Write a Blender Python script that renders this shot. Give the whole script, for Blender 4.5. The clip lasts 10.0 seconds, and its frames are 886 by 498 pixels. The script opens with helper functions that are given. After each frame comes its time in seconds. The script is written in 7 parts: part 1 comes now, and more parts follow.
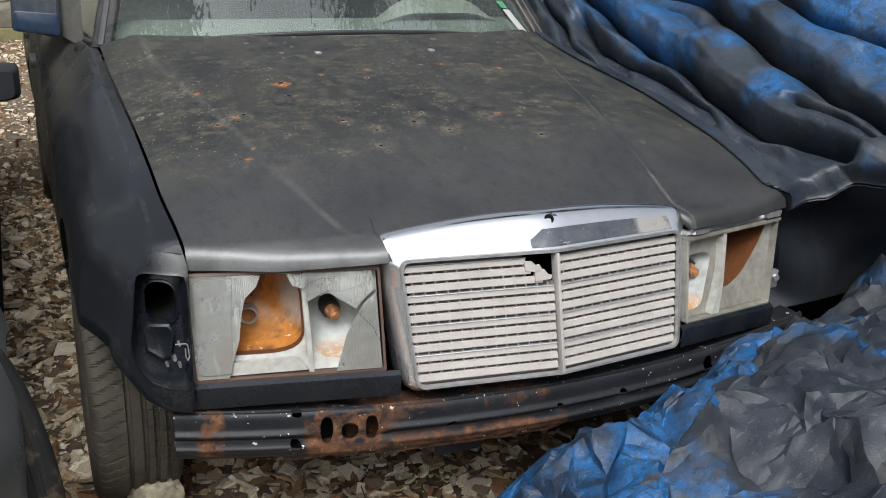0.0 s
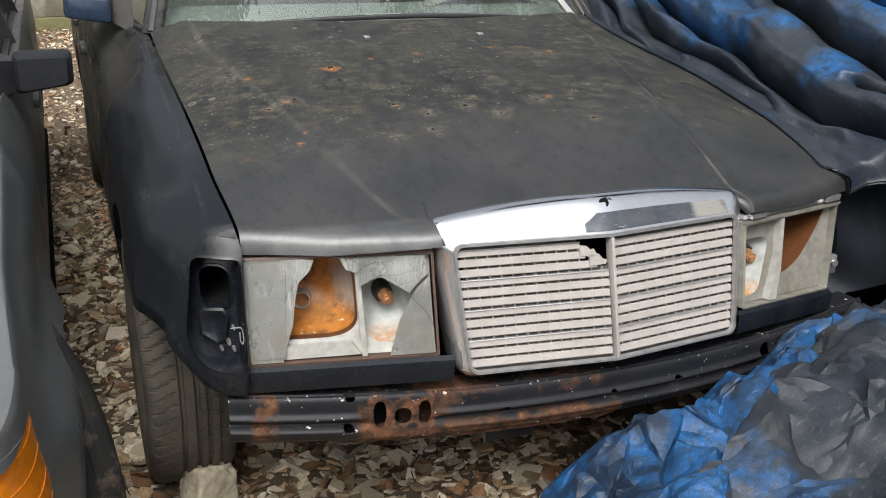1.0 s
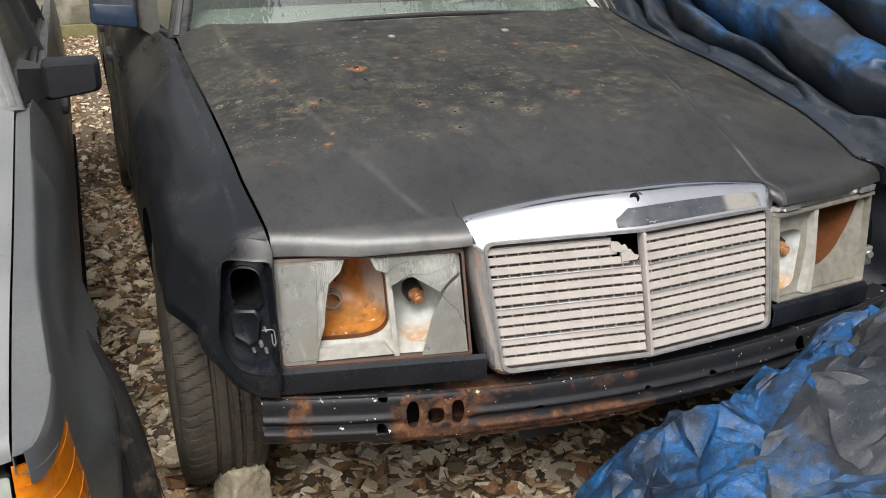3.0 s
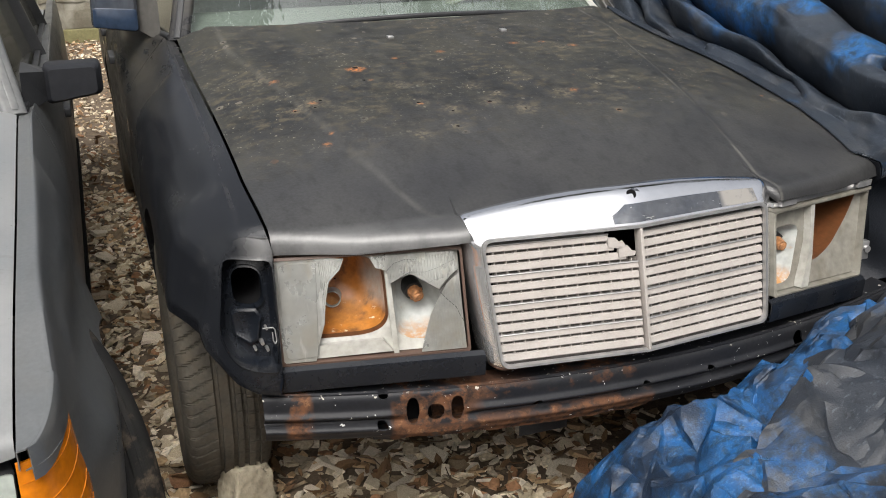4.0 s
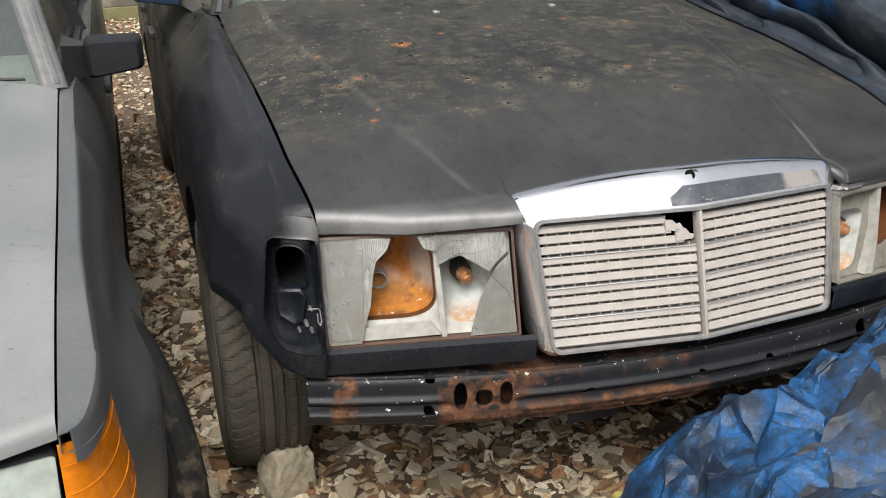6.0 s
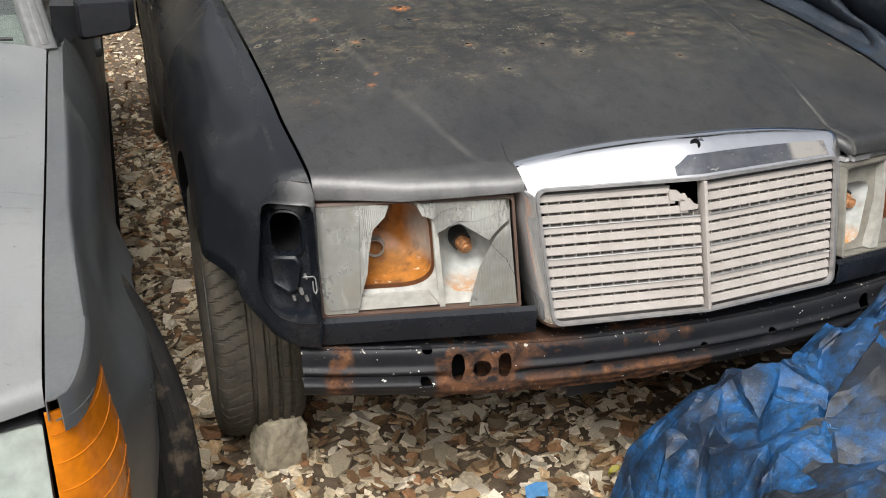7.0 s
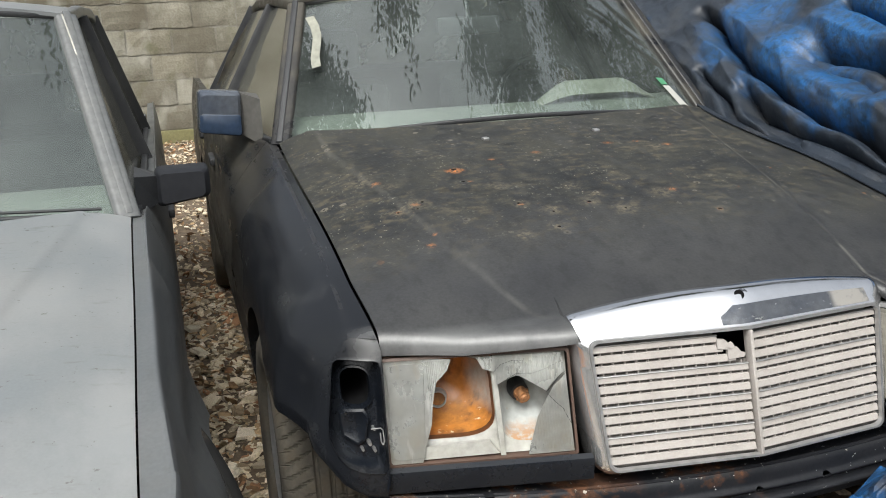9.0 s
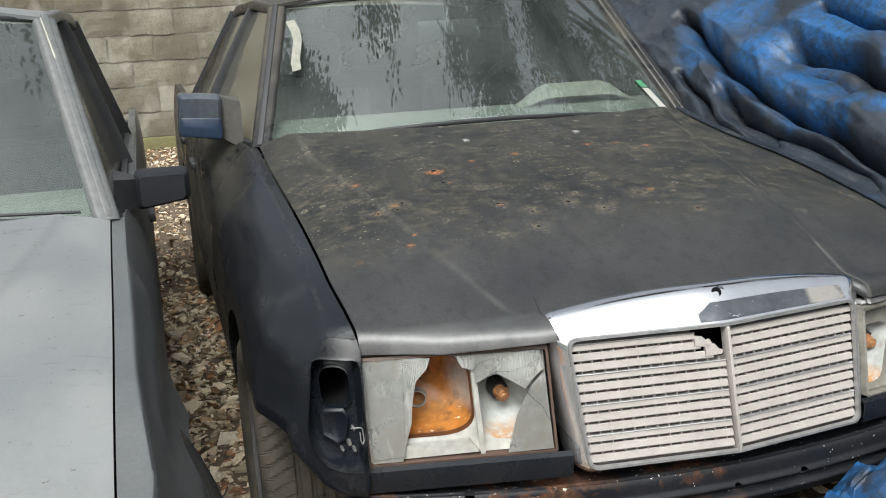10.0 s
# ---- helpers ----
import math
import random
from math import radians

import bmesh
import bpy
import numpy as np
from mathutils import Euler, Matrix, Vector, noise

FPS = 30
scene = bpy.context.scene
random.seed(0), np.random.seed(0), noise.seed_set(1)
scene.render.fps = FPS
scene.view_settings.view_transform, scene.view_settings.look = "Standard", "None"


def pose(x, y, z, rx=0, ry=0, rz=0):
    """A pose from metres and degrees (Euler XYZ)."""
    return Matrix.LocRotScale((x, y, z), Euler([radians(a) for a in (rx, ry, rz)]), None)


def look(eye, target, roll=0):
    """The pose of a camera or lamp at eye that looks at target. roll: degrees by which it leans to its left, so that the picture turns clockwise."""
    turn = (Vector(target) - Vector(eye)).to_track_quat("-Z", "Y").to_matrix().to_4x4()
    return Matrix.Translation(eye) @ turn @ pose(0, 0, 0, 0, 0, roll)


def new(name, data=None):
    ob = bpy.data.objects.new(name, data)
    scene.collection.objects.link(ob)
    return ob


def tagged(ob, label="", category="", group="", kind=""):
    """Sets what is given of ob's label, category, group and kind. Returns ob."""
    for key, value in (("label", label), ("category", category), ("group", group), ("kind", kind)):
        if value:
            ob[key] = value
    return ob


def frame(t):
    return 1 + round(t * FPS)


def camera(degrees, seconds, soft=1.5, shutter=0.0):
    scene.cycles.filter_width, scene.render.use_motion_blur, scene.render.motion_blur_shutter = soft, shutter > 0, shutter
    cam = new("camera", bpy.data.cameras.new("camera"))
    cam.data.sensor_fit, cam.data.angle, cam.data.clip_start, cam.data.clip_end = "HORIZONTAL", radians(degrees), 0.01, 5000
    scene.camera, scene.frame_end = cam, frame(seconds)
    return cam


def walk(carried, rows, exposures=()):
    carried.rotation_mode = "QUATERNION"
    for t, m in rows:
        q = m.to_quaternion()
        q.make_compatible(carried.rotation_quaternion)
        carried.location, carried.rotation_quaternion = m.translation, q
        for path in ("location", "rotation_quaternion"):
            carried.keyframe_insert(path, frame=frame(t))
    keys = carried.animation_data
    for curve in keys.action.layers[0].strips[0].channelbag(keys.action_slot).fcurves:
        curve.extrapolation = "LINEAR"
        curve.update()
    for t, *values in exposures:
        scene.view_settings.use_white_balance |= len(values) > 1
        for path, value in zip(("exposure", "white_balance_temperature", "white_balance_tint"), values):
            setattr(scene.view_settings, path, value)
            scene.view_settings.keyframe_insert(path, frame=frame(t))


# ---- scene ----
cam = camera(48.81, 10.0, soft=1.0)
PATH = [
    (0, (-0.9372, -1.6086, 1.3296), (-0.1680, 0.1241, 0.6923), 1.81),
    (0.5, (-0.9456, -1.5962, 1.3246), (-0.2155, 0.1477, 0.6722), 1.35),
    (1, (-0.9565, -1.5866, 1.3188), (-0.2646, 0.1684, 0.6547), 1.04),
    (1.5, (-0.9644, -1.5788, 1.3183), (-0.3055, 0.1832, 0.6394), 0.71),
    (2, (-0.9668, -1.5731, 1.3177), (-0.3271, 0.1946, 0.6353), 0.28),
    (2.5, (-0.9654, -1.5712, 1.3177), (-0.3249, 0.1993, 0.6430), -0.13),
    (4, (-0.9581, -1.5970, 1.3154), (-0.3231, 0.1790, 0.6503), -1.08),
    (4.5, (-0.9609, -1.6010, 1.3167), (-0.3398, 0.1810, 0.6542), -1.20),
    (5, (-0.9649, -1.5984, 1.3184), (-0.3652, 0.1911, 0.6565), -1.35),
    (5.5, (-0.9679, -1.5691, 1.3102), (-0.3939, 0.2257, 0.6399), -1.45),
    (7, (-0.9714, -1.4960, 1.2681), (-0.3941, 0.2670, 0.5206), -0.35),
    (7.5, (-0.9595, -1.5054, 1.2783), (-0.3388, 0.2597, 0.5719), 0.03),
    (8, (-0.9626, -1.5126, 1.3087), (-0.3333, 0.2800, 0.6839), -0.37),
    (8.5, (-0.9933, -1.5392, 1.3286), (-0.4137, 0.2989, 0.7945), -1.31),
    (9, (-1.0209, -1.5857, 1.3367), (-0.5046, 0.2859, 0.8566), -2.34),
    (9.5, (-1.0229, -1.6046, 1.3324), (-0.5070, 0.2695, 0.8618), -2.62),
    (10, (-1.0119, -1.5973, 1.3228), (-0.4653, 0.2691, 0.8559), -2.47),
]
walk(cam, [(t, look(eye, target, roll)) for t, eye, target, roll in PATH],
     exposures=[(0.0, 0.04, 6200, 7), (2.0, 0.16, 6600, 9), (7.5, 0.18, 6550, 8), (10.0, 0.20, 6350, 5)])

# ---- light: overcast sky over a yard ----
world = bpy.data.worlds.new("overcast_sky")
scene.world = world
world.use_nodes = True
wn, wl = world.node_tree.nodes, world.node_tree.links
sky = wn.new("ShaderNodeTexSky")
sky.sky_type = 'NISHITA'
sky.sun_disc = False
sky.sun_elevation, sky.sun_rotation = radians(52), radians(205)
sky.air_density, sky.dust_density, sky.ozone_density = 0.6, 6.0, 0.6
hsv = wn.new("ShaderNodeHueSaturation")
hsv.inputs["Saturation"].default_value = 0.3
wl.new(sky.outputs[0], hsv.inputs["Color"])
wco, wsp, wmr, wmx = wn.new("ShaderNodeTexCoord"), wn.new("ShaderNodeSeparateXYZ"), wn.new("ShaderNodeMapRange"), wn.new("ShaderNodeVectorMath")
wmr.inputs["From Min"].default_value, wmr.inputs["To Min"].default_value, wmr.inputs["To Max"].default_value = 0.0, 0.55, 2.3
wmx.operation = 'SCALE'
wl.new(wco.outputs["Generated"], wsp.inputs[0])
wl.new(wsp.outputs[2], wmr.inputs["Value"])
wl.new(hsv.outputs[0], wmx.inputs[0])
wl.new(wmr.outputs[0], wmx.inputs["Scale"])
wl.new(wmx.outputs[0], wn["Background"].inputs["Color"])
wn["Background"].inputs["Strength"].default_value = 0.15
sun = new("sun", bpy.data.lights.new("sun", 'SUN'))
sun.data.energy, sun.data.angle, sun.data.color = 1.0, radians(25), (1.0, 0.98, 0.95)
SUN_AZ, SUN_EL = radians(205), radians(52)
sun.matrix_world = look((0, 0, 8), (-math.sin(SUN_AZ) * 4, -math.cos(SUN_AZ) * 4, 8 - 4 * math.tan(SUN_EL)))


# ---- materials ----
def mat(name, base, rough=0.5, metal=0.0, var=None, scale=8.0, amount=0.5, bump=0.0, bump_scale=60.0, spec=0.5, coords="Object", fine_mix=0.35):
    """A surface with two scales of variation: broad stains towards var, and fine grain in colour, gloss and relief."""
    m = bpy.data.materials.new(name)
    m.use_nodes = True
    n, l = m.node_tree.nodes, m.node_tree.links
    b = n["Principled BSDF"]
    b.inputs["Roughness"].default_value, b.inputs["Metallic"].default_value = rough, metal
    b.inputs["Specular IOR Level"].default_value = spec
    tc = n.new("ShaderNodeTexCoord")
    co = tc.outputs[coords]
    if var is None:
        var = tuple(min(1, c * 1.4 + 0.01) for c in base)
    n1 = n.new("ShaderNodeTexNoise")
    n1.inputs["Scale"].default_value, n1.inputs["Detail"].default_value = scale, 8
    n1.inputs["Roughness"].default_value = 0.62
    l.new(co, n1.inputs["Vector"])
    ramp = n.new("ShaderNodeValToRGB")
    ramp.color_ramp.elements[0].position, ramp.color_ramp.elements[1].position = 0.38, 0.72
    ramp.color_ramp.elements[1].color = (amount, amount, amount, 1)
    l.new(n1.outputs["Fac"], ramp.inputs[0])
    mix = n.new("ShaderNodeMix")
    mix.data_type = 'RGBA'
    mix.inputs["A"].default_value, mix.inputs["B"].default_value = (*base, 1), (*var, 1)
    l.new(ramp.outputs[0], mix.inputs["Factor"])
    n2 = n.new("ShaderNodeTexNoise")
    n2.inputs["Scale"].default_value, n2.inputs["Detail"].default_value = bump_scale, 5
    l.new(co, n2.inputs["Vector"])
    fine = n.new("ShaderNodeMix")
    fine.data_type, fine.blend_type = 'RGBA', 'MULTIPLY'
    fine.inputs["Factor"].default_value = fine_mix
    gr = n.new("ShaderNodeValToRGB")
    gr.color_ramp.elements[0].color, gr.color_ramp.elements[1].color = (0.35, 0.35, 0.35, 1), (1.3, 1.3, 1.3, 1)
    gr.color_ramp.elements[0].position, gr.color_ramp.elements[1].position = 0.3, 0.7
    l.new(n2.outputs["Fac"], gr.inputs[0])
    l.new(mix.outputs["Result"], fine.inputs["A"])
    l.new(gr.outputs[0], fine.inputs["B"])
    l.new(fine.outputs["Result"], b.inputs["Base Color"])
    rr = n.new("ShaderNodeMapRange")
    rr.inputs["To Min"].default_value, rr.inputs["To Max"].default_value = max(0, rough - 0.1), min(1, rough + 0.12)
    l.new(n1.outputs["Fac"], rr.inputs["Value"])
    l.new(rr.outputs[0], b.inputs["Roughness"])
    if bump:
        bp = n.new("ShaderNodeBump")
        bp.inputs["Strength"].default_value, bp.inputs["Distance"].default_value = bump, 0.004
        l.new(n2.outputs["Fac"], bp.inputs["Height"])
        l.new(bp.outputs[0], b.inputs["Normal"])
    return m


def layer(m, colour, mask, rough=None):
    """Lays a colour over a material where the mask socket is high."""
    n, l = m.node_tree.nodes, m.node_tree.links
    b = n["Principled BSDF"]
    old = b.inputs["Base Color"].links[0].from_socket
    mx = n.new("ShaderNodeMix")
    mx.data_type = 'RGBA'
    mx.inputs["B"].default_value = (*colour, 1)
    l.new(old, mx.inputs["A"])
    l.new(mask, mx.inputs["Factor"])
    l.new(mx.outputs["Result"], b.inputs["Base Color"])
    if rough is not None:
        oldr = b.inputs["Roughness"].links[0].from_socket
        mr = n.new("ShaderNodeMix")
        l.new(oldr, mr.inputs["A"])
        mr.inputs["B"].default_value = rough
        l.new(mask, mr.inputs["Factor"])
        l.new(mr.outputs["Result"], b.inputs["Roughness"])


def noise_mask(m, scale, lo, hi, detail=6, stretch=(1, 1, 1), offset=(0, 0, 0), coords="Object"):
    n, l = m.node_tree.nodes, m.node_tree.links
    tc, mp, nz, rg = n.new("ShaderNodeTexCoord"), n.new("ShaderNodeMapping"), n.new("ShaderNodeTexNoise"), n.new("ShaderNodeMapRange")
    mp.inputs["Scale"].default_value, mp.inputs["Location"].default_value = stretch, offset
    nz.inputs["Scale"].default_value, nz.inputs["Detail"].default_value = scale, detail
    nz.inputs["Roughness"].default_value = 0.65
    rg.inputs["From Min"].default_value, rg.inputs["From Max"].default_value = lo, hi
    l.new(tc.outputs[coords], mp.inputs[0])
    l.new(mp.outputs[0], nz.inputs["Vector"])
    l.new(nz.outputs["Fac"], rg.inputs["Value"])
    return rg.outputs[0]


def math_node(m, op, a, b=None):
    n, l = m.node_tree.nodes, m.node_tree.links
    q = n.new("ShaderNodeMath")
    q.operation, q.use_clamp = op, True
    for i, v in enumerate((a, b)):
        if v is None:
            continue
        if isinstance(v, (int, float)):
            q.inputs[i].default_value = v
        else:
            l.new(v, q.inputs[i])
    return q.outputs[0]


def spot_mask(m, centre, radius, soft):
    """1 near a point of the thing, with a ragged rim."""
    n, l = m.node_tree.nodes, m.node_tree.links
    tc, ds, nz, ad, rg = (n.new("ShaderNodeTexCoord"), n.new("ShaderNodeVectorMath"), n.new("ShaderNodeTexNoise"),
                          n.new("ShaderNodeMath"), n.new("ShaderNodeMapRange"))
    ds.operation = 'DISTANCE'
    ds.inputs[1].default_value = centre
    l.new(tc.outputs["Object"], ds.inputs[0])
    nz.inputs["Scale"].default_value, nz.inputs["Detail"].default_value = 1.1 / radius, 4
    l.new(tc.outputs["Object"], nz.inputs["Vector"])
    ad.operation = 'MULTIPLY_ADD'
    l.new(nz.outputs["Fac"], ad.inputs[0])
    ad.inputs[1].default_value = radius * 1.6
    l.new(ds.outputs["Value"], ad.inputs[2])
    rg.inputs["From Min"].default_value, rg.inputs["From Max"].default_value = radius * 1.8 + soft, radius * 1.8 - soft
    l.new(ad.outputs[0], rg.inputs["Value"])
    return rg.outputs[0]


def dot_mask(m, scale, r, share, seed, rim=0.0):
    """Scattered small dots, or rings from rim to r, in a share of the cells."""
    n, l = m.node_tree.nodes, m.node_tree.links
    tc, mp, vo, sp = n.new("ShaderNodeTexCoord"), n.new("ShaderNodeMapping"), n.new("ShaderNodeTexVoronoi"), n.new("ShaderNodeSeparateColor")
    nz, ad = n.new("ShaderNodeTexNoise"), n.new("ShaderNodeMath")
    mp.inputs["Location"].default_value, mp.inputs["Scale"].default_value = (seed, seed * 2, 0), (1, 1, 0)
    vo.inputs["Scale"].default_value = scale
    nz.inputs["Scale"].default_value = scale * 4
    l.new(tc.outputs["Object"], mp.inputs[0])
    l.new(mp.outputs[0], vo.inputs["Vector"])
    l.new(mp.outputs[0], nz.inputs["Vector"])
    l.new(vo.outputs["Color"], sp.inputs[0])
    ad.operation = 'MULTIPLY_ADD'
    l.new(nz.outputs["Fac"], ad.inputs[0])
    ad.inputs[1].default_value = r * 1.2
    l.new(vo.outputs["Distance"], ad.inputs[2])
    size = math_node(m, 'MULTIPLY', sp.outputs[1], r)
    inside = math_node(m, 'LESS_THAN', ad.outputs[0], math_node(m, 'ADD', size, r))
    if rim:
        inside = math_node(m, 'MULTIPLY', inside, math_node(m, 'GREATER_THAN', ad.outputs[0], rim))
    return math_node(m, 'MULTIPLY', inside, math_node(m, 'LESS_THAN', sp.outputs[0], share))


def axis_mask(m, axis, lo, hi):
    n, l = m.node_tree.nodes, m.node_tree.links
    tc, sp, rg = n.new("ShaderNodeTexCoord"), n.new("ShaderNodeSeparateXYZ"), n.new("ShaderNodeMapRange")
    rg.inputs["From Min"].default_value, rg.inputs["From Max"].default_value = lo, hi
    l.new(tc.outputs["Object"], sp.inputs[0])
    l.new(sp.outputs[axis], rg.inputs["Value"])
    return rg.outputs[0]


def glass_mat(name, tint, rough=0.02, dust=0.1, dust_colour=(0.35, 0.36, 0.34)):
    m = bpy.data.materials.new(name)
    m.use_nodes = True
    n, l = m.node_tree.nodes, m.node_tree.links
    n.remove(n["Principled BSDF"])
    tr, gl, df, fr, m1, m2 = (n.new("ShaderNodeBsdfTransparent"), n.new("ShaderNodeBsdfGlossy"), n.new("ShaderNodeBsdfDiffuse"),
                              n.new("ShaderNodeLayerWeight"), n.new("ShaderNodeMixShader"), n.new("ShaderNodeMixShader"))
    tr.inputs[0].default_value = (*tint, 1)
    gl.inputs["Roughness"].default_value = rough
    df.inputs[0].default_value = (*dust_colour, 1)
    fr.inputs[0].default_value = 0.5
    shine = math_node(m, 'MULTIPLY_ADD', math_node(m, 'POWER', fr.outputs['Facing'], 2.6), 0.88)
    shine.node.inputs[2].default_value = 0.05
    msk = noise_mask(m, 3.0, 0.35, 0.8, stretch=(2, 1, 1))
    dm = n.new("ShaderNodeMapRange")
    dm.inputs["To Min"].default_value, dm.inputs["To Max"].default_value = dust * 0.5, dust * 1.6
    l.new(msk, dm.inputs["Value"])
    l.new(tr.outputs[0], m1.inputs[1])
    l.new(df.outputs[0], m1.inputs[2])
    l.new(dm.outputs[0], m1.inputs[0])
    l.new(shine, m2.inputs[0])
    l.new(m1.outputs[0], m2.inputs[1])
    l.new(gl.outputs[0], m2.inputs[2])
    l.new(m2.outputs[0], n["Material Output"].inputs[0])
    return m


def crease_mask(m, sg, wide=0.006):
    """A narrow pale line along the bonnet's crease."""
    n, l = m.node_tree.nodes, m.node_tree.links
    tc, sp, off, rg = n.new("ShaderNodeTexCoord"), n.new("ShaderNodeSeparateXYZ"), n.new("ShaderNodeMath"), n.new("ShaderNodeMapRange")
    l.new(tc.outputs["Object"], sp.inputs[0])
    start, gain, power = CREASE[sg]
    along = math_node(m, 'SUBTRACT', sp.outputs[1], start)
    line = math_node(m, 'MULTIPLY', math_node(m, 'POWER', along, power), gain)
    line = math_node(m, 'ADD', line, 0.347)
    across = math_node(m, 'MULTIPLY', sp.outputs[0], sg)
    off.operation = 'SUBTRACT'
    l.new(across, off.inputs[0])
    l.new(line, off.inputs[1])
    gap = n.new("ShaderNodeMath")
    gap.operation = 'ABSOLUTE'
    l.new(off.outputs[0], gap.inputs[0])
    rg.inputs["From Min"].default_value, rg.inputs["From Max"].default_value = wide, 0.002
    l.new(gap.outputs[0], rg.inputs["Value"])
    return rg.outputs[0]


# the bonnet's creases on either side: where they start, how far they spread, and how they bend
CREASE = {-1: (0.04, 0.26, 0.52), 1: (0.0, 0.172, 1.7)}
M = {}
M["black_paint"] = mat("faded_black_paint", (0.0085, 0.0095, 0.0120), 0.22, var=(0.015, 0.016, 0.018), scale=3.5, amount=0.7, bump=0.05, bump_scale=180, spec=0.38)
layer(M["black_paint"], (0.10, 0.098, 0.09), math_node(M["black_paint"], 'MULTIPLY', noise_mask(M["black_paint"], 14, 0.55, 0.85, stretch=(1, 0.35, 1)), 0.16), 0.5)
bp = M["black_paint"]
layer(bp, (0.085, 0.075, 0.055), math_node(bp, 'MULTIPLY', axis_mask(bp, 1, 0.95, 1.7), noise_mask(bp, 5, 0.36, 0.66, 9, (1, 0.6, 2.2))), 0.8)
layer(bp, (0.07, 0.07, 0.07), math_node(bp, 'MULTIPLY', noise_mask(bp, 24, 0.55, 0.70, 10, (1, 0.5, 0.7), (4, 0, 2)), 0.16), 0.5)
n_bp, l_bp = bp.node_tree.nodes, bp.node_tree.links
sep_bp = n_bp.new("ShaderNodeSeparateXYZ")
l_bp.new(n_bp.new("ShaderNodeTexCoord").outputs["Object"], sep_bp.inputs[0])
across = n_bp.new("ShaderNodeMath")
across.operation = 'ABSOLUTE'
l_bp.new(sep_bp.outputs[0], across.inputs[0])
shoulder = n_bp.new("ShaderNodeMath")
shoulder.operation, shoulder.inputs[1].default_value, shoulder.inputs[2].default_value = 'COMPARE', 0.739, 0.0045
l_bp.new(across.outputs[0], shoulder.inputs[0])
# Paler shoulder line: worn paint, and the crease's highlight painted with it.
layer(bp, (0.026, 0.026, 0.027), math_node(bp, 'MULTIPLY', math_node(bp, 'MULTIPLY', shoulder.outputs[0], axis_mask(bp, 2, 0.76, 0.82)), noise_mask(bp, 22, 0.42, 0.64, 9, (1, 0.4, 1), (2, 1, 1))), 0.45)
# Light patch on the fender's tip: a sky highlight painted on.
layer(bp, (0.12, 0.12, 0.12), math_node(bp, 'MULTIPLY', math_node(bp, 'MULTIPLY', math_node(bp, 'MULTIPLY', axis_mask(bp, 1, 0.12, 0.075), axis_mask(bp, 2, 0.706, 0.725)), axis_mask(bp, 0, -0.750, -0.705)), noise_mask(bp, 20, 0.26, 0.50, 8)), 0.35)
hm = mat("weathered_bonnet_paint", (0.027, 0.0275, 0.029), 0.37, var=(0.044, 0.0435, 0.0425), scale=5.0, amount=0.8, bump=0.08, bump_scale=160)
rear = axis_mask(hm, 1, 0.20, 0.50)
layer(hm, (0.0145, 0.0158, 0.0160), math_node(hm, 'MULTIPLY', rear, 0.8), 0.70)
hm.node_tree.links.new(math_node(hm, 'SUBTRACT', 0.5, math_node(hm, 'MULTIPLY', rear, 0.22)), hm.node_tree.nodes["Principled BSDF"].inputs["Specular IOR Level"])
layer(hm, (0.036, 0.0355, 0.029), math_node(hm, 'MULTIPLY', math_node(hm, 'MULTIPLY', noise_mask(hm, 4.5, 0.46, 0.62, 14, (1.5, 1.1, 1)), rear), 0.8), 0.75)
layer(hm, (0.050, 0.049, 0.040), math_node(hm, 'MULTIPLY', math_node(hm, 'MULTIPLY', math_node(hm, 'MULTIPLY', noise_mask(hm, 30, 0.46, 0.64, 14, (1.1, 0.9, 1), (2, 7, 1)), noise_mask(hm, 3.5, 0.42, 0.56, 6, offset=(6, 0, 3))), rear), 0.75), 0.8)
layer(hm, (0.046, 0.046, 0.046), math_node(hm, 'MULTIPLY', noise_mask(hm, 9, 0.50, 0.70, 14, (1.6, 0.5, 1), (3, 3, 9)), 0.4), 0.6)
layer(hm, (0.009, 0.0095, 0.010), math_node(hm, 'MULTIPLY', noise_mask(hm, 30, 0.50, 0.64, 14, (1.2, 0.8, 1), (5, 1, 2)), 0.4), 0.5)
layer(hm, (0.125, 0.121, 0.102), math_node(hm, 'MULTIPLY', noise_mask(hm, 70, 0.57, 0.68, 8, (1.1, 1.0, 1)), math_node(hm, 'MULTIPLY', noise_mask(hm, 5, 0.44, 0.60, 8, offset=(1, 4, 2)), rear)), 0.85)
layer(hm, (0.22, 0.205, 0.16), math_node(hm, 'MULTIPLY', noise_mask(hm, 110, 0.67, 0.70, 2), math_node(hm, 'MULTIPLY', noise_mask(hm, 6, 0.46, 0.6), rear)), 0.85)
layer(hm, (0.20, 0.10, 0.045), math_node(hm, 'MULTIPLY', noise_mask(hm, 42, 0.67, 0.74, 6, offset=(3, 1, 7)), math_node(hm, 'MULTIPLY', noise_mask(hm, 4, 0.46, 0.58, offset=(9, 2, 0)), rear)), 0.9)
streaked = math_node(hm, 'MULTIPLY', rear, noise_mask(hm, 6, 0.42, 0.58, 6, (1.2, 1.0, 1), (2, 9, 4)))
layer(hm, (0.088, 0.077, 0.054), math_node(hm, 'MULTIPLY', math_node(hm, 'MULTIPLY', streaked, noise_mask(hm, 34, 0.50, 0.61, 12, (0.9, 1.25, 1), (7, 3, 3))), 0.7), 0.85)
layer(hm, (0.007, 0.007, 0.0065), math_node(hm, 'MULTIPLY', math_node(hm, 'MULTIPLY', rear, noise_mask(hm, 30, 0.54, 0.64, 12, (0.9, 1.25, 1), (1, 6, 8))), 0.6), 0.6)
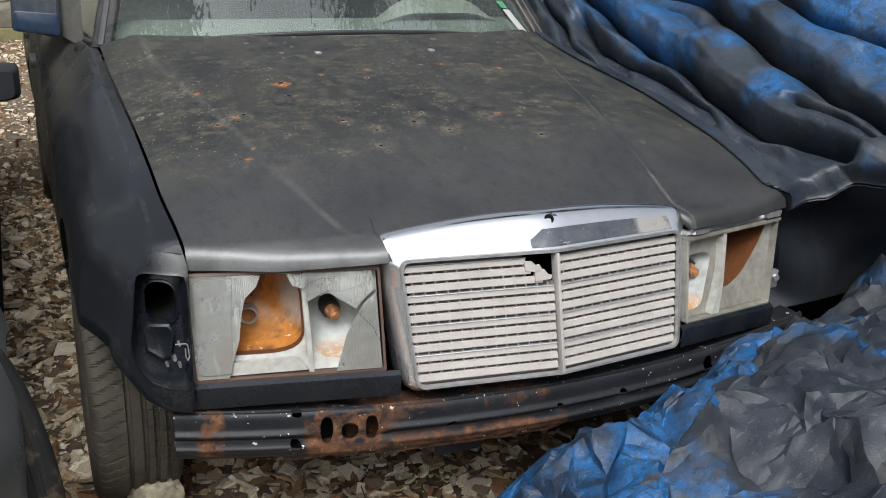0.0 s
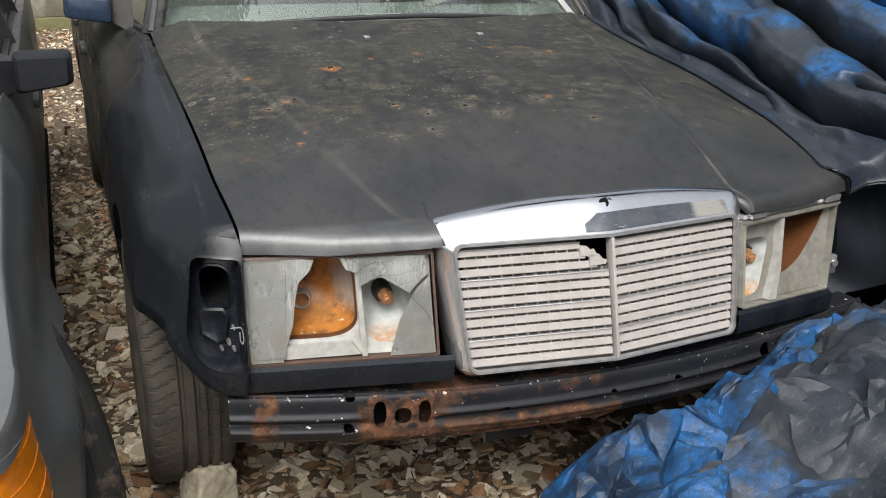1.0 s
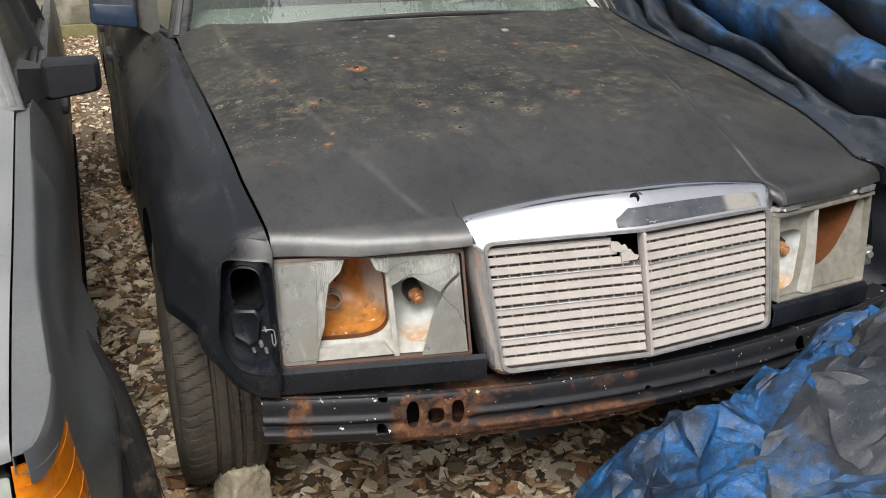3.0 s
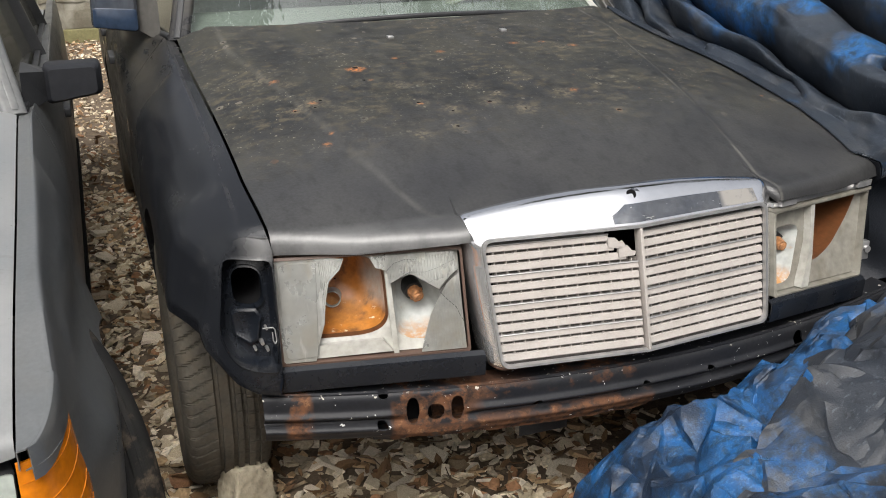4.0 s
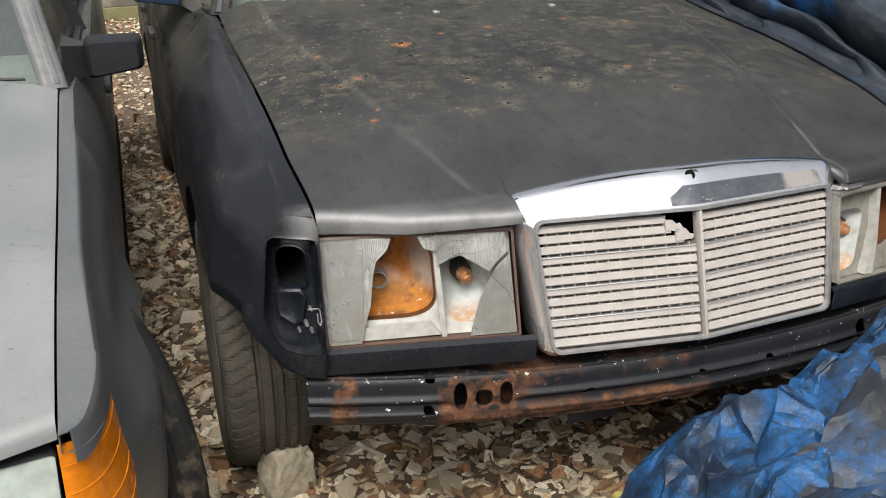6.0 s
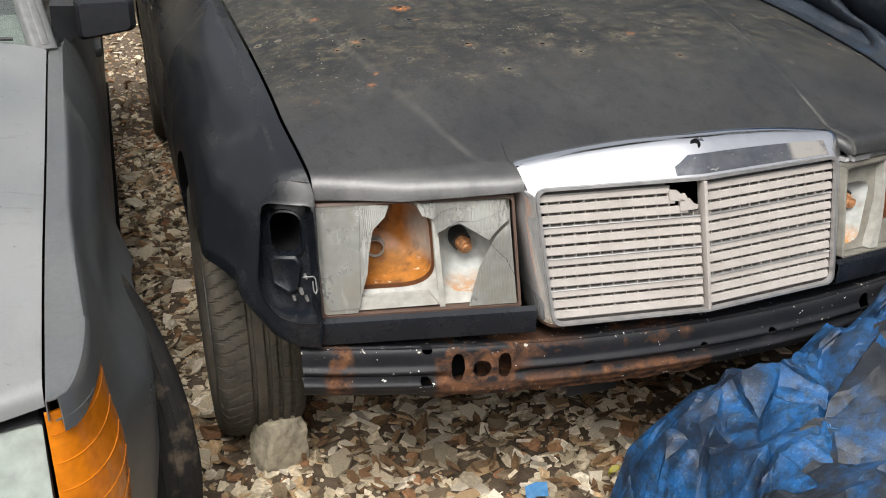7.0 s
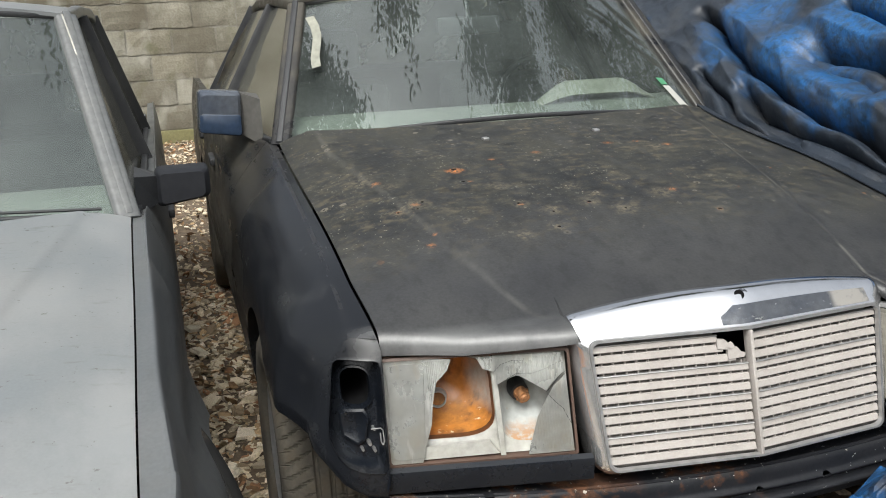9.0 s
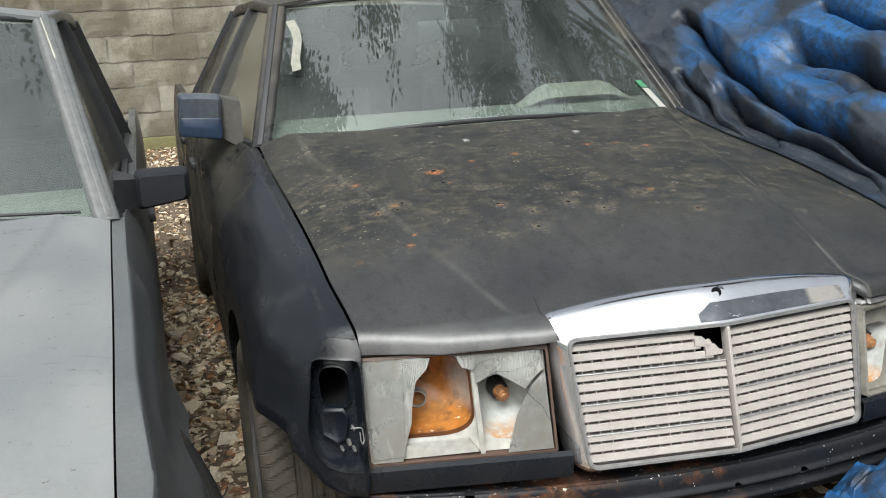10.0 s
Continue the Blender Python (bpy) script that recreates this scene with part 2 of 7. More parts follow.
pocked = math_node(hm, 'MULTIPLY', rear, noise_mask(hm, 3.2, 0.45, 0.55, 5, offset=(2, 2, 5)))
layer(hm, (0.17, 0.155, 0.125), math_node(hm, 'MULTIPLY', dot_mask(hm, 26, 0.20, 0.30, 0.0), math_node(hm, 'MULTIPLY', pocked, 0.55)), 0.85)
layer(hm, (0.21, 0.098, 0.045), math_node(hm, 'MULTIPLY', dot_mask(hm, 17, 0.13, 0.07, 3.1), math_node(hm, 'MULTIPLY', pocked, 0.8)), 0.9)
layer(hm, (0.22, 0.20, 0.155), math_node(hm, 'MULTIPLY', dot_mask(hm, 46, 0.085, 0.10, 7.7), math_node(hm, 'MULTIPLY', pocked, noise_mask(hm, 9, 0.50, 0.58, 4, offset=(5, 5, 1)))), 0.85)
layer(hm, (0.005, 0.004, 0.003), math_node(hm, 'MULTIPLY', dot_mask(hm, 26, 0.085, 0.30, 0.0), pocked), 0.95)
for sg in (-1, 1):
    m_in = math_node(hm, 'MULTIPLY', crease_mask(hm, sg, 0.006 if sg > 0 else 0.011), noise_mask(hm, 18, 0.35, 0.6, 6, (1, 0.5, 1)))
    layer(hm, (0.13, 0.125, 0.11), math_node(hm, 'MULTIPLY', m_in, 0.55 if sg > 0 else 0.22), 0.8)
# Pale grey along the front lip: its sky reflection, put into the colour.
layer(hm, (0.105, 0.105, 0.105), math_node(hm, 'MULTIPLY', math_node(hm, 'MULTIPLY', axis_mask(hm, 2, 0.764, 0.750), axis_mask(hm, 0, 0.34, 0.24)), noise_mask(hm, 9, 0.30, 0.58, 10, (1, 1, 1), (1, 8, 3))), 0.36)
M["hood"] = hm
M["silver_paint"] = mat("dusty_silver_paint", (0.172, 0.184, 0.190), 0.40, metal=0.15, var=(0.235, 0.233, 0.226), scale=3, amount=0.8, bump=0.03, bump_scale=200, fine_mix=0.08)
layer(M["silver_paint"], (0.12, 0.112, 0.10), math_node(M["silver_paint"], 'MULTIPLY', noise_mask(M["silver_paint"], 22, 0.60, 0.72, 7, (0.5, 2.0, 1)), 0.4), 0.8)
# Cloudy lighter patches: dust, and the trees' soft reflection painted in.
layer(M["silver_paint"], (0.26, 0.265, 0.265), math_node(M["silver_paint"], 'MULTIPLY', noise_mask(M["silver_paint"], 3.2, 0.46, 0.64, 9, (1.5, 0.7, 1), (3, 3, 3)), 0.5), 0.6)
layer(M["silver_paint"], (0.09, 0.082, 0.07), math_node(M["silver_paint"], 'MULTIPLY', noise_mask(M["silver_paint"], 60, 0.66, 0.70, 4), 0.6), 0.8)
# Copy of the silver for the sides, more metallic to build in their shade.
M["silver_side_paint"] = mat("dusty_silver_side_paint", (0.165, 0.175, 0.18), 0.30, metal=0.55, var=(0.22, 0.222, 0.218), scale=5, amount=0.7, bump=0.03, bump_scale=140, fine_mix=0.12)
layer(M["silver_side_paint"], (0.16, 0.155, 0.14), math_node(M["silver_side_paint"], 'MULTIPLY', noise_mask(M["silver_side_paint"], 9, 0.5, 0.75, 9, (1, 0.5, 2)), 0.45), 0.7)
M["pillar_trim"] = mat("grey_pillar_trim", (0.095, 0.10, 0.102), 0.5, var=(0.14, 0.14, 0.135), scale=12, amount=0.6)
M["chrome"] = mat("worn_chrome", (0.86, 0.86, 0.87), 0.10, metal=1.0, var=(0.72, 0.72, 0.72), scale=9, amount=0.4, fine_mix=0.04)
# Surround's sides made paler and less metallic, standing in for a bright reflection.
pale_flank = math_node(M["chrome"], 'MULTIPLY', axis_mask(M["chrome"], 2, 0.738, 0.716), axis_mask(M["chrome"], 2, 0.488, 0.502))
layer(M["chrome"], (0.66, 0.66, 0.65), math_node(M["chrome"], 'MULTIPLY', pale_flank, math_node(M["chrome"], 'MULTIPLY', noise_mask(M["chrome"], 30, 0.40, 0.62, 8, (1, 1, 0.4)), 0.6)), 0.30)
M["chrome"].node_tree.links.new(math_node(M["chrome"], 'SUBTRACT', 1.0, math_node(M["chrome"], 'MULTIPLY', pale_flank, 0.16)), M["chrome"].node_tree.nodes["Principled BSDF"].inputs["Metallic"])
M["dull_chrome"] = mat("dusty_bright_trim", (0.50, 0.50, 0.50), 0.35, metal=0.8, var=(0.4, 0.38, 0.36), scale=30, amount=0.6, bump=0.1)
M["slat"] = mat("dusty_grille_plastic", (0.36, 0.333, 0.31), 0.7, var=(0.26, 0.238, 0.215), scale=18, amount=0.6, bump=0.06, bump_scale=250, fine_mix=0.12)
M["backing"] = mat("dusty_grille_backing", (0.17, 0.155, 0.14), 0.9, var=(0.05, 0.045, 0.04), scale=40)
# Near-black lining: darkness inside openings and behind parts, put into the colour.
M["dark"] = mat("painted_void_dark", (0.004, 0.004, 0.0045), 0.95, spec=0.1)
M["trim_black"] = mat("black_trim_paint", (0.007, 0.009, 0.013), 0.26, var=(0.015, 0.016, 0.018), scale=12, amount=0.6, bump=0.05, bump_scale=160, spec=0.38)
M["plastic"] = mat("black_plastic", (0.020, 0.021, 0.023), 0.42, var=(0.05, 0.05, 0.05), scale=14, amount=0.5, bump=0.08, bump_scale=220)
M["rubber"] = mat("dusty_tyre_rubber", (0.055, 0.050, 0.042), 0.8, var=(0.13, 0.115, 0.09), scale=9, amount=0.7, bump=0.2, bump_scale=120, spec=0.25)
layer(M["rubber"], (0.085, 0.068, 0.048), math_node(M["rubber"], 'MULTIPLY', noise_mask(M["rubber"], 16, 0.48, 0.68, 9), 0.8), 0.95)
M["dark_rubber"] = mat("muddy_black_rubber", (0.008, 0.008, 0.008), 0.75, var=(0.020, 0.018, 0.015), scale=7, amount=0.8, bump=0.25, bump_scale=60, spec=0.3)
layer(M["dark_rubber"], (0.13, 0.10, 0.07), math_node(M["dark_rubber"], 'MULTIPLY', noise_mask(M["dark_rubber"], 18, 0.54, 0.68, 8), 0.7), 0.95)
M["beam"] = mat("black_painted_steel", (0.010, 0.011, 0.014), 0.5, var=(0.022, 0.022, 0.024), scale=12, amount=0.6, bump=0.08, bump_scale=140, spec=0.25)
bmx = M["beam"]
rust_span = math_node(bmx, 'MULTIPLY', axis_mask(bmx, 0, -0.510, -0.500), axis_mask(bmx, 0, 0.03, 0.02))
rust_body = math_node(bmx, 'MULTIPLY', noise_mask(bmx, 10, 0.44, 0.50, 10, (1.2, 1, 1.8)), math_node(bmx, 'MAXIMUM', axis_mask(bmx, 0, -0.22, -0.36), noise_mask(bmx, 6, 0.5, 0.56, 8, offset=(7, 0, 0))))
rust_body = math_node(bmx, 'MULTIPLY', rust_body, math_node(bmx, 'MAXIMUM', axis_mask(bmx, 0, -0.33, -0.37), math_node(bmx, 'MAXIMUM', axis_mask(bmx, 2, 0.424, 0.436), axis_mask(bmx, 2, 0.396, 0.386))))
rust_edge = math_node(bmx, 'MULTIPLY', axis_mask(bmx, 2, 0.388, 0.374), noise_mask(bmx, 20, 0.34, 0.44, 8))
rust_zone = math_node(bmx, 'MAXIMUM', math_node(bmx, 'MULTIPLY', rust_span, math_node(bmx, 'MAXIMUM', rust_body, rust_edge)),
                      math_node(bmx, 'MULTIPLY', math_node(bmx, 'MULTIPLY', axis_mask(bmx, 0, -0.70, -0.69), axis_mask(bmx, 0, -0.645, -0.655)), noise_mask(bmx, 22, 0.42, 0.56, 8)))
layer(bmx, (0.110, 0.050, 0.025), rust_zone, 0.9)
layer(bmx, (0.19, 0.098, 0.050), math_node(bmx, 'MULTIPLY', rust_zone, noise_mask(bmx, 55, 0.56, 0.66, 6, offset=(4, 4, 1))), 0.95)
layer(bmx, (0.024, 0.016, 0.013), math_node(bmx, 'MULTIPLY', rust_zone, noise_mask(bmx, 40, 0.45, 0.60)), 0.9)
layer(bmx, (0.6, 0.6, 0.58), noise_mask(bmx, 75, 0.695, 0.71, 3, offset=(2, 5, 1)), 0.8)
layer(bmx, (0.42, 0.40, 0.35), math_node(bmx, 'MULTIPLY', axis_mask(bmx, 2, 0.4455, 0.4505), noise_mask(bmx, 60, 0.64, 0.68, 5, offset=(1, 1, 8))), 0.85)
M["dark_rust_bowl"] = mat("brown_rusted_reflector", (0.11, 0.042, 0.016), 0.32, var=(0.05, 0.023, 0.012), scale=9, amount=0.8, bump=0.15, bump_scale=70)
M["scratched_metal"] = mat("scratched_dark_band", (0.10, 0.11, 0.13), 0.22, metal=0.75, var=(0.22, 0.225, 0.23), scale=22, amount=0.8, bump=0.08, bump_scale=90)
layer(M["scratched_metal"], (0.50, 0.50, 0.48), noise_mask(M["scratched_metal"], 70, 0.64, 0.70, 5, (0.4, 1, 1.6)), 0.5)
layer(M["scratched_metal"], (0.38, 0.36, 0.33), math_node(M["scratched_metal"], 'MULTIPLY', axis_mask(M["scratched_metal"], 0, 0.20, 0.215), noise_mask(M["scratched_metal"], 30, 0.3, 0.5)), 0.5)
M["reflector"] = mat("tarnished_reflector", (0.44, 0.46, 0.45), 0.5, metal=0.1, var=(0.36, 0.37, 0.34), scale=10, amount=0.7, bump=0.06)
layer(M["reflector"], (0.45, 0.19, 0.04), noise_mask(M["reflector"], 20, 0.62, 0.75), 0.8)
layer(M["reflector"], (0.42, 0.20, 0.06), math_node(M["reflector"], 'MULTIPLY', axis_mask(M["reflector"], 2, 0.572, 0.545), noise_mask(M["reflector"], 40, 0.35, 0.55, 6, (2, 2, 0.5))), 0.8)
M["rust_bowl"] = mat("rusted_reflector", (0.42, 0.145, 0.022), 0.30, var=(0.44, 0.22, 0.065), scale=8, amount=0.8, bump=0.15, bump_scale=70)
layer(M["rust_bowl"], (0.17, 0.06, 0.02), noise_mask(M["rust_bowl"], 16, 0.50, 0.68), 0.6)
layer(M["rust_bowl"], (0.10, 0.045, 0.02), math_node(M["rust_bowl"], 'MULTIPLY', noise_mask(M["rust_bowl"], 34, 0.55, 0.66, 8, (1, 1, 0.5), (4, 2, 2)), 0.7), 0.5)
rb = M["rust_bowl"]
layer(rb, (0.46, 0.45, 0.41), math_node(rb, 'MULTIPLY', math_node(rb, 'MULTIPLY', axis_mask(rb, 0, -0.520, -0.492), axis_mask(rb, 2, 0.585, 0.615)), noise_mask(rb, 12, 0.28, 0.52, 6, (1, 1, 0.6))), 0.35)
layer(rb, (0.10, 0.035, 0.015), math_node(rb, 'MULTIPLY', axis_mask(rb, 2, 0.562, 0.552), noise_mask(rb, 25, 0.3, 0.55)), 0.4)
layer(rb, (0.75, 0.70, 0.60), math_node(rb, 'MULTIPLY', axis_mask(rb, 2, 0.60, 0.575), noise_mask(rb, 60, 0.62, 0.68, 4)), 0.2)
M["lamp_white"] = mat("yellowed_lamp_housing", (0.36, 0.355, 0.325), 0.4, var=(0.27, 0.26, 0.225), scale=14, amount=0.8, bump=0.08)
M["dull_housing"] = mat("dirty_lamp_housing", (0.20, 0.192, 0.165), 0.5, var=(0.12, 0.105, 0.08), scale=14, amount=0.9, bump=0.08)
M["lamp_rim"] = mat("red_brown_lamp_seal", (0.105, 0.062, 0.045), 0.6, var=(0.07, 0.05, 0.04), scale=30, amount=0.7)
M["frosted"] = mat("cloudy_lamp_glass", (0.32, 0.325, 0.31), 0.28, var=(0.24, 0.235, 0.21), scale=10, amount=0.8, bump=0.1)
layer(M["frosted"], (0.25, 0.235, 0.195), math_node(M["frosted"], 'MULTIPLY', axis_mask(M["frosted"], 2, 0.640, 0.560), noise_mask(M["frosted"], 26, 0.40, 0.62, 9)), 0.6)
layer(M["frosted"], (0.52, 0.53, 0.50), math_node(M["frosted"], 'MULTIPLY', axis_mask(M["frosted"], 2, 0.640, 0.690), noise_mask(M["frosted"], 9, 0.42, 0.60, 6)), 0.25)
layer(M["frosted"], (0.30, 0.24, 0.15), math_node(M["frosted"], 'MULTIPLY', noise_mask(M["frosted"], 14, 0.54, 0.70, 10, (1.6, 1, 0.35), (2, 5, 8)), 0.6), 0.45)
layer(M["frosted"], (0.60, 0.60, 0.57), math_node(M["frosted"], 'MULTIPLY', noise_mask(M["frosted"], 20, 0.56, 0.66, 10, (1.8, 1, 0.3), (7, 1, 3)), 0.7), 0.35)
M["frosted"].node_tree.nodes["Principled BSDF"].inputs["Transmission Weight"].default_value = 0.40
M["bulb"] = mat("rusty_bulb_socket", (0.46, 0.21, 0.085), 0.6, var=(0.10, 0.055, 0.03), scale=90, amount=0.9)
M["amber"] = mat("amber_lens", (0.78, 0.235, 0.008), 0.12, var=(0.52, 0.13, 0.005), scale=14, amount=0.5, bump=0.05)
M["amber"].node_tree.nodes["Principled BSDF"].inputs["Transmission Weight"].default_value = 0.15
M["clear_lens"] = mat("hazy_headlamp_lens", (0.38, 0.43, 0.40), 0.15, var=(0.30, 0.34, 0.31), scale=12, amount=0.6, bump=0.15, bump_scale=40)
M["glass"] = glass_mat("windscreen_glass", (0.84, 0.89, 0.87), 0.012, 0.055, (0.42, 0.47, 0.46))
# Side windows: dust made denser so it also carries the wall's reflection.
M["side_glass"] = glass_mat("dust_and_reflection_glass", (0.40, 0.42, 0.35), 0.08, 0.8, (0.22, 0.215, 0.17))
M["mirror_glass"] = mat("mirror_shell_blue_sheen", (0.085, 0.10, 0.13), 0.16, metal=0.4, var=(0.16, 0.165, 0.17), scale=9, amount=0.6)
M["mirror_low"] = mat("mirror_lower_blue", (0.020, 0.034, 0.062), 0.22, var=(0.035, 0.05, 0.075), scale=12)
M["mirror_foot"] = mat("dusty_grey_mirror_foot", (0.075, 0.072, 0.066), 0.6, var=(0.11, 0.105, 0.095), scale=9)
M["mirror_black"] = mat("dull_black_mirror_shell", (0.012, 0.013, 0.016), 0.5, var=(0.022, 0.023, 0.026), scale=10, spec=0.3)
M["beige"] = mat("beige_cover", (0.26, 0.26, 0.215), 0.8, var=(0.20, 0.20, 0.17), scale=6)
M["dash"] = mat("pale_faded_dashboard", (0.17, 0.18, 0.155), 0.85, var=(0.13, 0.14, 0.12), scale=6)
M["seat"] = mat("grey_seat_cloth", (0.12, 0.12, 0.115), 0.9)
M["white"] = mat("white_paper", (0.40, 0.40, 0.37), 0.7, var=(0.26, 0.26, 0.24), scale=60, amount=0.8)
M["green"] = mat("green_sticker", (0.06, 0.22, 0.11), 0.5)
M["stone"] = mat("pale_concrete_lump", (0.46, 0.405, 0.30), 0.95, var=(0.26, 0.225, 0.17), scale=14, amount=0.9, bump=1.0, bump_scale=55, fine_mix=0.55)
M["shard"] = mat("slate_shards", (0.55, 0.50, 0.42), 0.85, var=(0.31, 0.265, 0.20), scale=16, amount=0.9, bump=0.5, bump_scale=110, fine_mix=0.55)


def random_tint(m, stops, source="Object Info", output="Random"):
    """Colour that differs from piece to piece."""
    n, l = m.node_tree.nodes, m.node_tree.links
    oi = n.new("ShaderNodeObjectInfo") if source == "Object Info" else n.new("ShaderNodeNewGeometry")
    rp = n.new("ShaderNodeValToRGB")
    els = rp.color_ramp.elements
    rp.color_ramp.interpolation = 'CONSTANT'
    for i, (p, c) in enumerate(stops):
        e = els[i] if i < 2 else els.new(p)
        e.position, e.color = p, (*c, 1)
    l.new(oi.outputs[output], rp.inputs[0])
    b = n["Principled BSDF"]
    old = b.inputs["Base Color"].links[0].from_socket
    mx = n.new("ShaderNodeMix")
    mx.data_type, mx.blend_type = 'RGBA', 'MULTIPLY'
    mx.inputs["Factor"].default_value = 1.0
    l.new(old, mx.inputs["A"])
    l.new(rp.outputs[0], mx.inputs["B"])
    l.new(mx.outputs["Result"], b.inputs["Base Color"])


SHARD_STOPS = [(0.0, (0.60, 0.50, 0.38)), (0.16, (1.18, 1.09, 0.93)), (0.34, (1.02, 0.78, 0.53)), (0.46, (1.45, 1.38, 1.22)), (0.60, (0.80, 0.74, 0.64)),
               (0.74, (1.35, 1.32, 1.25)), (0.84, (0.70, 0.40, 0.24)), (0.91, (1.75, 1.72, 1.66))]
random_tint(M["shard"], SHARD_STOPS)
M["shard_rest"] = mat("small_slate_shards", (0.55, 0.50, 0.42), 0.85, var=(0.31, 0.265, 0.20), scale=16, amount=0.9, bump=0.5, bump_scale=110, fine_mix=0.55)
random_tint(M["shard_rest"], SHARD_STOPS, "Geometry", "Random Per Island")
M["leaf_litter"] = mat("dead_leaf_litter", (0.13, 0.072, 0.034), 0.8, var=(0.26, 0.155, 0.07), scale=20, amount=0.8)
M["soil"] = mat("brown_soil_with_chips", (0.085, 0.060, 0.038), 0.95, var=(0.20, 0.15, 0.10), scale=30, amount=0.8, bump=0.7, bump_scale=140)
M["block"] = mat("concrete_block", (0.215, 0.203, 0.168), 0.92, var=(0.14, 0.127, 0.10), scale=6, amount=0.9, bump=0.9, bump_scale=55)
random_tint(M["block"], [(0.0, (0.8, 0.78, 0.72)), (0.25, (1.0, 1.0, 0.95)), (0.5, (1.25, 1.25, 1.2)), (0.7, (0.9, 0.9, 0.85)), (0.85, (1.1, 1.08, 1.0))])
M["mortar"] = mat("pale_mortar", (0.22, 0.208, 0.175), 0.95, var=(0.15, 0.138, 0.11), scale=9, amount=0.9, bump=0.8, bump_scale=45)


def yard_stain(m, colour, scale, lo, hi, amount, seed):
    """A stain that runs on from piece to piece of one wall."""
    n, l = m.node_tree.nodes, m.node_tree.links
    ge, mp, nz, rg = n.new("ShaderNodeNewGeometry"), n.new("ShaderNodeMapping"), n.new("ShaderNodeTexNoise"), n.new("ShaderNodeMapRange")
    mp.inputs["Location"].default_value, mp.inputs["Scale"].default_value = (seed, 0, seed), (1.4, 1, 0.8)
    nz.inputs["Scale"].default_value, nz.inputs["Detail"].default_value = scale, 9
    rg.inputs["From Min"].default_value, rg.inputs["From Max"].default_value, rg.inputs["To Max"].default_value = lo, hi, amount
    l.new(ge.outputs["Position"], mp.inputs[0])
    l.new(mp.outputs[0], nz.inputs["Vector"])
    l.new(nz.outputs["Fac"], rg.inputs["Value"])
    layer(m, colour, rg.outputs[0])


for key in ("block", "mortar"):
    yard_stain(M[key], (0.105, 0.092, 0.066), 1.6, 0.44, 0.60, 0.8, 3.0)
    yard_stain(M[key], (0.31, 0.30, 0.255), 3.0, 0.54, 0.68, 0.7, 8.0)
    yard_stain(M[key], (0.10, 0.10, 0.05), 5.0, 0.58, 0.72, 0.6, 5.0)
M["blocker_wall"] = mat("unseen_blocker_wall", (0.13, 0.125, 0.105), 0.95, var=(0.08, 0.08, 0.06), scale=2, amount=0.8, bump=0.4)
M["twig"] = mat("dry_twig", (0.10, 0.065, 0.04), 0.9, var=(0.2, 0.14, 0.09), scale=30)
M["blue_plastic"] = mat("blue_scrap_plastic", (0.05, 0.19, 0.40), 0.4, var=(0.2, 0.4, 0.65), scale=40)
M["moss"] = mat("mossy_plinth", (0.13, 0.12, 0.05), 0.95, var=(0.20, 0.18, 0.10), scale=9, bump=0.5)
M["leaf"] = mat("dark_green_leaf", (0.035, 0.055, 0.02), 0.6, var=(0.06, 0.085, 0.03), scale=5)
M["bark"] = mat("grey_bark", (0.12, 0.10, 0.08), 0.9, var=(0.2, 0.17, 0.13), scale=10, bump=0.5)

def tarp_mat(name, lo, hi, base, var, rubbed=(), gloss=0.42, spec=0.22, dust=0.55):
    """Woven sheet: dark face rubbed through to blue in patches, with dust and scuffs."""
    tm = mat(name, base, gloss, var=var, scale=5, amount=0.7, bump=0.25, bump_scale=300, spec=spec)
    n, l = tm.node_tree.nodes, tm.node_tree.links
    wz, wb, wt = n.new("ShaderNodeTexNoise"), n.new("ShaderNodeBump"), n.new("ShaderNodeTexCoord")
    wz.noise_type, wz.normalize = 'RIDGED_MULTIFRACTAL', True
    wz.inputs["Scale"].default_value, wz.inputs["Detail"].default_value = 14.0, 5.0
    wb.inputs["Strength"].default_value, wb.inputs["Distance"].default_value = 0.30, 0.006
    l.new(wt.outputs["Object"], wz.inputs["Vector"])
    l.new(wz.outputs["Fac"], wb.inputs["Height"])
    sf = n["Principled BSDF"].inputs["Normal"]
    l.new(wb.outputs[0], sf.links[0].from_node.inputs["Normal"])
    patch = noise_mask(tm, 3.2, lo, hi, 10)
    for p, r in rubbed:
        patch = math_node(tm, 'MAXIMUM', patch, spot_mask(tm, p, r, r * 0.5))
    layer(tm, (0.014, 0.050, 0.11), math_node(tm, 'MULTIPLY', patch, 0.75), 0.40)
    layer(tm, (0.010, 0.078, 0.225), math_node(tm, 'MULTIPLY', patch, noise_mask(tm, 45, 0.40, 0.56, 6)), 0.42)
    layer(tm, (0.065, 0.18, 0.36), math_node(tm, 'MULTIPLY', math_node(tm, 'MULTIPLY', patch, 0.6), noise_mask(tm, 130, 0.52, 0.68, 8, (1, 1.6, 1), (3, 1, 6))), 0.4)
    layer(tm, (0.10, 0.115, 0.135), math_node(tm, 'MULTIPLY', noise_mask(tm, 60, 0.58, 0.66, 6, (1, 2, 1)), 0.4), 0.5)
    layer(tm, (0.085, 0.082, 0.076), math_node(tm, 'MULTIPLY', noise_mask(tm, 7, 0.50, 0.70, 10, offset=(4, 4, 4)), dust), 0.7)
    layer(tm, (0.008, 0.009, 0.011), math_node(tm, 'MULTIPLY', noise_mask(tm, 26, 0.56, 0.66, 8, offset=(8, 1, 4)), 0.6), 0.45)
    return tm


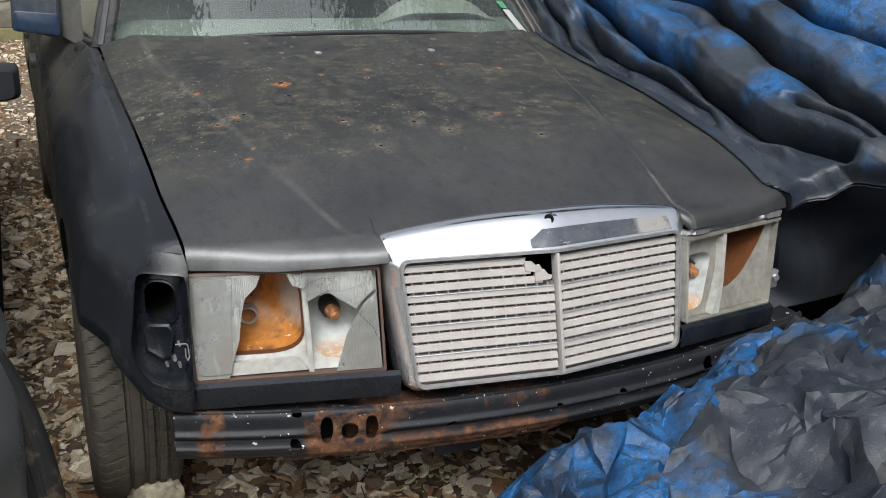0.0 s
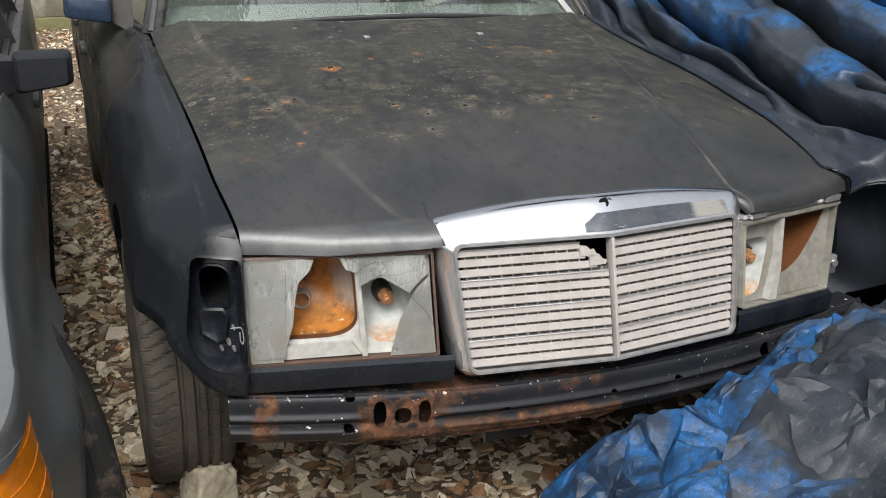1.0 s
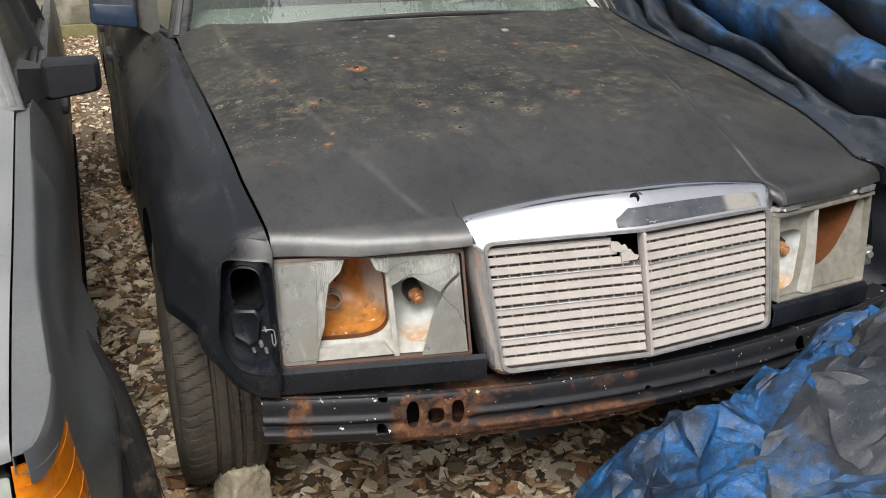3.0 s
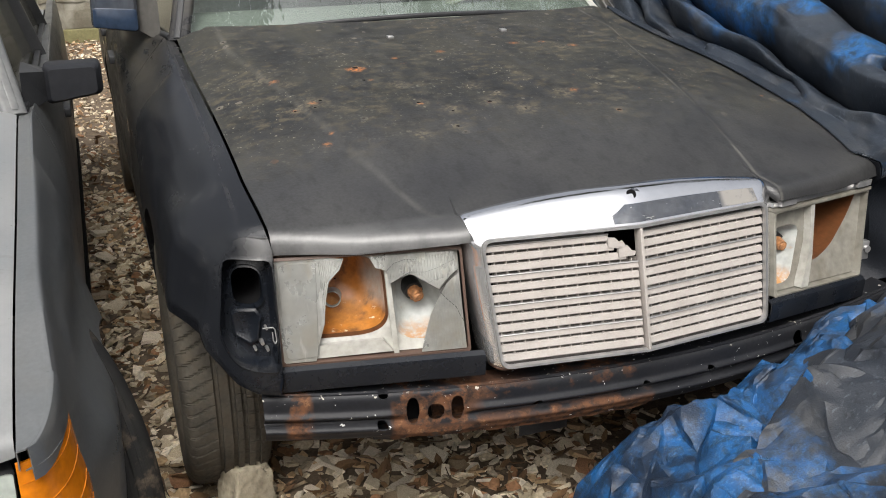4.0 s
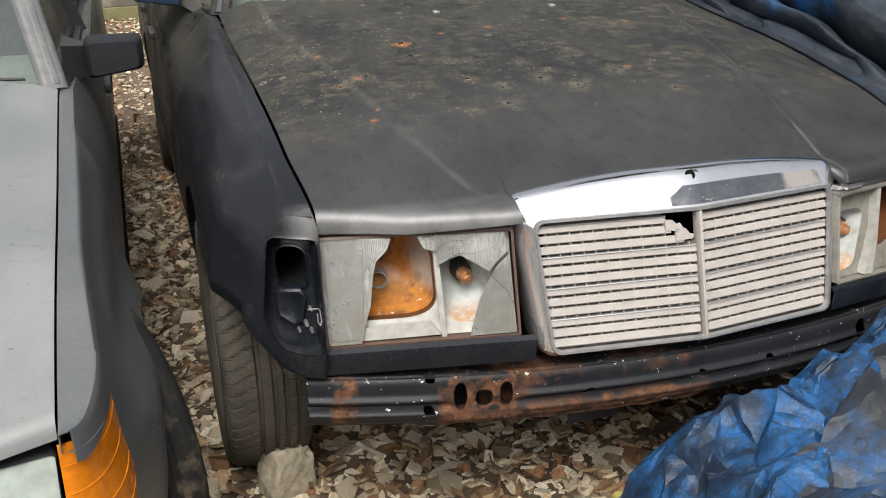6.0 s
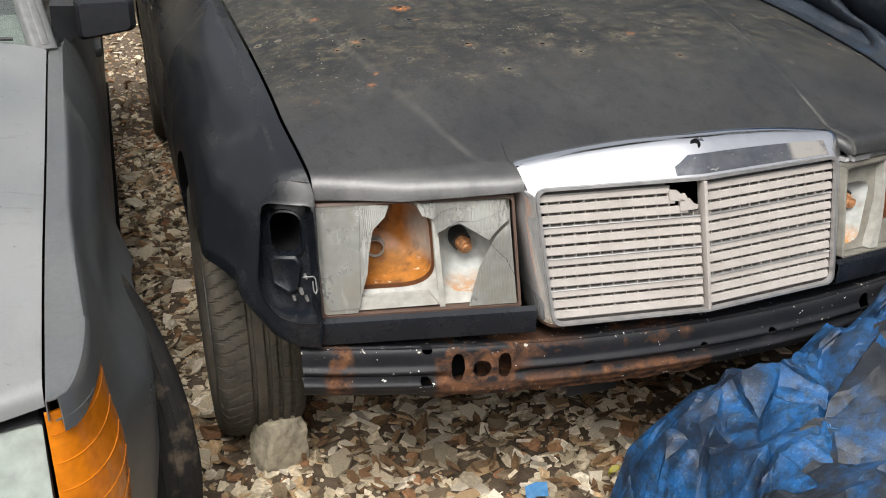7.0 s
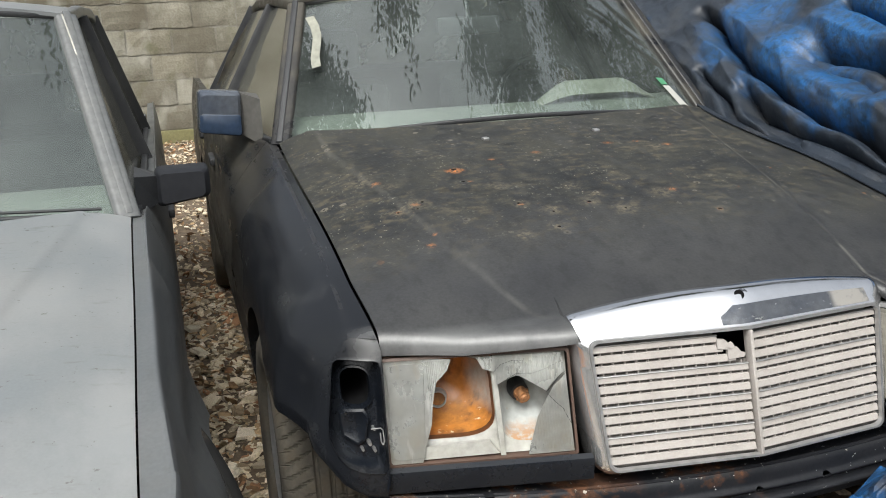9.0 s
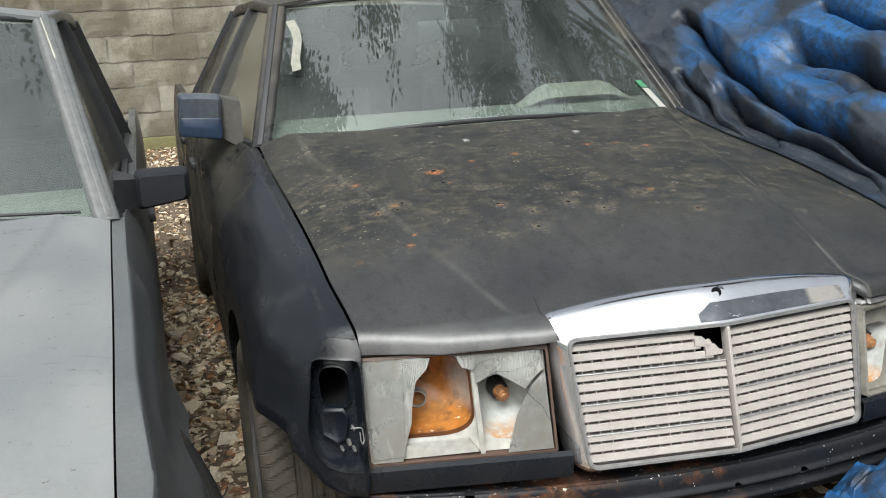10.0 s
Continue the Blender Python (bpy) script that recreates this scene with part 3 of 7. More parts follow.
M["tarp_blue"] = tarp_mat("rubbed_blue_tarpaulin", 0.38, 0.50, (0.010, 0.019, 0.038), (0.020, 0.032, 0.054), gloss=0.38, spec=0.25, dust=0.12)
M["tarp"] = tarp_mat("worn_blue_black_tarpaulin", 0.62, 0.74, (0.015, 0.021, 0.031), (0.034, 0.042, 0.054),
                     [((0.84, 0.94, 1.071), 0.10), ((0.812, 0.791, 1.02), 0.08), ((0.828, 0.331, 0.961), 0.06), ((0.869, 0.572, 1.037), 0.04), ((1.03, 0.309, 1.14), 0.13), ((1.02, 0.12, 1.12), 0.13), ((1.12, 0.7, 1.30), 0.11), ((0.98, 0.62, 1.17), 0.06),
                      ((0.949, 1.447, 1.254), 0.15), ((0.888, 1.154, 1.15), 0.12), ((1.032, 0.941, 1.248), 0.16), ((0.83, 0.66, 1.01), 0.05)], 0.42, 0.4, dust=0.35)
# Darker copies of the tarpaulin, with the cavity's shade put into their colour.
M["tarp_lip"] = mat("lip_painted_shade", (0.012, 0.014, 0.018), 0.42, var=(0.024, 0.027, 0.034), scale=6, amount=0.7, bump=0.2, bump_scale=200, spec=0.35)
M["tarp_under"] = mat("cavity_painted_shade", (0.009, 0.010, 0.012), 0.55, var=(0.018, 0.019, 0.022), scale=6, amount=0.7, bump=0.2, bump_scale=200, spec=0.25)
M["tarp_grey"] = tarp_mat("grey_worn_tarpaulin", 0.53, 0.66, (0.016, 0.020, 0.027), (0.042, 0.048, 0.058), gloss=0.42, spec=0.25)


# ---- mesh helpers ----
def part(name, bm, material, parent=None, label="", smooth=True, crease=38):
    bmesh.ops.recalc_face_normals(bm, faces=bm.faces)
    me = bpy.data.meshes.new(name)
    bm.to_mesh(me)
    bm.free()
    for mm in (material if isinstance(material, (list, tuple)) else [material]):
        me.materials.append(mm)
    if smooth:
        me.shade_smooth()
        me.set_sharp_from_angle(angle=radians(crease))
    ob = new(name, me)
    if parent is not None:
        ob.parent = parent
    if label:
        tagged(ob, label=label)
    return ob


def thing(name, label, category, kind="", group="", at=(0, 0, 0)):
    ob = new(name)
    ob.location = at
    return tagged(ob, label=label, category=category, kind=kind, group=group)


def grid(rows, close=False):
    """A sheet through rows of points."""
    bm = bmesh.new()
    vs = [[bm.verts.new(p) for p in r] for r in rows]
    for a, b in zip(vs, vs[1:]):
        k = len(a)
        for i in range(k if close else k - 1):
            j = (i + 1) % k
            if len({a[i], a[j], b[j], b[i]}) == 4:
                bm.faces.new((a[i], a[j], b[j], b[i]))
    return bm


def thick(bm, t):
    """Turns a sheet into a closed shell."""
    bmesh.ops.remove_doubles(bm, verts=bm.verts, dist=2e-4)
    bmesh.ops.recalc_face_normals(bm, faces=bm.faces)
    bm.normal_update()
    bm.verts.index_update()
    fs, rim = list(bm.faces), [e for e in bm.edges if e.is_boundary]
    low = {v: bm.verts.new(v.co - v.normal * t) for v in list(bm.verts)}
    rim = [(lp.vert, lp.link_loop_next.vert) for e in rim for lp in e.link_loops]
    for f in fs:
        bm.faces.new([low[v] for v in reversed(f.verts)])
    for a, b in rim:
        bm.faces.new((b, a, low[a], low[b]))
    return bm


def box(bm, lo, hi, bevel=0.0, m=None):
    r = bmesh.ops.create_cube(bm, size=1)
    vs = r["verts"]
    for v in vs:
        v.co = Vector([(lo[i] + hi[i]) / 2 + v.co[i] * (hi[i] - lo[i]) for i in range(3)])
    if bevel:
        es = list({e for v in vs for e in v.link_edges})
        r = bmesh.ops.bevel(bm, geom=es, offset=bevel, segments=2, affect='EDGES', profile=0.5)
        vs = list({v for f in r["faces"] for v in f.verts} | {v for v in vs if v.is_valid})
    if m is not None:
        bmesh.ops.transform(bm, matrix=m, verts=vs)
    return bm


def tube(bm, a, b, r0, r1=None, seg=12, cap=True):
    a, b = Vector(a), Vector(b)
    q = (b - a).to_track_quat("Z", "Y").to_matrix().to_4x4()
    bmesh.ops.create_cone(bm, cap_ends=cap, segments=seg, radius1=r0, radius2=r0 if r1 is None else r1, depth=(b - a).length,
                          matrix=Matrix.Translation((a + b) / 2) @ q)
    return bm


def rounded(corners, r, n=6):
    """A loop through 2D corners, each rounded by a radius."""
    out, k = [], len(corners)
    for i in range(k):
        p, a, b = (Vector(corners[j]) for j in (i, i - 1, (i + 1) % k))
        ri = r[i] if isinstance(r, (list, tuple)) else r
        u, v = (a - p), (b - p)
        ri = min(ri, u.length * 0.49, v.length * 0.49)
        s, e = p + u.normalized() * ri, p + v.normalized() * ri
        for q in range(n):
            t = q / (n - 1)
            out.append(s * (1 - t) ** 2 + p * 2 * t * (1 - t) + e * t * t)
    return out


def smooth_curve(xs, ys, deg=3):
    c = np.polyfit(xs, ys, deg)
    return lambda x: float(np.polyval(c, x))


def step(a, b, x):
    t = min(1.0, max(0.0, (x - a) / (b - a)))
    return t * t * (3 - 2 * t)


# ---- the saloon's body lines, in its own metres: x across, y backwards from the grille, z up ----
Z_EDGE = smooth_curve([0.085, 0.2, 0.3, 0.58, 0.95, 1.26], [0.757, 0.795, 0.820, 0.868, 0.922, 0.964])
Z_MID = smooth_curve([0.085, 0.2, 0.28, 0.42, 0.75, 0.98, 1.18], [0.778, 0.828, 0.853, 0.883, 0.934, 0.968, 0.990])
WHEEL_Y, ARCH_R, ARCH_Z = 0.66, 0.355, 0.30
FLANK = 0.87
LEAN = 0.24   # the front face leans back as it rises


PINCH = 0.011   # how far the bonnet narrows towards its front corners
SEAM = (0.700, 0.012, 0.1, 1.2)   # half width at the front, what it gains, and between which stations
FLARE = 0.0   # how far the front wheel arch stands out


def hood_half(y):
    return SEAM[0] + SEAM[1] * step(SEAM[2], SEAM[3], y) - PINCH * step(0.30, 0.08, y)


def hood_z(x, y):
    """A flat middle between two creases that run from the grille's corners to the screen, falling to the fenders."""
    w, a = hood_half(y), abs(x)
    start, gain, power = CREASE[-1 if x < 0 else 1] if PINCH else (0.08, 0.22, 1.0)
    c = 0.347 + gain * max(0.0, y - start) ** power
    mid, edge = Z_MID(y) - 0.010 * min(1, a / c) ** 2, Z_EDGE(y)
    t = max(0.0, (a - c) / max(w - c, 0.02))
    kink = 0.006 * step(0.009, -0.009, a - c)
    return mid - (mid - edge) * (0.75 * t + 0.25 * t ** 3) + kink * step(0.06, 0.3, y)


def nose_y(x):
    """The swept-back front line above the lamps."""
    return -0.03 + 0.112 * ((max(abs(x), 0.30) - 0.30) / 0.40) ** 1.15


def rear_y(x):
    return 1.19 + 0.10 * (abs(x) / 0.71) ** 2


def make_hood(car, material, label):
    xs = sorted(set([i * 0.02 for i in range(18)] + [0.338, 0.347] + [0.352 + i * 0.009 for i in range(37)] + [0.68, 0.692, 0.70]))
    xs = [-x for x in reversed(xs) if x > 0] + xs
    rows = []
    lip = [(0.010, -0.036), (-0.004, -0.031), (-0.001, -0.018), (0.007, -0.006), (0.020, 0.0)]
    for k in range(5):
        dy, dz = lip[k]
        rows.append([])
        for x in xs:
            y = nose_y(x) if abs(x) > 0.343 else 0.032
            if abs(x) <= 0.343:
                dz2 = dz * 0.5
            else:
                dz2 = dz * (0.88 + 0.50 * (abs(x) - 0.343) / 0.357) if PINCH else dz
            rows[-1].append((x * hood_half(y) / 0.70, y + dy, hood_z(x, max(y + 0.020, 0.055)) + dz2))
    for k in range(1, 61):
        v = k / 60
        rows.append([])
        for x in xs:
            y0 = (nose_y(x) if abs(x) > 0.343 else 0.032) + 0.020
            y = y0 + (rear_y(x) - y0) * v
            xx = x * hood_half(y) / 0.70
            rows[-1].append((xx, y, hood_z(xx, max(y, 0.055 + 0.2 * (y - y0) if y < 0.055 else 0))))
    bm = thick(grid(rows), 0.004)
    return part("bonnet", bm, material, car, label)


def flank_profile(y, flank=FLANK):
    """The fender's or door's section at y: from the seam outwards and down, as (x, z)."""
    ze = Z_EDGE(min(y, 1.26)) + 0.02 * step(1.26, 3.0, y)
    f = flank - 0.050 * (1 - step(0.04, 0.24, y))
    s = hood_half(min(y, 1.3)) + (0.006 if flank > 0.85 else 0.0035)
    s += (flank - 0.062 - s) * step(1.32, 1.75, y)
    q = 1 - step(0.10, 0.55, y)
    return [(s, ze - 0.03), (s, ze - 0.002), (s + 0.026 + 0.014 * q, ze + 0.001), (s + 0.036 + 0.020 * q, ze - 0.004), (s + (f - s) * 0.62, ze - 0.046 + 0.012 * q),
            (s + (f - s) * 0.84, ze - 0.094 + 0.020 * q), (f - 0.006, ze - 0.16 + 0.014 * q), (f + 0.003, 0.60), (f, 0.50), (f - 0.012, 0.36), (f - 0.04, 0.20)]


def low_z(y, y0=WHEEL_Y, y1=WHEEL_Y + 2.80, cut=0.0):
    z = 0.575 if y < y0 else 0.20
    if cut and y < y0:
        z = 0.40
    for c in (y0, y1):
        if abs(y - c) < ARCH_R:
            z = max(z, ARCH_Z + math.sqrt(ARCH_R ** 2 - (y - c) ** 2))
    return z


def rim_y(x):
    """Where the fender's front edge lies."""
    return 0.070 + 0.055 * max(0, (x - 0.70) / 0.10) ** 1.6


def side_row(y, cut=0.0, flank=FLANK):
    """The body side's outline at a station, smoothed, as (x, z) from the seam down to the lower edge."""
    pr = flank_profile(y, flank)
    zl = low_z(y, cut=cut)
    cur = []
    xs, zs = [p[0] for p in pr], [p[1] for p in pr]
    for k, (x, z) in enumerate(pr):
        if k >= 4:
            t = (k - 3) / (len(pr) - 4)
            z = zs[3] + (zl - zs[3]) * t ** 0.9
            x = float(np.interp(-z, [-q for q in zs[3:]], xs[3:]))
        cur.append((x, z))
    fine = list(cur[:3])
    for k in range(2, len(cur) - 1):
        a, b, c, d = (Vector(cur[min(max(q, 2), len(cur) - 1)]) for q in (k - 1, k, k + 1, k + 2))
        for q in range(1, 5):
            t = q / 4
            fine.append(tuple(0.5 * (2 * b + (c - a) * t + (2 * a - 5 * b + 4 * c - d) * t * t + (3 * b - a - 3 * c + d) * t ** 3)))
    return fine


def flank_sheet(s, ys, cut=0.0, flank=FLANK):
    """Body side between given stations, cut away over the wheels."""
    rows = []
    lead = ys[0] < 0.1
    for y in ys:
        out = FLARE * math.exp(-((y - 0.52) / 0.42) ** 4) * step(0.20, 0.36, y)
        rows.append([(s * (x + out * step(0.735, 0.61, z)), y + ((rim_y(x) + LEAN * (z - 0.72) - 0.004 - ys[0]) * (1 - step(ys[0], ys[0] + 0.22, y)) if lead else 0.0), z) for x, z in side_row(y, cut, flank)])
        x, yl, z = rows[-1][-1]
        rows[-1].append((x - s * 0.025, yl, z + 0.004))
    return thick(grid(rows), 0.003)


def stations(a, b, n=24):
    ys = [a + (b - a) * i / n for i in range(n + 1)]
    for c in (WHEEL_Y, WHEEL_Y + 2.80):
        ys += [c - ARCH_R * math.cos(math.pi * i / 22) for i in range(23) if a < c - ARCH_R * math.cos(math.pi * i / 22) < b]
    return sorted(set(round(y, 4) for y in ys))


def make_wheel(car, x, y, s, steer=0.0, name="wheel", sink=0.0, groove_z=0.303, blocks=False, rubber=None):
    R = 0.312
    hub = thing(name, "", "")
    for k in list(hub.keys()):
        del hub[k]
    hub.parent = car
    hub.matrix_local = pose(x, y, R - 0.025 - sink, 0, 0, steer)
    prof = [(-0.070, 0.200), (-0.088, 0.215), (-0.0975, 0.25), (-0.096, 0.283), (-0.086, 0.302), (-0.075, 0.3085)]
    groove = [-0.022, 0.010, 0.034, 0.060]
    tread = [(-0.066, 0.3105), (-0.056, 0.3112), (-0.046, 0.3115), (-0.036, 0.3115)]
    for g in groove:
        tread += [(g - 0.006, 0.3115), (g - 0.0045, groove_z), (g + 0.0045, groove_z), (g + 0.006, 0.3115)]
    full = prof + tread + [(-a, b) for a, b in reversed(prof)]
    N = 1440 if blocks else 120
    rows = []
    for i in range(N):
        a = 2 * math.pi * i / N
        rows.append([])
        for px, pr in full:
            cut = 0.0
            if blocks and pr > 0.300 and -0.092 < px < -0.034 and (i - int(px * 345)) % 22 < 2:
                cut = 0.005
            if blocks and pr > 0.300 and 0.016 < px < 0.092 and (i + int(px * 345)) % 30 < 2:
                cut = 0.003
            sy, sz = math.sin(a) * (pr - cut), math.cos(a) * (pr - cut)
            if sz < -0.285:
                sz = -0.285 + (sz + 0.285) * 0.1
                px = px * 1.06
            rows[-1].append((px, sy, sz))
    rows.append(rows[0])
    bm = grid(rows)
    bmesh.ops.remove_doubles(bm, verts=bm.verts, dist=1e-5)
    part("tyre", bm, rubber or M["rubber"], hub, "dusty black rubber tyre")
    rim_prof = [(0.070, 0.202), (0.078, 0.196), (0.066, 0.185), (0.058, 0.14), (0.066, 0.09), (0.07, 0.05), (0.078, 0.035), (0.08, 0.0)]
    rows = []
    for i in range(49):
        a = 2 * math.pi * i / 48
        rows.append([(s * px, math.sin(a) * pr, math.cos(a) * pr) for px, pr in rim_prof])
    bm = grid(rows)
    bmesh.ops.remove_doubles(bm, verts=bm.verts, dist=1e-5)
    part("rim", thick(bm, 0.004), M["dull_chrome"], hub, "dull grey wheel rim")
    return hub


KNOCKED = False
LAMP_OUT = 0.0


def lamp_point(s, f, g, d):
    """f: 0 at the outer end, 1 beside the grille; g: 0 at the top, 1 at the bottom; d: depth behind the face."""
    if KNOCKED:
        # a lamp pushed in towards the grille, its lower corner most
        f, g = (1 - f) * (0.10 + 0.14 * g) + f * (1.05 + 0.04 * g), 0.09 + (0.94 - 0.04 * f) * g
    o, i = Vector((0.696 + LAMP_OUT, 0.088)), Vector((0.352, -0.004))
    p = o + (i - o) * f
    nrm = Vector((-(i - o).y, (i - o).x)).normalized()
    if nrm.y < 0:
        nrm = -nrm
    p = p + nrm * d
    z = (0.713 + 0.008 * f) + ((0.515 + 0.012 * f) - (0.713 + 0.008 * f)) * g
    return Vector((s * p.x, p.y + LEAN * (z - 0.713), z))


def lamp_poly(s, pts, d0, d1):
    bm = bmesh.new()
    a = [bm.verts.new(lamp_point(s, f, g, d0)) for f, g in pts]
    b = [bm.verts.new(lamp_point(s, f, g, d1)) for f, g in pts]
    bm.faces.new(a)
    bm.faces.new(b[::-1])
    for i in range(len(a)):
        j = (i + 1) % len(a)
        bm.faces.new((a[i], a[j], b[j], b[i]))
    return bm


def lamp_rows(s, loops):
    return grid([[lamp_point(s, p[0], p[1], d) for p in lp] for lp, d in loops], close=True)


def make_headlamp(car, s, broken):
    lamp = thing("headlamp", "", "")
    for k in list(lamp.keys()):
        del lamp[k]
    lamp.parent = car
    tagged(lamp, label="broken headlamp with rusty reflectors" if broken else "headlamp with its glass gone and a rusty reflector")
    outer = rounded([(0.008, 0), (1, 0), (1, 1), (0.012, 1)], 0.03)
    inner = rounded([(0.022, 0.025), (0.986, 0.025), (0.986, 0.975), (0.026, 0.975)], 0.03)
    part("lamp_frame", lamp_rows(s, [(outer, 0.05), (outer, -0.004), (inner, -0.006), (inner, 0.02)]), M["lamp_rim"] if broken else M["dull_housing"], lamp)
    cellA = rounded([(0.022, 0.035), (0.594, 0.035), (0.606, 0.965), (0.022, 0.965)], 0.015, 8)
    holeA = rounded([(0.10, 0.045), (0.584, 0.045), (0.586, 0.805), (0.10, 0.805)], [0.05, 0.24, 0.20, 0.05], 8)
    if not broken:
        cellA = rounded([(0.022, 0.035), (0.597, 0.035), (0.606, 0.965), (0.40, 0.965), (0.022, 0.965), (0.022, 0.5)], 0.015, 8)
        holeA = rounded([(0.045, 0.05), (0.592, 0.05), (0.592, 0.70), (0.47, 0.74), (0.30, 0.62), (0.13, 0.30)], [0.02, 0.05, 0.10, 0.10, 0.12, 0.1], 8)
    cellB = rounded([(0.602, 0.035), (0.978, 0.035), (0.978, 0.965), (0.615, 0.965)], 0.015, 8)
    holeB = rounded([(0.616, 0.20), (0.890, 0.20), (0.890, 0.88), (0.624, 0.88)] if broken else [(0.655, 0.24), (0.972, 0.24), (0.972, 0.90), (0.75, 0.90)], 0.135, 8)

    def shrink(lp, k, dx=0, dz=0):
        c = sum((Vector(p) for p in lp), Vector((0, 0))) / len(lp)
        return [c + (Vector(p) - c) * k + Vector((dx, dz)) for p in lp]
    part("reflector_body", lamp_rows(s, [(cellA, 0.012), (holeA, 0.020)]), M["lamp_white"] if broken else M["dull_housing"], lamp)
    part("reflector_body", lamp_rows(s, [(cellB, 0.012), (holeB, 0.018)]), M["lamp_white"] if broken else M["dull_housing"], lamp)
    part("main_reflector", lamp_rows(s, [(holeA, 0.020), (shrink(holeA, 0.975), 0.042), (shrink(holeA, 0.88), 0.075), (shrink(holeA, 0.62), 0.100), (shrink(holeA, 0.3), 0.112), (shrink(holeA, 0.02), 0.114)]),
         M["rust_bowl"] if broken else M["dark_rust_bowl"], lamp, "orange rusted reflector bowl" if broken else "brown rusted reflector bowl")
    part("fog_reflector", lamp_rows(s, [(holeB, 0.018), (shrink(holeB, 0.93), 0.04), (shrink(holeB, 0.75), 0.062), (shrink(holeB, 0.4), 0.078), (shrink(holeB, 0.02), 0.08)]),
         M["reflector"], lamp, "tarnished grey reflector bowl")
    bm = bmesh.new()
    c0, c1 = lamp_point(s, 0.712, 0.475, 0.08), lamp_point(s, 0.752, 0.522, 0.036)
    tube(bm, c0, c0.lerp(c1, 0.55), 0.020, 0.018, 24)
    part("bulb_ring", bm, M["plastic"], lamp)
    bm = bmesh.new()
    tube(bm, c0.lerp(c1, 0.5), c0.lerp(c1, 0.66), 0.014, 0.0125, 16)
    tube(bm, c0.lerp(c1, 0.6), c1, 0.0115, 0.011, 18)
    tube(bm, c1, c1 + (c1 - c0).normalized() * 0.003, 0.008, 0.0065, 14)
    mid_c, ax = c0.lerp(c1, 0.62), (c1 - c0).normalized()
    for k in range(5):
        a = 2 * math.pi * k / 5 + 0.4
        side = Vector((math.cos(a), 0, math.sin(a))) * 0.0125
        tube(bm, mid_c + side, mid_c + side * 0.8 + ax * 0.014, 0.0028, 0.0022, 6)
    for v in bm.verts:
        v.co += Vector((noise.noise(v.co * 160), noise.noise(v.co * 160 + Vector((5, 0, 0))), noise.noise(v.co * 160 + Vector((0, 5, 0))))) * 0.0014
    part("bulb_socket", bm, M["bulb"], lamp, "corroded bulb socket")
    bm = bmesh.new()
    c0, c1 = lamp_point(s, 0.29, 0.58, 0.108), lamp_point(s, 0.29, 0.58, 0.088)
    tube(bm, c0, c1, 0.018, 0.017, 20, cap=False)
    part("bulb_ring", thick(bm, 0.002), M["reflector"], lamp)
    part("lamp_back", lamp_rows(s, [(outer, 0.05), (outer, 0.150), ([(0.5, 0.5)] * len(outer), 0.155)]), M["plastic"], lamp)
    if broken:
        part("divider", lamp_poly(s, [(0.588, 0.10), (0.613, 0.10), (0.623, 0.97), (0.596, 0.97)], 0.003, 0.018), M["lamp_white"], lamp)
        part("lower_ledge", lamp_poly(s, [(0.20, 0.845), (0.545, 0.835), (0.592, 0.95), (0.18, 0.96)], 0.004, 0.016), M["lamp_white"], lamp)
        pane = [(0.02, 0.03), (0.252, 0.025), (0.385, 0.045), (0.36, 0.144), (0.301, 0.241), (0.283, 0.343), (0.267, 0.472), (0.254, 0.628), (0.216, 0.808), (0.190, 0.965), (0.035, 0.965), (0.018, 0.93)]
        part("lens", lamp_poly(s, pane, -0.004, -0.001), M["frosted"], lamp, "cloudy broken lens glass")
        plate = rounded([(0.045, 0.055), (0.242, 0.055), (0.205, 0.925), (0.040, 0.94)], [0.06, 0.015, 0.02, 0.05], 6)
        part("lens_panel", lamp_rows(s, [(plate, -0.0035), (shrink(plate, 0.985), -0.0058), ([sum(plate, Vector((0, 0))) / len(plate)] * len(plate), -0.0070)]), M["frosted"], lamp, "smooth hazed outer panel of the lens")
        bm = bmesh.new()
        for i in range(13):
            f = 0.254 + i * 0.0095
            hi = max(0.09, float(np.interp(f, [0.25, 0.267, 0.283, 0.301, 0.36, 0.385], [0.62, 0.46, 0.33, 0.23, 0.13, 0.05])) - 0.015)
            tube(bm, lamp_point(s, f, 0.05, -0.0042), lamp_point(s, f, hi, -0.0042), 0.0011, seg=6)
        part("lens_ribs", bm, M["frosted"], lamp)
        top = [(0.515, 0.04), (0.955, 0.04), (0.967, 0.209), (0.896, 0.317), (0.863, 0.39), (0.80, 0.315), (0.723, 0.226), (0.662, 0.261), (0.605, 0.31), (0.603, 0.184), (0.545, 0.15)]
        part("lens_shard", lamp_poly(s, top, -0.004, -0.001), M["frosted"], lamp, "cracked top piece of lens glass")
        bm = bmesh.new()
        for i in range(22):
            f = 0.615 + i * 0.0152
            hi = float(np.interp(f, [0.60, 0.605, 0.662, 0.723, 0.80, 0.863, 0.896, 0.967], [0.18, 0.29, 0.25, 0.215, 0.30, 0.37, 0.30, 0.20])) - 0.02
            tube(bm, lamp_point(s, f, 0.065, -0.0042), lamp_point(s, f, hi, -0.0042), 0.0010, seg=6)
        part("lens_ribs", bm, M["frosted"], lamp)
        low = [(0.869, 0.435), (0.905, 0.345), (0.972, 0.245), (0.978, 0.96), (0.74, 0.965), (0.763, 0.835), (0.805, 0.626)]
        part("lens_shard", lamp_poly(s, low, -0.004, -0.001), M["frosted"], lamp, "dusty corner piece of lens glass")
        bm = bmesh.new()
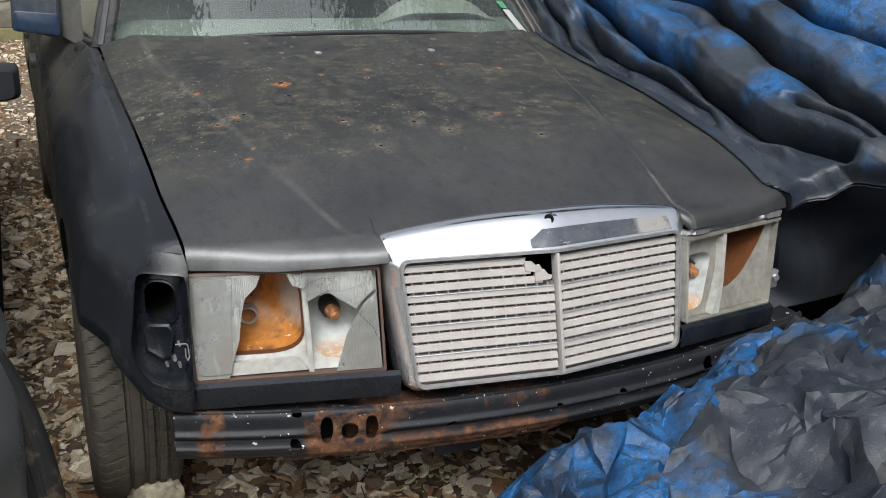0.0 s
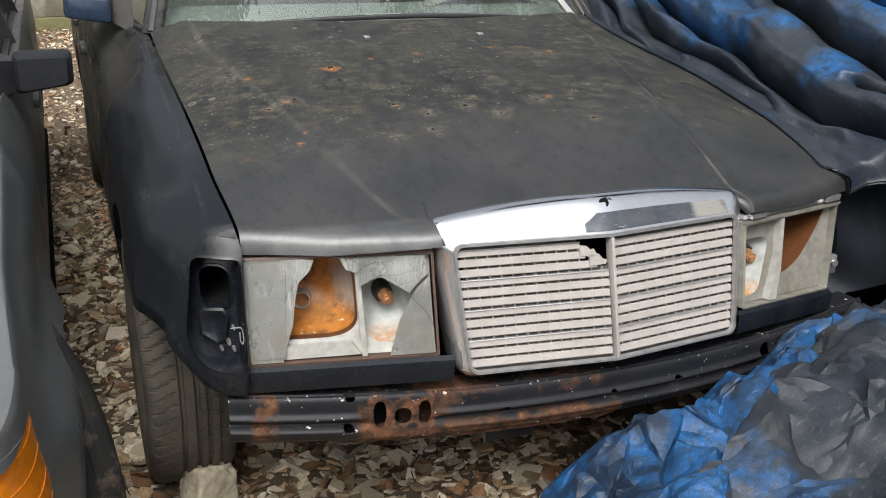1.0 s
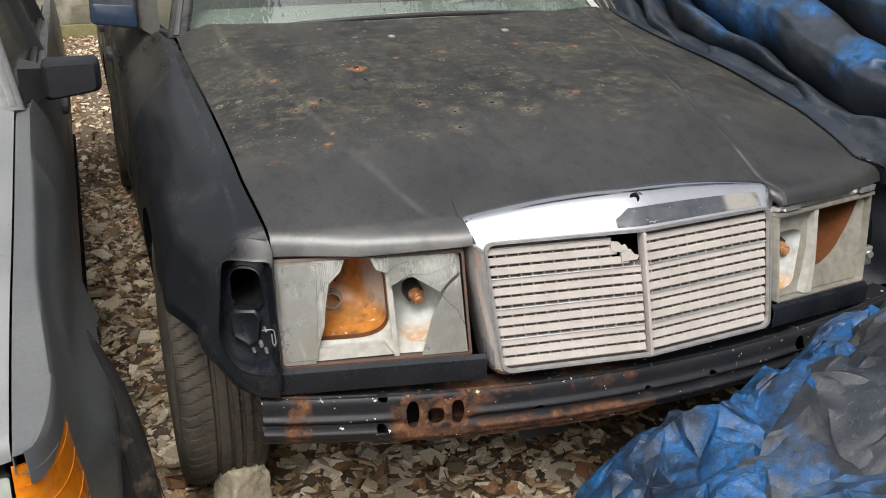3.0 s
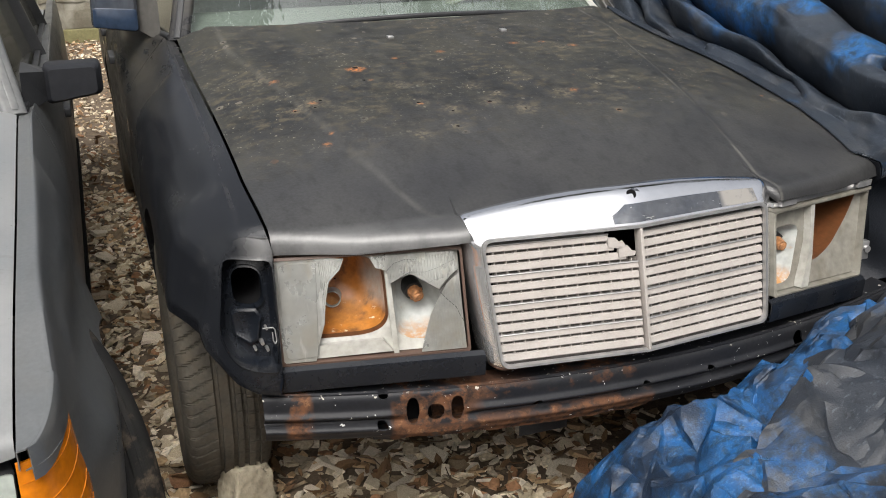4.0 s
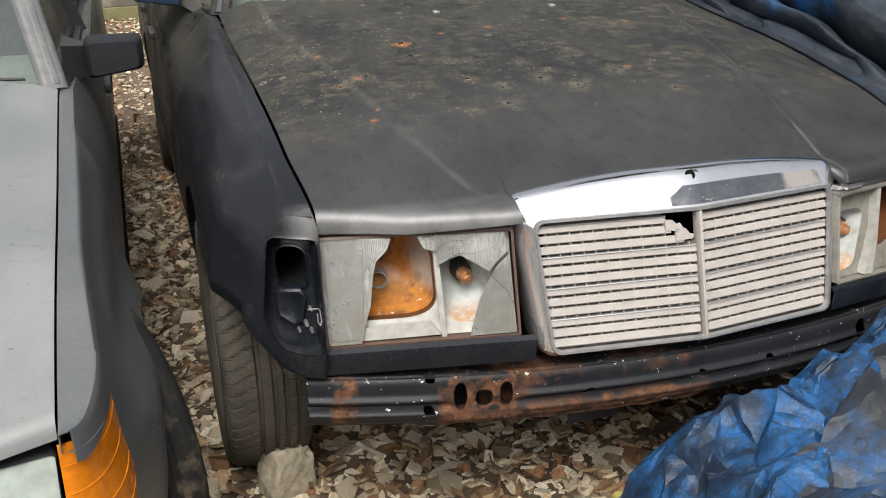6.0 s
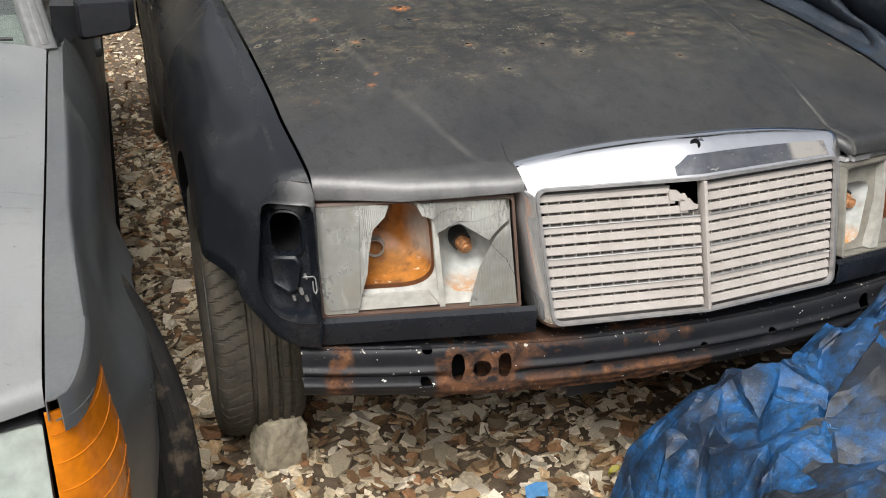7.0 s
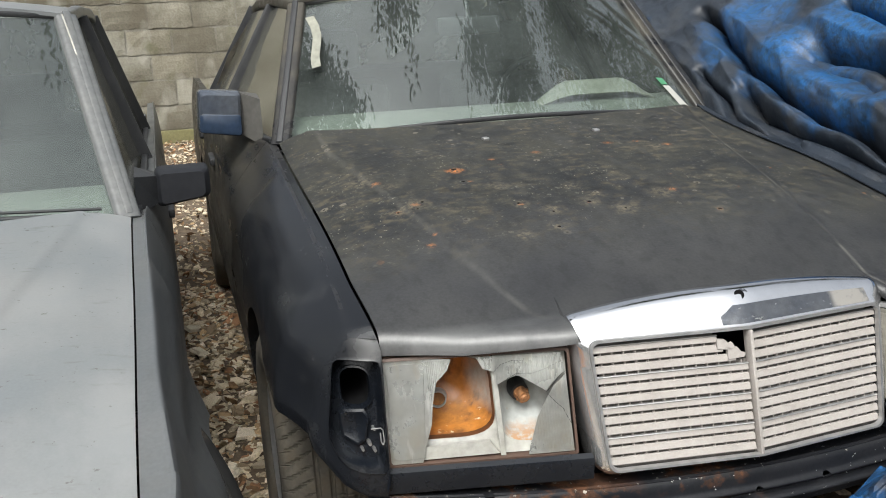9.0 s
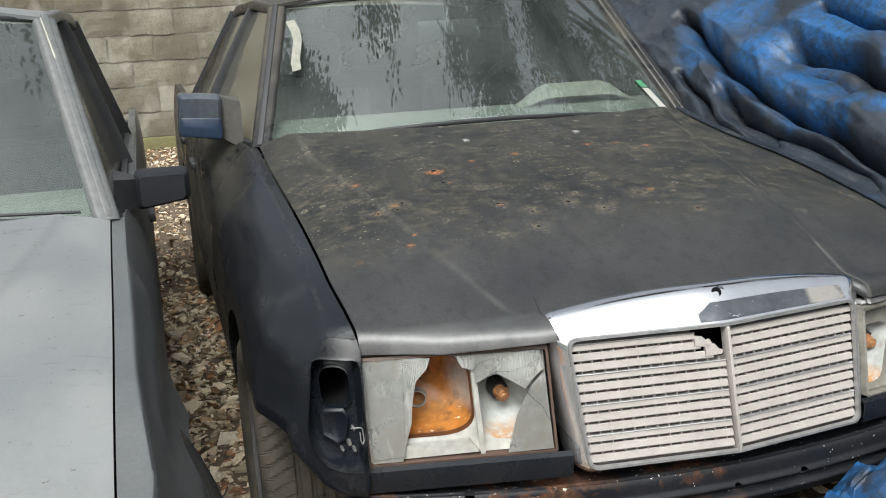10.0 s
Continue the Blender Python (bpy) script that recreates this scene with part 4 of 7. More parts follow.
        for i in range(14):
            f = 0.775 + i * 0.0145
            lo = float(np.interp(f, [0.763, 0.805, 0.869, 0.905, 0.972], [0.835, 0.626, 0.435, 0.345, 0.26])) + 0.02
            tube(bm, lamp_point(s, f, lo, -0.0042), lamp_point(s, f, 0.935, -0.0042), 0.0008, seg=6)
        part("lens_ribs", bm, M["frosted"], lamp)
        for pts in (((0.869, 0.42), (0.905, 0.50), (0.942, 0.565), (0.958, 0.64), (0.976, 0.704)), ((0.863, 0.40), (0.905, 0.325), (0.93, 0.27), (0.972, 0.215)), ((0.60, 0.185), (0.64, 0.12), (0.70, 0.09), (0.76, 0.10)), ((0.66, 0.26), (0.72, 0.21), (0.80, 0.22), (0.86, 0.19), (0.955, 0.12))):
            bm = bmesh.new()
            for a, b in zip(pts, pts[1:]):
                tube(bm, lamp_point(s, *a, -0.0042), lamp_point(s, *b, -0.0042), 0.00055, seg=6)
            part("crack", bm, M["plastic"], lamp, "dirty crack across the lens glass")
        part("upper_seal", lamp_poly(s, [(-0.005, -0.055), (0.99, -0.065), (0.99, 0.02), (-0.005, 0.02)], 0.004, 0.014), M["dark_rust_bowl"], lamp, "rusty strip under the bonnet lip")
        part("bowl_lip", lamp_rows(s, [(holeA, 0.0190), (shrink(holeA, 0.955), 0.029)]), M["dark_rust_bowl"], lamp, "dark rusted lip of the bowl")
    else:
        bm = bmesh.new()
        c = lamp_point(s, -0.035, 0.72, 0.0)
        box(bm, (c.x - 0.010, c.y - 0.004, c.z - 0.022), (c.x + 0.010, c.y + 0.012, c.z + 0.022), 0.003)
        tube(bm, (c.x, c.y - 0.010, c.z + 0.004), (c.x, c.y, c.z + 0.004), 0.008, seg=14)
        part("bracket", bm, M["dull_chrome"], lamp, "small bare metal bracket")
        part("upper_strip", lamp_poly(s, [(0.02, -0.085), (1.0, -0.095), (1.0, -0.045), (0.02, -0.035)], -0.003, 0.012), M["dull_chrome"], lamp)
        part("upper_strip", lamp_poly(s, [(0.0, -0.022), (1.0, -0.032), (1.0, 0.006), (0.0, 0.010)], -0.008, 0.012), M["dull_housing"], lamp)
        for f in (0.10, 0.88):
            bm = lamp_poly(s, [(f - 0.075, -0.115), (f + 0.065, -0.115), (f + 0.08, -0.055), (f - 0.06, -0.055)], -0.014, 0.004)
            part("mount_tab", bm, M["dull_chrome"], lamp, "bare metal mounting tab")
        part("divider", lamp_poly(s, [(0.588, 0.03), (0.625, 0.03), (0.625, 0.45), (0.655, 0.70), (0.71, 0.96), (0.63, 0.96), (0.595, 0.6)], -0.004, 0.02), M["lamp_white"], lamp, "curved white divider between the bowls")
    return lamp


def make_grille(car):
    g = thing("grille", "", "")
    for k in list(g.keys()):
        del g[k]
    g.parent = car
    tagged(g, label="chrome grille with dusty slats and one broken corner")
    def edge_y(z):
        return -0.066 + LEAN * (z - 0.498)

    def vee(x):
        return -0.034 * (1 - min(1, abs(x) / 0.31))

    def ring(hw_t, hw_b, zt, zb, off_t, off_b, r=0.035, bulge=0.0):
        lp = rounded([(-hw_t, zt), (hw_t, zt), (hw_b, zb), (-hw_b, zb)], r, 10)
        out = []
        for k in range(len(lp)):
            a, b = lp[k], lp[(k + 1) % len(lp)]
            n = 16 if (b - a).length > 0.15 else 1
            for q in range(n):
                p = a.lerp(b, q / n)
                z = p.y + bulge * (1 - (p.x / hw_t) ** 2) * (1 if p.y > (zt + zb) / 2 else 0)
                out.append((p.x, edge_y(z) + vee(p.x) + off_b + (off_t - off_b) * step(0.60, 0.73, z), z))
        return out
    shell = grid([ring(0.341, 0.312, 0.753, 0.478, 0.085, 0.090, 0.026, 0.030), ring(0.350, 0.316, 0.763, 0.476, 0.044, 0.038, 0.028, 0.028),
                  ring(0.3495, 0.3155, 0.762, 0.476, 0.034, 0.026, 0.030, 0.025), ring(0.347, 0.3145, 0.759, 0.4765, 0.025, 0.018, 0.032, 0.020),
                  ring(0.342, 0.3125, 0.752, 0.478, 0.018, 0.010, 0.032, 0.014), ring(0.320, 0.3015, 0.730, 0.486, 0.0, 0.0, 0.024),
                  ring(0.314, 0.2965, 0.725, 0.490, 0.0, 0.0, 0.020), ring(0.313, 0.2955, 0.724, 0.491, 0.02, 0.02, 0.020)], close=True)
    part("shell", shell, M["chrome"], g, "dented chrome grille surround")

    def face(x, t):
        """A point on the sloping upper face of the surround."""
        z2 = 0.752 + 0.014 * (1 - (x / 0.342) ** 2)
        top, low = Vector((x, edge_y(z2) + vee(x) + 0.018, z2)), Vector((x, edge_y(0.730) + vee(x), 0.730))
        return top.lerp(low, t) + Vector((0, -0.0015, 0.0012))
    # Dark reflection on the upper face, built as a thin scratched strip.
    rows = []
    for q in range(25):
        x = -0.050 + 0.345 * q / 24
        cut = 0.45 * (1 - step(0.0, 0.09, q / 24))
        rows.append([face(x, t) for t in (0.08 + cut, 0.5 + 0.3 * cut, 0.93)])
    part("scratched_band", thick(grid(rows), 0.001), M["scratched_metal"], g, "scratched dark band painting a reflection on the chrome")
    inner = grid([ring(0.3185, 0.3005, 0.7290, 0.4870, -0.0005, -0.0005, 0.022), ring(0.3180, 0.3000, 0.7285, 0.4875, -0.0050, -0.0050, 0.022),
                  ring(0.3120, 0.2950, 0.7235, 0.4915, -0.0050, -0.0050, 0.019), ring(0.3105, 0.2935, 0.7220, 0.493, 0.004, 0.004, 0.018)], close=True)
    part("inner_frame", inner, M["dull_chrome"], g)
    N = 12
    z0, z1 = 0.495, 0.718
    pins = bmesh.new()
    for k in range(N):
        z = z0 + (z1 - z0) * (k + 0.45) / N
        hw = 0.293 + 0.017 * (z - z0) / (z1 - z0)
        lined = k % 3 == 2
        for s in (-1, 1):
            end = 0.006
            if s == -1 and k >= N - 3:
                end = (0.030, 0.054, 0.064)[k - (N - 3)]
            rows = []
            for q in range(9):
                x = end + (hw - end) * q / 8
                y = edge_y(z) + vee(x) + 0.010
                rows.append([(s * x, y - 0.005, z - 0.0066), (s * x, y - 0.006, z - 0.0050), (s * x, y - 0.002, z + 0.0055), (s * x, y + 0.003, z + 0.0065), (s * x, y + 0.003, z - 0.0062)])
            bm = grid(rows, close=True)
            bmesh.ops.holes_fill(bm, edges=[e for e in bm.edges if e.is_boundary])
            slat = part("slat", bm, M["slat"], g)
            if lined:
                rows = []
                for q in range(9):
                    x = end + (hw - end) * q / 8
                    y = edge_y(z) + vee(x) + 0.010
                    rows.append([(s * x, y - 0.0040, z + 0.0054), (s * x, y - 0.0052, z + 0.0063), (s * x, y - 0.0040, z + 0.0074), (s * x, y + 0.001, z + 0.0074), (s * x, y + 0.001, z + 0.0056)])
                bm = grid(rows, close=True)
                bmesh.ops.holes_fill(bm, edges=[e for e in bm.edges if e.is_boundary])
                part("bright_strip", bm, M["dull_chrome"], slat, "thin chrome strip")
            if k < N - 1:
                zz = z + (z1 - z0) / N * 0.5
                for q in range(14):
                    x = end + 0.012 + q * 0.0226
                    if x < hw - 0.004:
                        box(pins, (s * x - 0.0011, edge_y(zz) + 0.0085 + vee(x), zz - 0.0050), (s * x + 0.0011, edge_y(zz) + 0.016 + vee(x), zz + 0.0034))
    tagged(part("slat_mesh", pins, M["slat"], g, smooth=False), kind="stuff")
    def leaned(bm):
        for v in bm.verts:
            v.co.y += LEAN * (v.co.z - 0.60)
        return bm
    part("centre_rib", leaned(box(bmesh.new(), (-0.0034, -0.082, 0.491), (0.0034, -0.056, 0.722), 0.0015)), M["slat"], g)
    # Screen in near-black, so the darkness behind the slats is painted.
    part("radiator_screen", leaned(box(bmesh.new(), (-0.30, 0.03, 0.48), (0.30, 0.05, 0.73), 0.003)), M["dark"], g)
    bm = bmesh.new()
    for x0, x1, zt in ((-0.294, -0.066, 0.722), (-0.0655, -0.002, 0.664), (0.002, 0.294, 0.722)):
        sheet = thick(grid([[(x, edge_y(z) + vee(x) + 0.0165, z) for z in (0.486, 0.60, zt)] for x in (x0, (x0 + x1) / 2, x1)]), 0.003)
        tmp = bpy.data.meshes.new("tmp")
        sheet.to_mesh(tmp)
        sheet.free()
        bm.from_mesh(tmp)
        bpy.data.meshes.remove(tmp)
    part("slat_backing", bm, M["backing"], g)
    for pts in ([(-0.066, 0.708), (-0.050, 0.706), (-0.042, 0.698), (-0.036, 0.700), (-0.030, 0.690), (-0.040, 0.686), (-0.066, 0.690)],
                [(-0.046, 0.692), (-0.034, 0.688), (-0.026, 0.690), (-0.018, 0.680), (-0.010, 0.678), (-0.014, 0.671), (-0.046, 0.669)]):
        rows = [[(x, edge_y(z) + y + vee(x), z) for x, z in pts] for y in (0.003, 0.008)]
        bm = grid(rows, close=True)
        bmesh.ops.holes_fill(bm, edges=[e for e in bm.edges if e.is_boundary])
        part("broken_slat", bm, M["slat"], g, "jagged broken slat end")
    bm = bmesh.new()
    tube(bm, (0.010, 0.014, 0.766), (0.010, -0.004, 0.7785), 0.0135, 0.0120, 20)
    part("emblem_socket", bm, M["scratched_metal"], g, "empty emblem socket")
    # Solid black plug: the empty hole's shade is its colour.
    bm = bmesh.new()
    tube(bm, (0.002, 0.008, 0.768), (0.001, -0.0065, 0.7795), 0.0115, 0.0100, 20)
    part("emblem_hole", bm, M["dark"], g)
    return g


def make_indicator_pocket(car, s):
    p = thing("indicator_pocket", "", "")
    for k in list(p.keys()):
        del p[k]
    p.parent = car
    tagged(p, label="empty black pocket of a missing indicator")

    def at(x, z, d):
        return (s * x, rim_y(x) + LEAN * (z - 0.72) + d, z)

    i1 = [(0.695, 0.717), (0.776, 0.721), (0.795, 0.575), (0.770, 0.526), (0.700, 0.521)]
    r = [0.010, 0.016, 0.045, 0.045, 0.010]
    mid = Vector((0.742, 0.620))

    def star(poly, n=72):
        """The outline seen from the middle at even angles."""
        out = []
        for k in range(n):
            d = Vector((math.cos(2 * math.pi * k / n), math.sin(2 * math.pi * k / n)))
            best = 0.004
            for a, b in zip(poly, poly[1:] + poly[:1]):
                a, b = Vector(a) - mid, Vector(b) - mid
                e = b - a
                det = d.x * -e.y + e.x * d.y
                if abs(det) > 1e-9:
                    t = (a.x * -e.y + e.x * a.y) / det
                    u = (d.x * a.y - d.y * a.x) / det
                    if t > 0 and -1e-6 <= u <= 1 + 1e-6:
                        best = max(best, t)
            out.append(mid + d * best)
        return out
    edge = [q for q in side_row(0.085)[2:]]
    ex = edge[-1][0]
    outer = star([(0.689, 0.700), (0.690, 0.752)] + edge + [(ex - 0.006, 0.548), (ex - 0.030, 0.520), (0.775, 0.492), (0.745, 0.478), (0.697, 0.474)])
    inner_loop = star([tuple(q) for q in rounded(i1, r, 8)])
    rim = []
    for t, d in ((0.0, 0.004), (0.0, -0.004), (0.15, -0.008), (0.45, -0.011), (0.78, -0.010), (0.90, -0.011), (0.96, -0.013), (1.0, -0.010), (1.03, 0.004)):
        rim.append([at(q.x, q.y, -0.004 + (d + 0.004) * (0.35 + 0.65 * step(0.735, 0.66, q.y)) if d < 0 else d) for q in (a.lerp(b, t) for a, b in zip(outer, inner_loop))])
    part("pocket_rim", grid(rim, close=True), M["black_paint"], p)
    i2 = [(0.701, 0.709), (0.769, 0.712), (0.782, 0.575), (0.762, 0.534), (0.703, 0.530)]
    hole = [(0.709, 0.700), (0.764, 0.700), (0.764, 0.620), (0.709, 0.620)]

    def around(c, r, d):
        return [at(q.x, q.y, d) for q in star([tuple(v) for v in rounded(c, r, 8)])]
    mid = Vector((0.737, 0.650))
    liner = grid([around(i1, r, 0.000), around(i2, r, 0.036), [at(q.x, q.y, 0.034 + 0.012 * step(0.66, 0.56, q.y)) for q in star([tuple(v) for v in rounded(hole, 0.027, 8)])]], close=True)
    part("pocket_liner", liner, M["trim_black"], p)
    collar = grid([around(hole, 0.027, 0.036), around(hole, 0.027, 0.029), [at(mid.x + (v.x - mid.x) * 0.93, mid.y + (v.y - mid.y) * 0.93, 0.028) for v in star([tuple(q) for q in rounded(hole, 0.027, 8)])], around([(mid.x + (a - mid.x) * 0.92, mid.y + (b - mid.y) * 0.92) for a, b in hole], 0.025, 0.05)], close=True)
    part("socket_collar", collar, M["trim_black"], p)
    # Walls coloured near-black to hold the opening's darkness.
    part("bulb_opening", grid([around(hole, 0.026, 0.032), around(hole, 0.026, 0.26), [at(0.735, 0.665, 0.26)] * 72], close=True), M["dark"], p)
    carrier = [(0.771, 0.616), (0.762, 0.624), (0.728, 0.626), (0.720, 0.612), (0.728, 0.566), (0.742, 0.556), (0.768, 0.572)]
    rows = [[at(x, z, 0.040) for x, z in carrier], [at(x, z, 0.016 + 0.14 * (0.626 - z)) for x, z in carrier], [at(0.746 + (x - 0.746) * 0.86, 0.594 + (z - 0.594) * 0.86, 0.014 + 0.14 * (0.626 - z)) for x, z in carrier],
            [at(0.746 + (x - 0.746) * 0.4, 0.594 + (z - 0.594) * 0.4, 0.022 + 0.14 * (0.626 - z)) for x, z in carrier]]
    bm = grid(rows, close=True)
    bmesh.ops.holes_fill(bm, edges=[e for e in bm.edges if e.is_boundary])
    part("bulb_carrier", bm, M["trim_black"], p, "dusty black bulb carrier")
    for c, q in (((0.722, 0.560), 0.005), ((0.714, 0.548), 0.004), ((0.735, 0.549), 0.0035), ((0.712, 0.586), 0.003)):
        bm = bmesh.new()
        tube(bm, at(c[0], c[1], 0.044), at(c[0], c[1], 0.020), q, q * 0.7, seg=8)
        part("fixing", bm, M["dull_chrome"], p)
    bm = bmesh.new()
    wire = [(0.722, 0.597), (0.704, 0.598), (0.701, 0.594), (0.700, 0.574), (0.703, 0.568), (0.706, 0.574), (0.706, 0.590)]
    for a, b in zip(wire, wire[1:]):
        tube(bm, at(*a, -0.004), at(*b, -0.004), 0.0013, seg=6)
    part("spring_clip", bm, M["dull_chrome"], p, "bent bright wire clip")
    return p


def make_beam(car):
    """The bare bumper beam: a ribbed strip with stamped holes."""
    def yb(x):
        return -0.085 + 0.115 * (abs(x) / 0.74) ** 2.0
    NX, NZ = 720, 48
    x0, x1 = -0.735, 0.74
    slots = [(-0.424, 0.420, 0.016, 0.0165), (-0.467, 0.4255, 0.012, 0.027), (-0.383, 0.425, 0.012, 0.025), (-0.226, 0.415, 0.010, 0.009), (0.005, 0.418, 0.009, 0.009),
             (-0.520, 0.461, 0.009, 0.008), (-0.524, 0.397, 0.010, 0.008), (0.16, 0.42, 0.010, 0.009), (0.40, 0.43, 0.013, 0.020)]

    def zc(x):
        return 0.405 + 0.012 * (abs(x) / 0.74) ** 2
    bm = bmesh.new()
    vs = []
    for i in range(NX + 1):
        x = x0 + (x1 - x0) * i / NX
        col = []
        for k in range(NZ + 1):
            q = k / NZ * 2 - 1
            z = zc(x) + q * 0.049
            rel = 0.008 * math.exp(-((q - 0.10) / 0.13) ** 2) - 0.010 * math.exp(-((q + 0.22) / 0.12) ** 2) + 0.006 * math.exp(-((q + 0.5) / 0.15) ** 2) - 0.012 * abs(q) ** 8
            rel *= 1 - 0.85 * math.exp(-((x + 0.424) / 0.078) ** 6) * (1 - abs(q) ** 6)
            wob = 0.0
            if q < -0.97 and -0.54 < x < 0.02:
                wob = 0.004 * noise.noise((x * 25, 0, 0)) - 0.006
            col.append(bm.verts.new((x, yb(x) - rel, z + wob)))
        vs.append(col)
    for i in range(NX):
        for k in range(NZ):
            c = (vs[i][k].co + vs[i + 1][k + 1].co) / 2
            if any((abs(c.x - a) / w) ** 2.4 + (abs(c.z - 0.012 * (abs(c.x) / 0.74) ** 2 - b + 0.012) / h) ** 2.4 < 1 for a, b, w, h in slots):
                continue
            bm.faces.new((vs[i][k], vs[i + 1][k], vs[i + 1][k + 1], vs[i][k + 1]))
    for v in [v for v in bm.verts if not v.link_faces]:
        bm.verts.remove(v)
    for v in [v for v in bm.verts if v.is_boundary]:
        drop = 0.012 * (abs(v.co.x) / 0.74) ** 2 - 0.012
        for a, b, w, h in slots:
            f = (abs(v.co.x - a) / w) ** 2.4 + (abs(v.co.z - drop - b) / h) ** 2.4
            if 0.3 < f < 2.2:
                g = f ** (-1 / 2.4)
                v.co.x, v.co.z = a + (v.co.x - a) * g, b + drop + (v.co.z - drop - b) * g
                break
    thick(bm, 0.003)
    beam = part("bumper_beam", bm, M["beam"], car, "bare black bumper beam with rust patches and stamped holes")
    bm = bmesh.new()
    rows = []
    for i in range(41):
        x = x0 + 0.01 + (x1 - x0 - 0.02) * i / 40
        y = yb(x)
        z = zc(x)
        rows.append([(x, y + 0.006, z + 0.047), (x, y + 0.07, z + 0.045), (x, y + 0.072, z - 0.045), (x, y + 0.008, z - 0.047)])
    part("beam_back", thick(grid(rows), 0.003), M["beam"], beam)
    for x in (-0.42, 0.42):
        bm = bmesh.new()
        box(bm, (x - 0.03, yb(x) + 0.07, 0.38), (x + 0.03, 0.35, 0.44), 0.005)
        part("bracket", bm, M["beam"], beam)
    # Near-black box added behind the beam for the darkness there.
    bm = bmesh.new()
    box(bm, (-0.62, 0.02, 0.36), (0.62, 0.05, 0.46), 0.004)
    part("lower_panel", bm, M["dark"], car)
    for x, w, z in ((-0.16, 0.055, 0.27), (-0.40, 0.016, 0.31)):
        bm = bmesh.new()
        box(bm, (x - w, 0.03, z), (x + w, 0.036, 0.40), 0.002)
        part("tow_plate", bm, M["plastic"], car)
    return beam


def make_lamp_trim(car, s, material):
    rows = []
    for q in range(15):
        f = q / 14 * 1.07 - 0.01
        a = lamp_point(s, f, 1.0, 0)
        b = [(0.0, -0.006, 0.002), (0.0, -0.016, -0.004), (0.0, -0.018, -0.012), (0.0, -0.014, -0.046), (0.0, -0.004, -0.052), (0.0, 0.02, -0.050)]
        rows.append([(a.x, a.y + dy, a.z + dz) for _, dy, dz in b])
    return part("lamp_trim", thick(grid(rows), 0.003), material, car)


def make_mirror(car, s, shell, plain=False):
    m = thing("door_mirror", "", "")
    for k in list(m.keys()):
        del m[k]
    m.parent = car
    rows = []
    for y, k in ((1.44, 0.80), (1.452, 0.94), (1.475, 1.0), (1.53, 1.0), (1.55, 0.97)):
        rows.append([])
        for p in rounded([(0.795, 1.115), (0.925, 1.125), (0.932, 0.995), (0.80, 0.975)] if not plain else [(0.775, 1.055), (0.915, 1.055), (0.915, 0.975), (0.775, 0.955)], 0.016, 6):
            c = Vector((0.862, 1.053)) if not plain else Vector((0.84, 1.01))
            q = c + (p - c) * k
            rows[-1].append((s * q.x, y, q.y))
    bm = grid(rows, close=True)
    bmesh.ops.holes_fill(bm, edges=[e for e in bm.edges if e.is_boundary])
    part("mirror_housing", bm, shell, m)
    if not plain:
        rows = []
        for y, k in ((1.4385, 0.88), (1.4405, 0.97), (1.456, 1.0)):
            rows.append([])
            for p in rounded([(0.802, 1.046), (0.925, 1.056), (0.930, 0.999), (0.803, 0.981)], 0.012, 6):
                c = Vector((0.865, 1.026))
                q = c + (p - c) * k
                rows[-1].append((s * q.x, y, q.y))
        bm = grid(rows, close=True)
        bmesh.ops.holes_fill(bm, edges=[e for e in bm.edges if e.is_boundary])
        part("lower_cover", bm, M["mirror_low"], m, "darker blue lower cover")
    rows = [[(s * 0.80, 1.47, 1.11), (s * 0.80, 1.52, 1.11), (s * 0.80, 1.52, 0.98), (s * 0.80, 1.47, 0.98)], [(s * 0.745, 1.42, 1.09), (s * 0.745, 1.52, 1.10), (s * 0.745, 1.52, 0.95), (s * 0.745, 1.40, 0.95)]] if not plain else \
        [[(s * 0.78, 1.46, 1.04), (s * 0.78, 1.53, 1.04), (s * 0.78, 1.53, 0.97), (s * 0.78, 1.46, 0.97)], [(s * 0.725, 1.40, 1.05), (s * 0.725, 1.52, 1.06), (s * 0.725, 1.52, 0.95), (s * 0.725, 1.38, 0.95)]]
    bm = grid(rows, close=True)
    bmesh.ops.holes_fill(bm, edges=[e for e in bm.edges if e.is_boundary])
    part("mirror_foot", bm, M["mirror_foot"] if not plain else M["plastic"], m)
    return m


A_BASE, A_TOP = (0.705, 1.315, 0.955), (0.575, 1.70, 1.36)
ROOF_UP = 0.0


def screen_point(u, v):
    """Windscreen: u from -1 to 1 across, v from 0 at the base to 1 at the roof."""
    w = A_BASE[0] - 0.02 + (A_TOP[0] - 0.02 - A_BASE[0] + 0.02) * v
    y = A_BASE[1] + (A_TOP[1] - A_BASE[1]) * v - 0.10 * (1 - u * u)
    z = A_BASE[2] + 0.005 + (A_TOP[2] - A_BASE[2]) * v + (0.045 - 0.015 * v) * (1 - u * u)
    return (u * w, y, z)


def pillar(pts, w, d):
    """A flat-oval bar through points."""
    rows = []
    pts = [Vector(p) for p in pts]
    for i, p in enumerate(pts):
        t = (pts[min(i + 1, len(pts) - 1)] - pts[max(i - 1, 0)]).normalized()
        side = t.cross(Vector((0, 0, 1))).normalized()
        up = side.cross(t).normalized()
        rows.append([p + side * (math.copysign(abs(math.cos(a)) ** 0.5, math.cos(a)) * w) + up * (math.copysign(abs(math.sin(a)) ** 0.5, math.sin(a)) * d) for a in [2 * math.pi * k / 20 for k in range(20)]])
    bm = grid(rows, close=True)
    bmesh.ops.holes_fill(bm, edges=[e for e in bm.edges if e.is_boundary])
    return bm


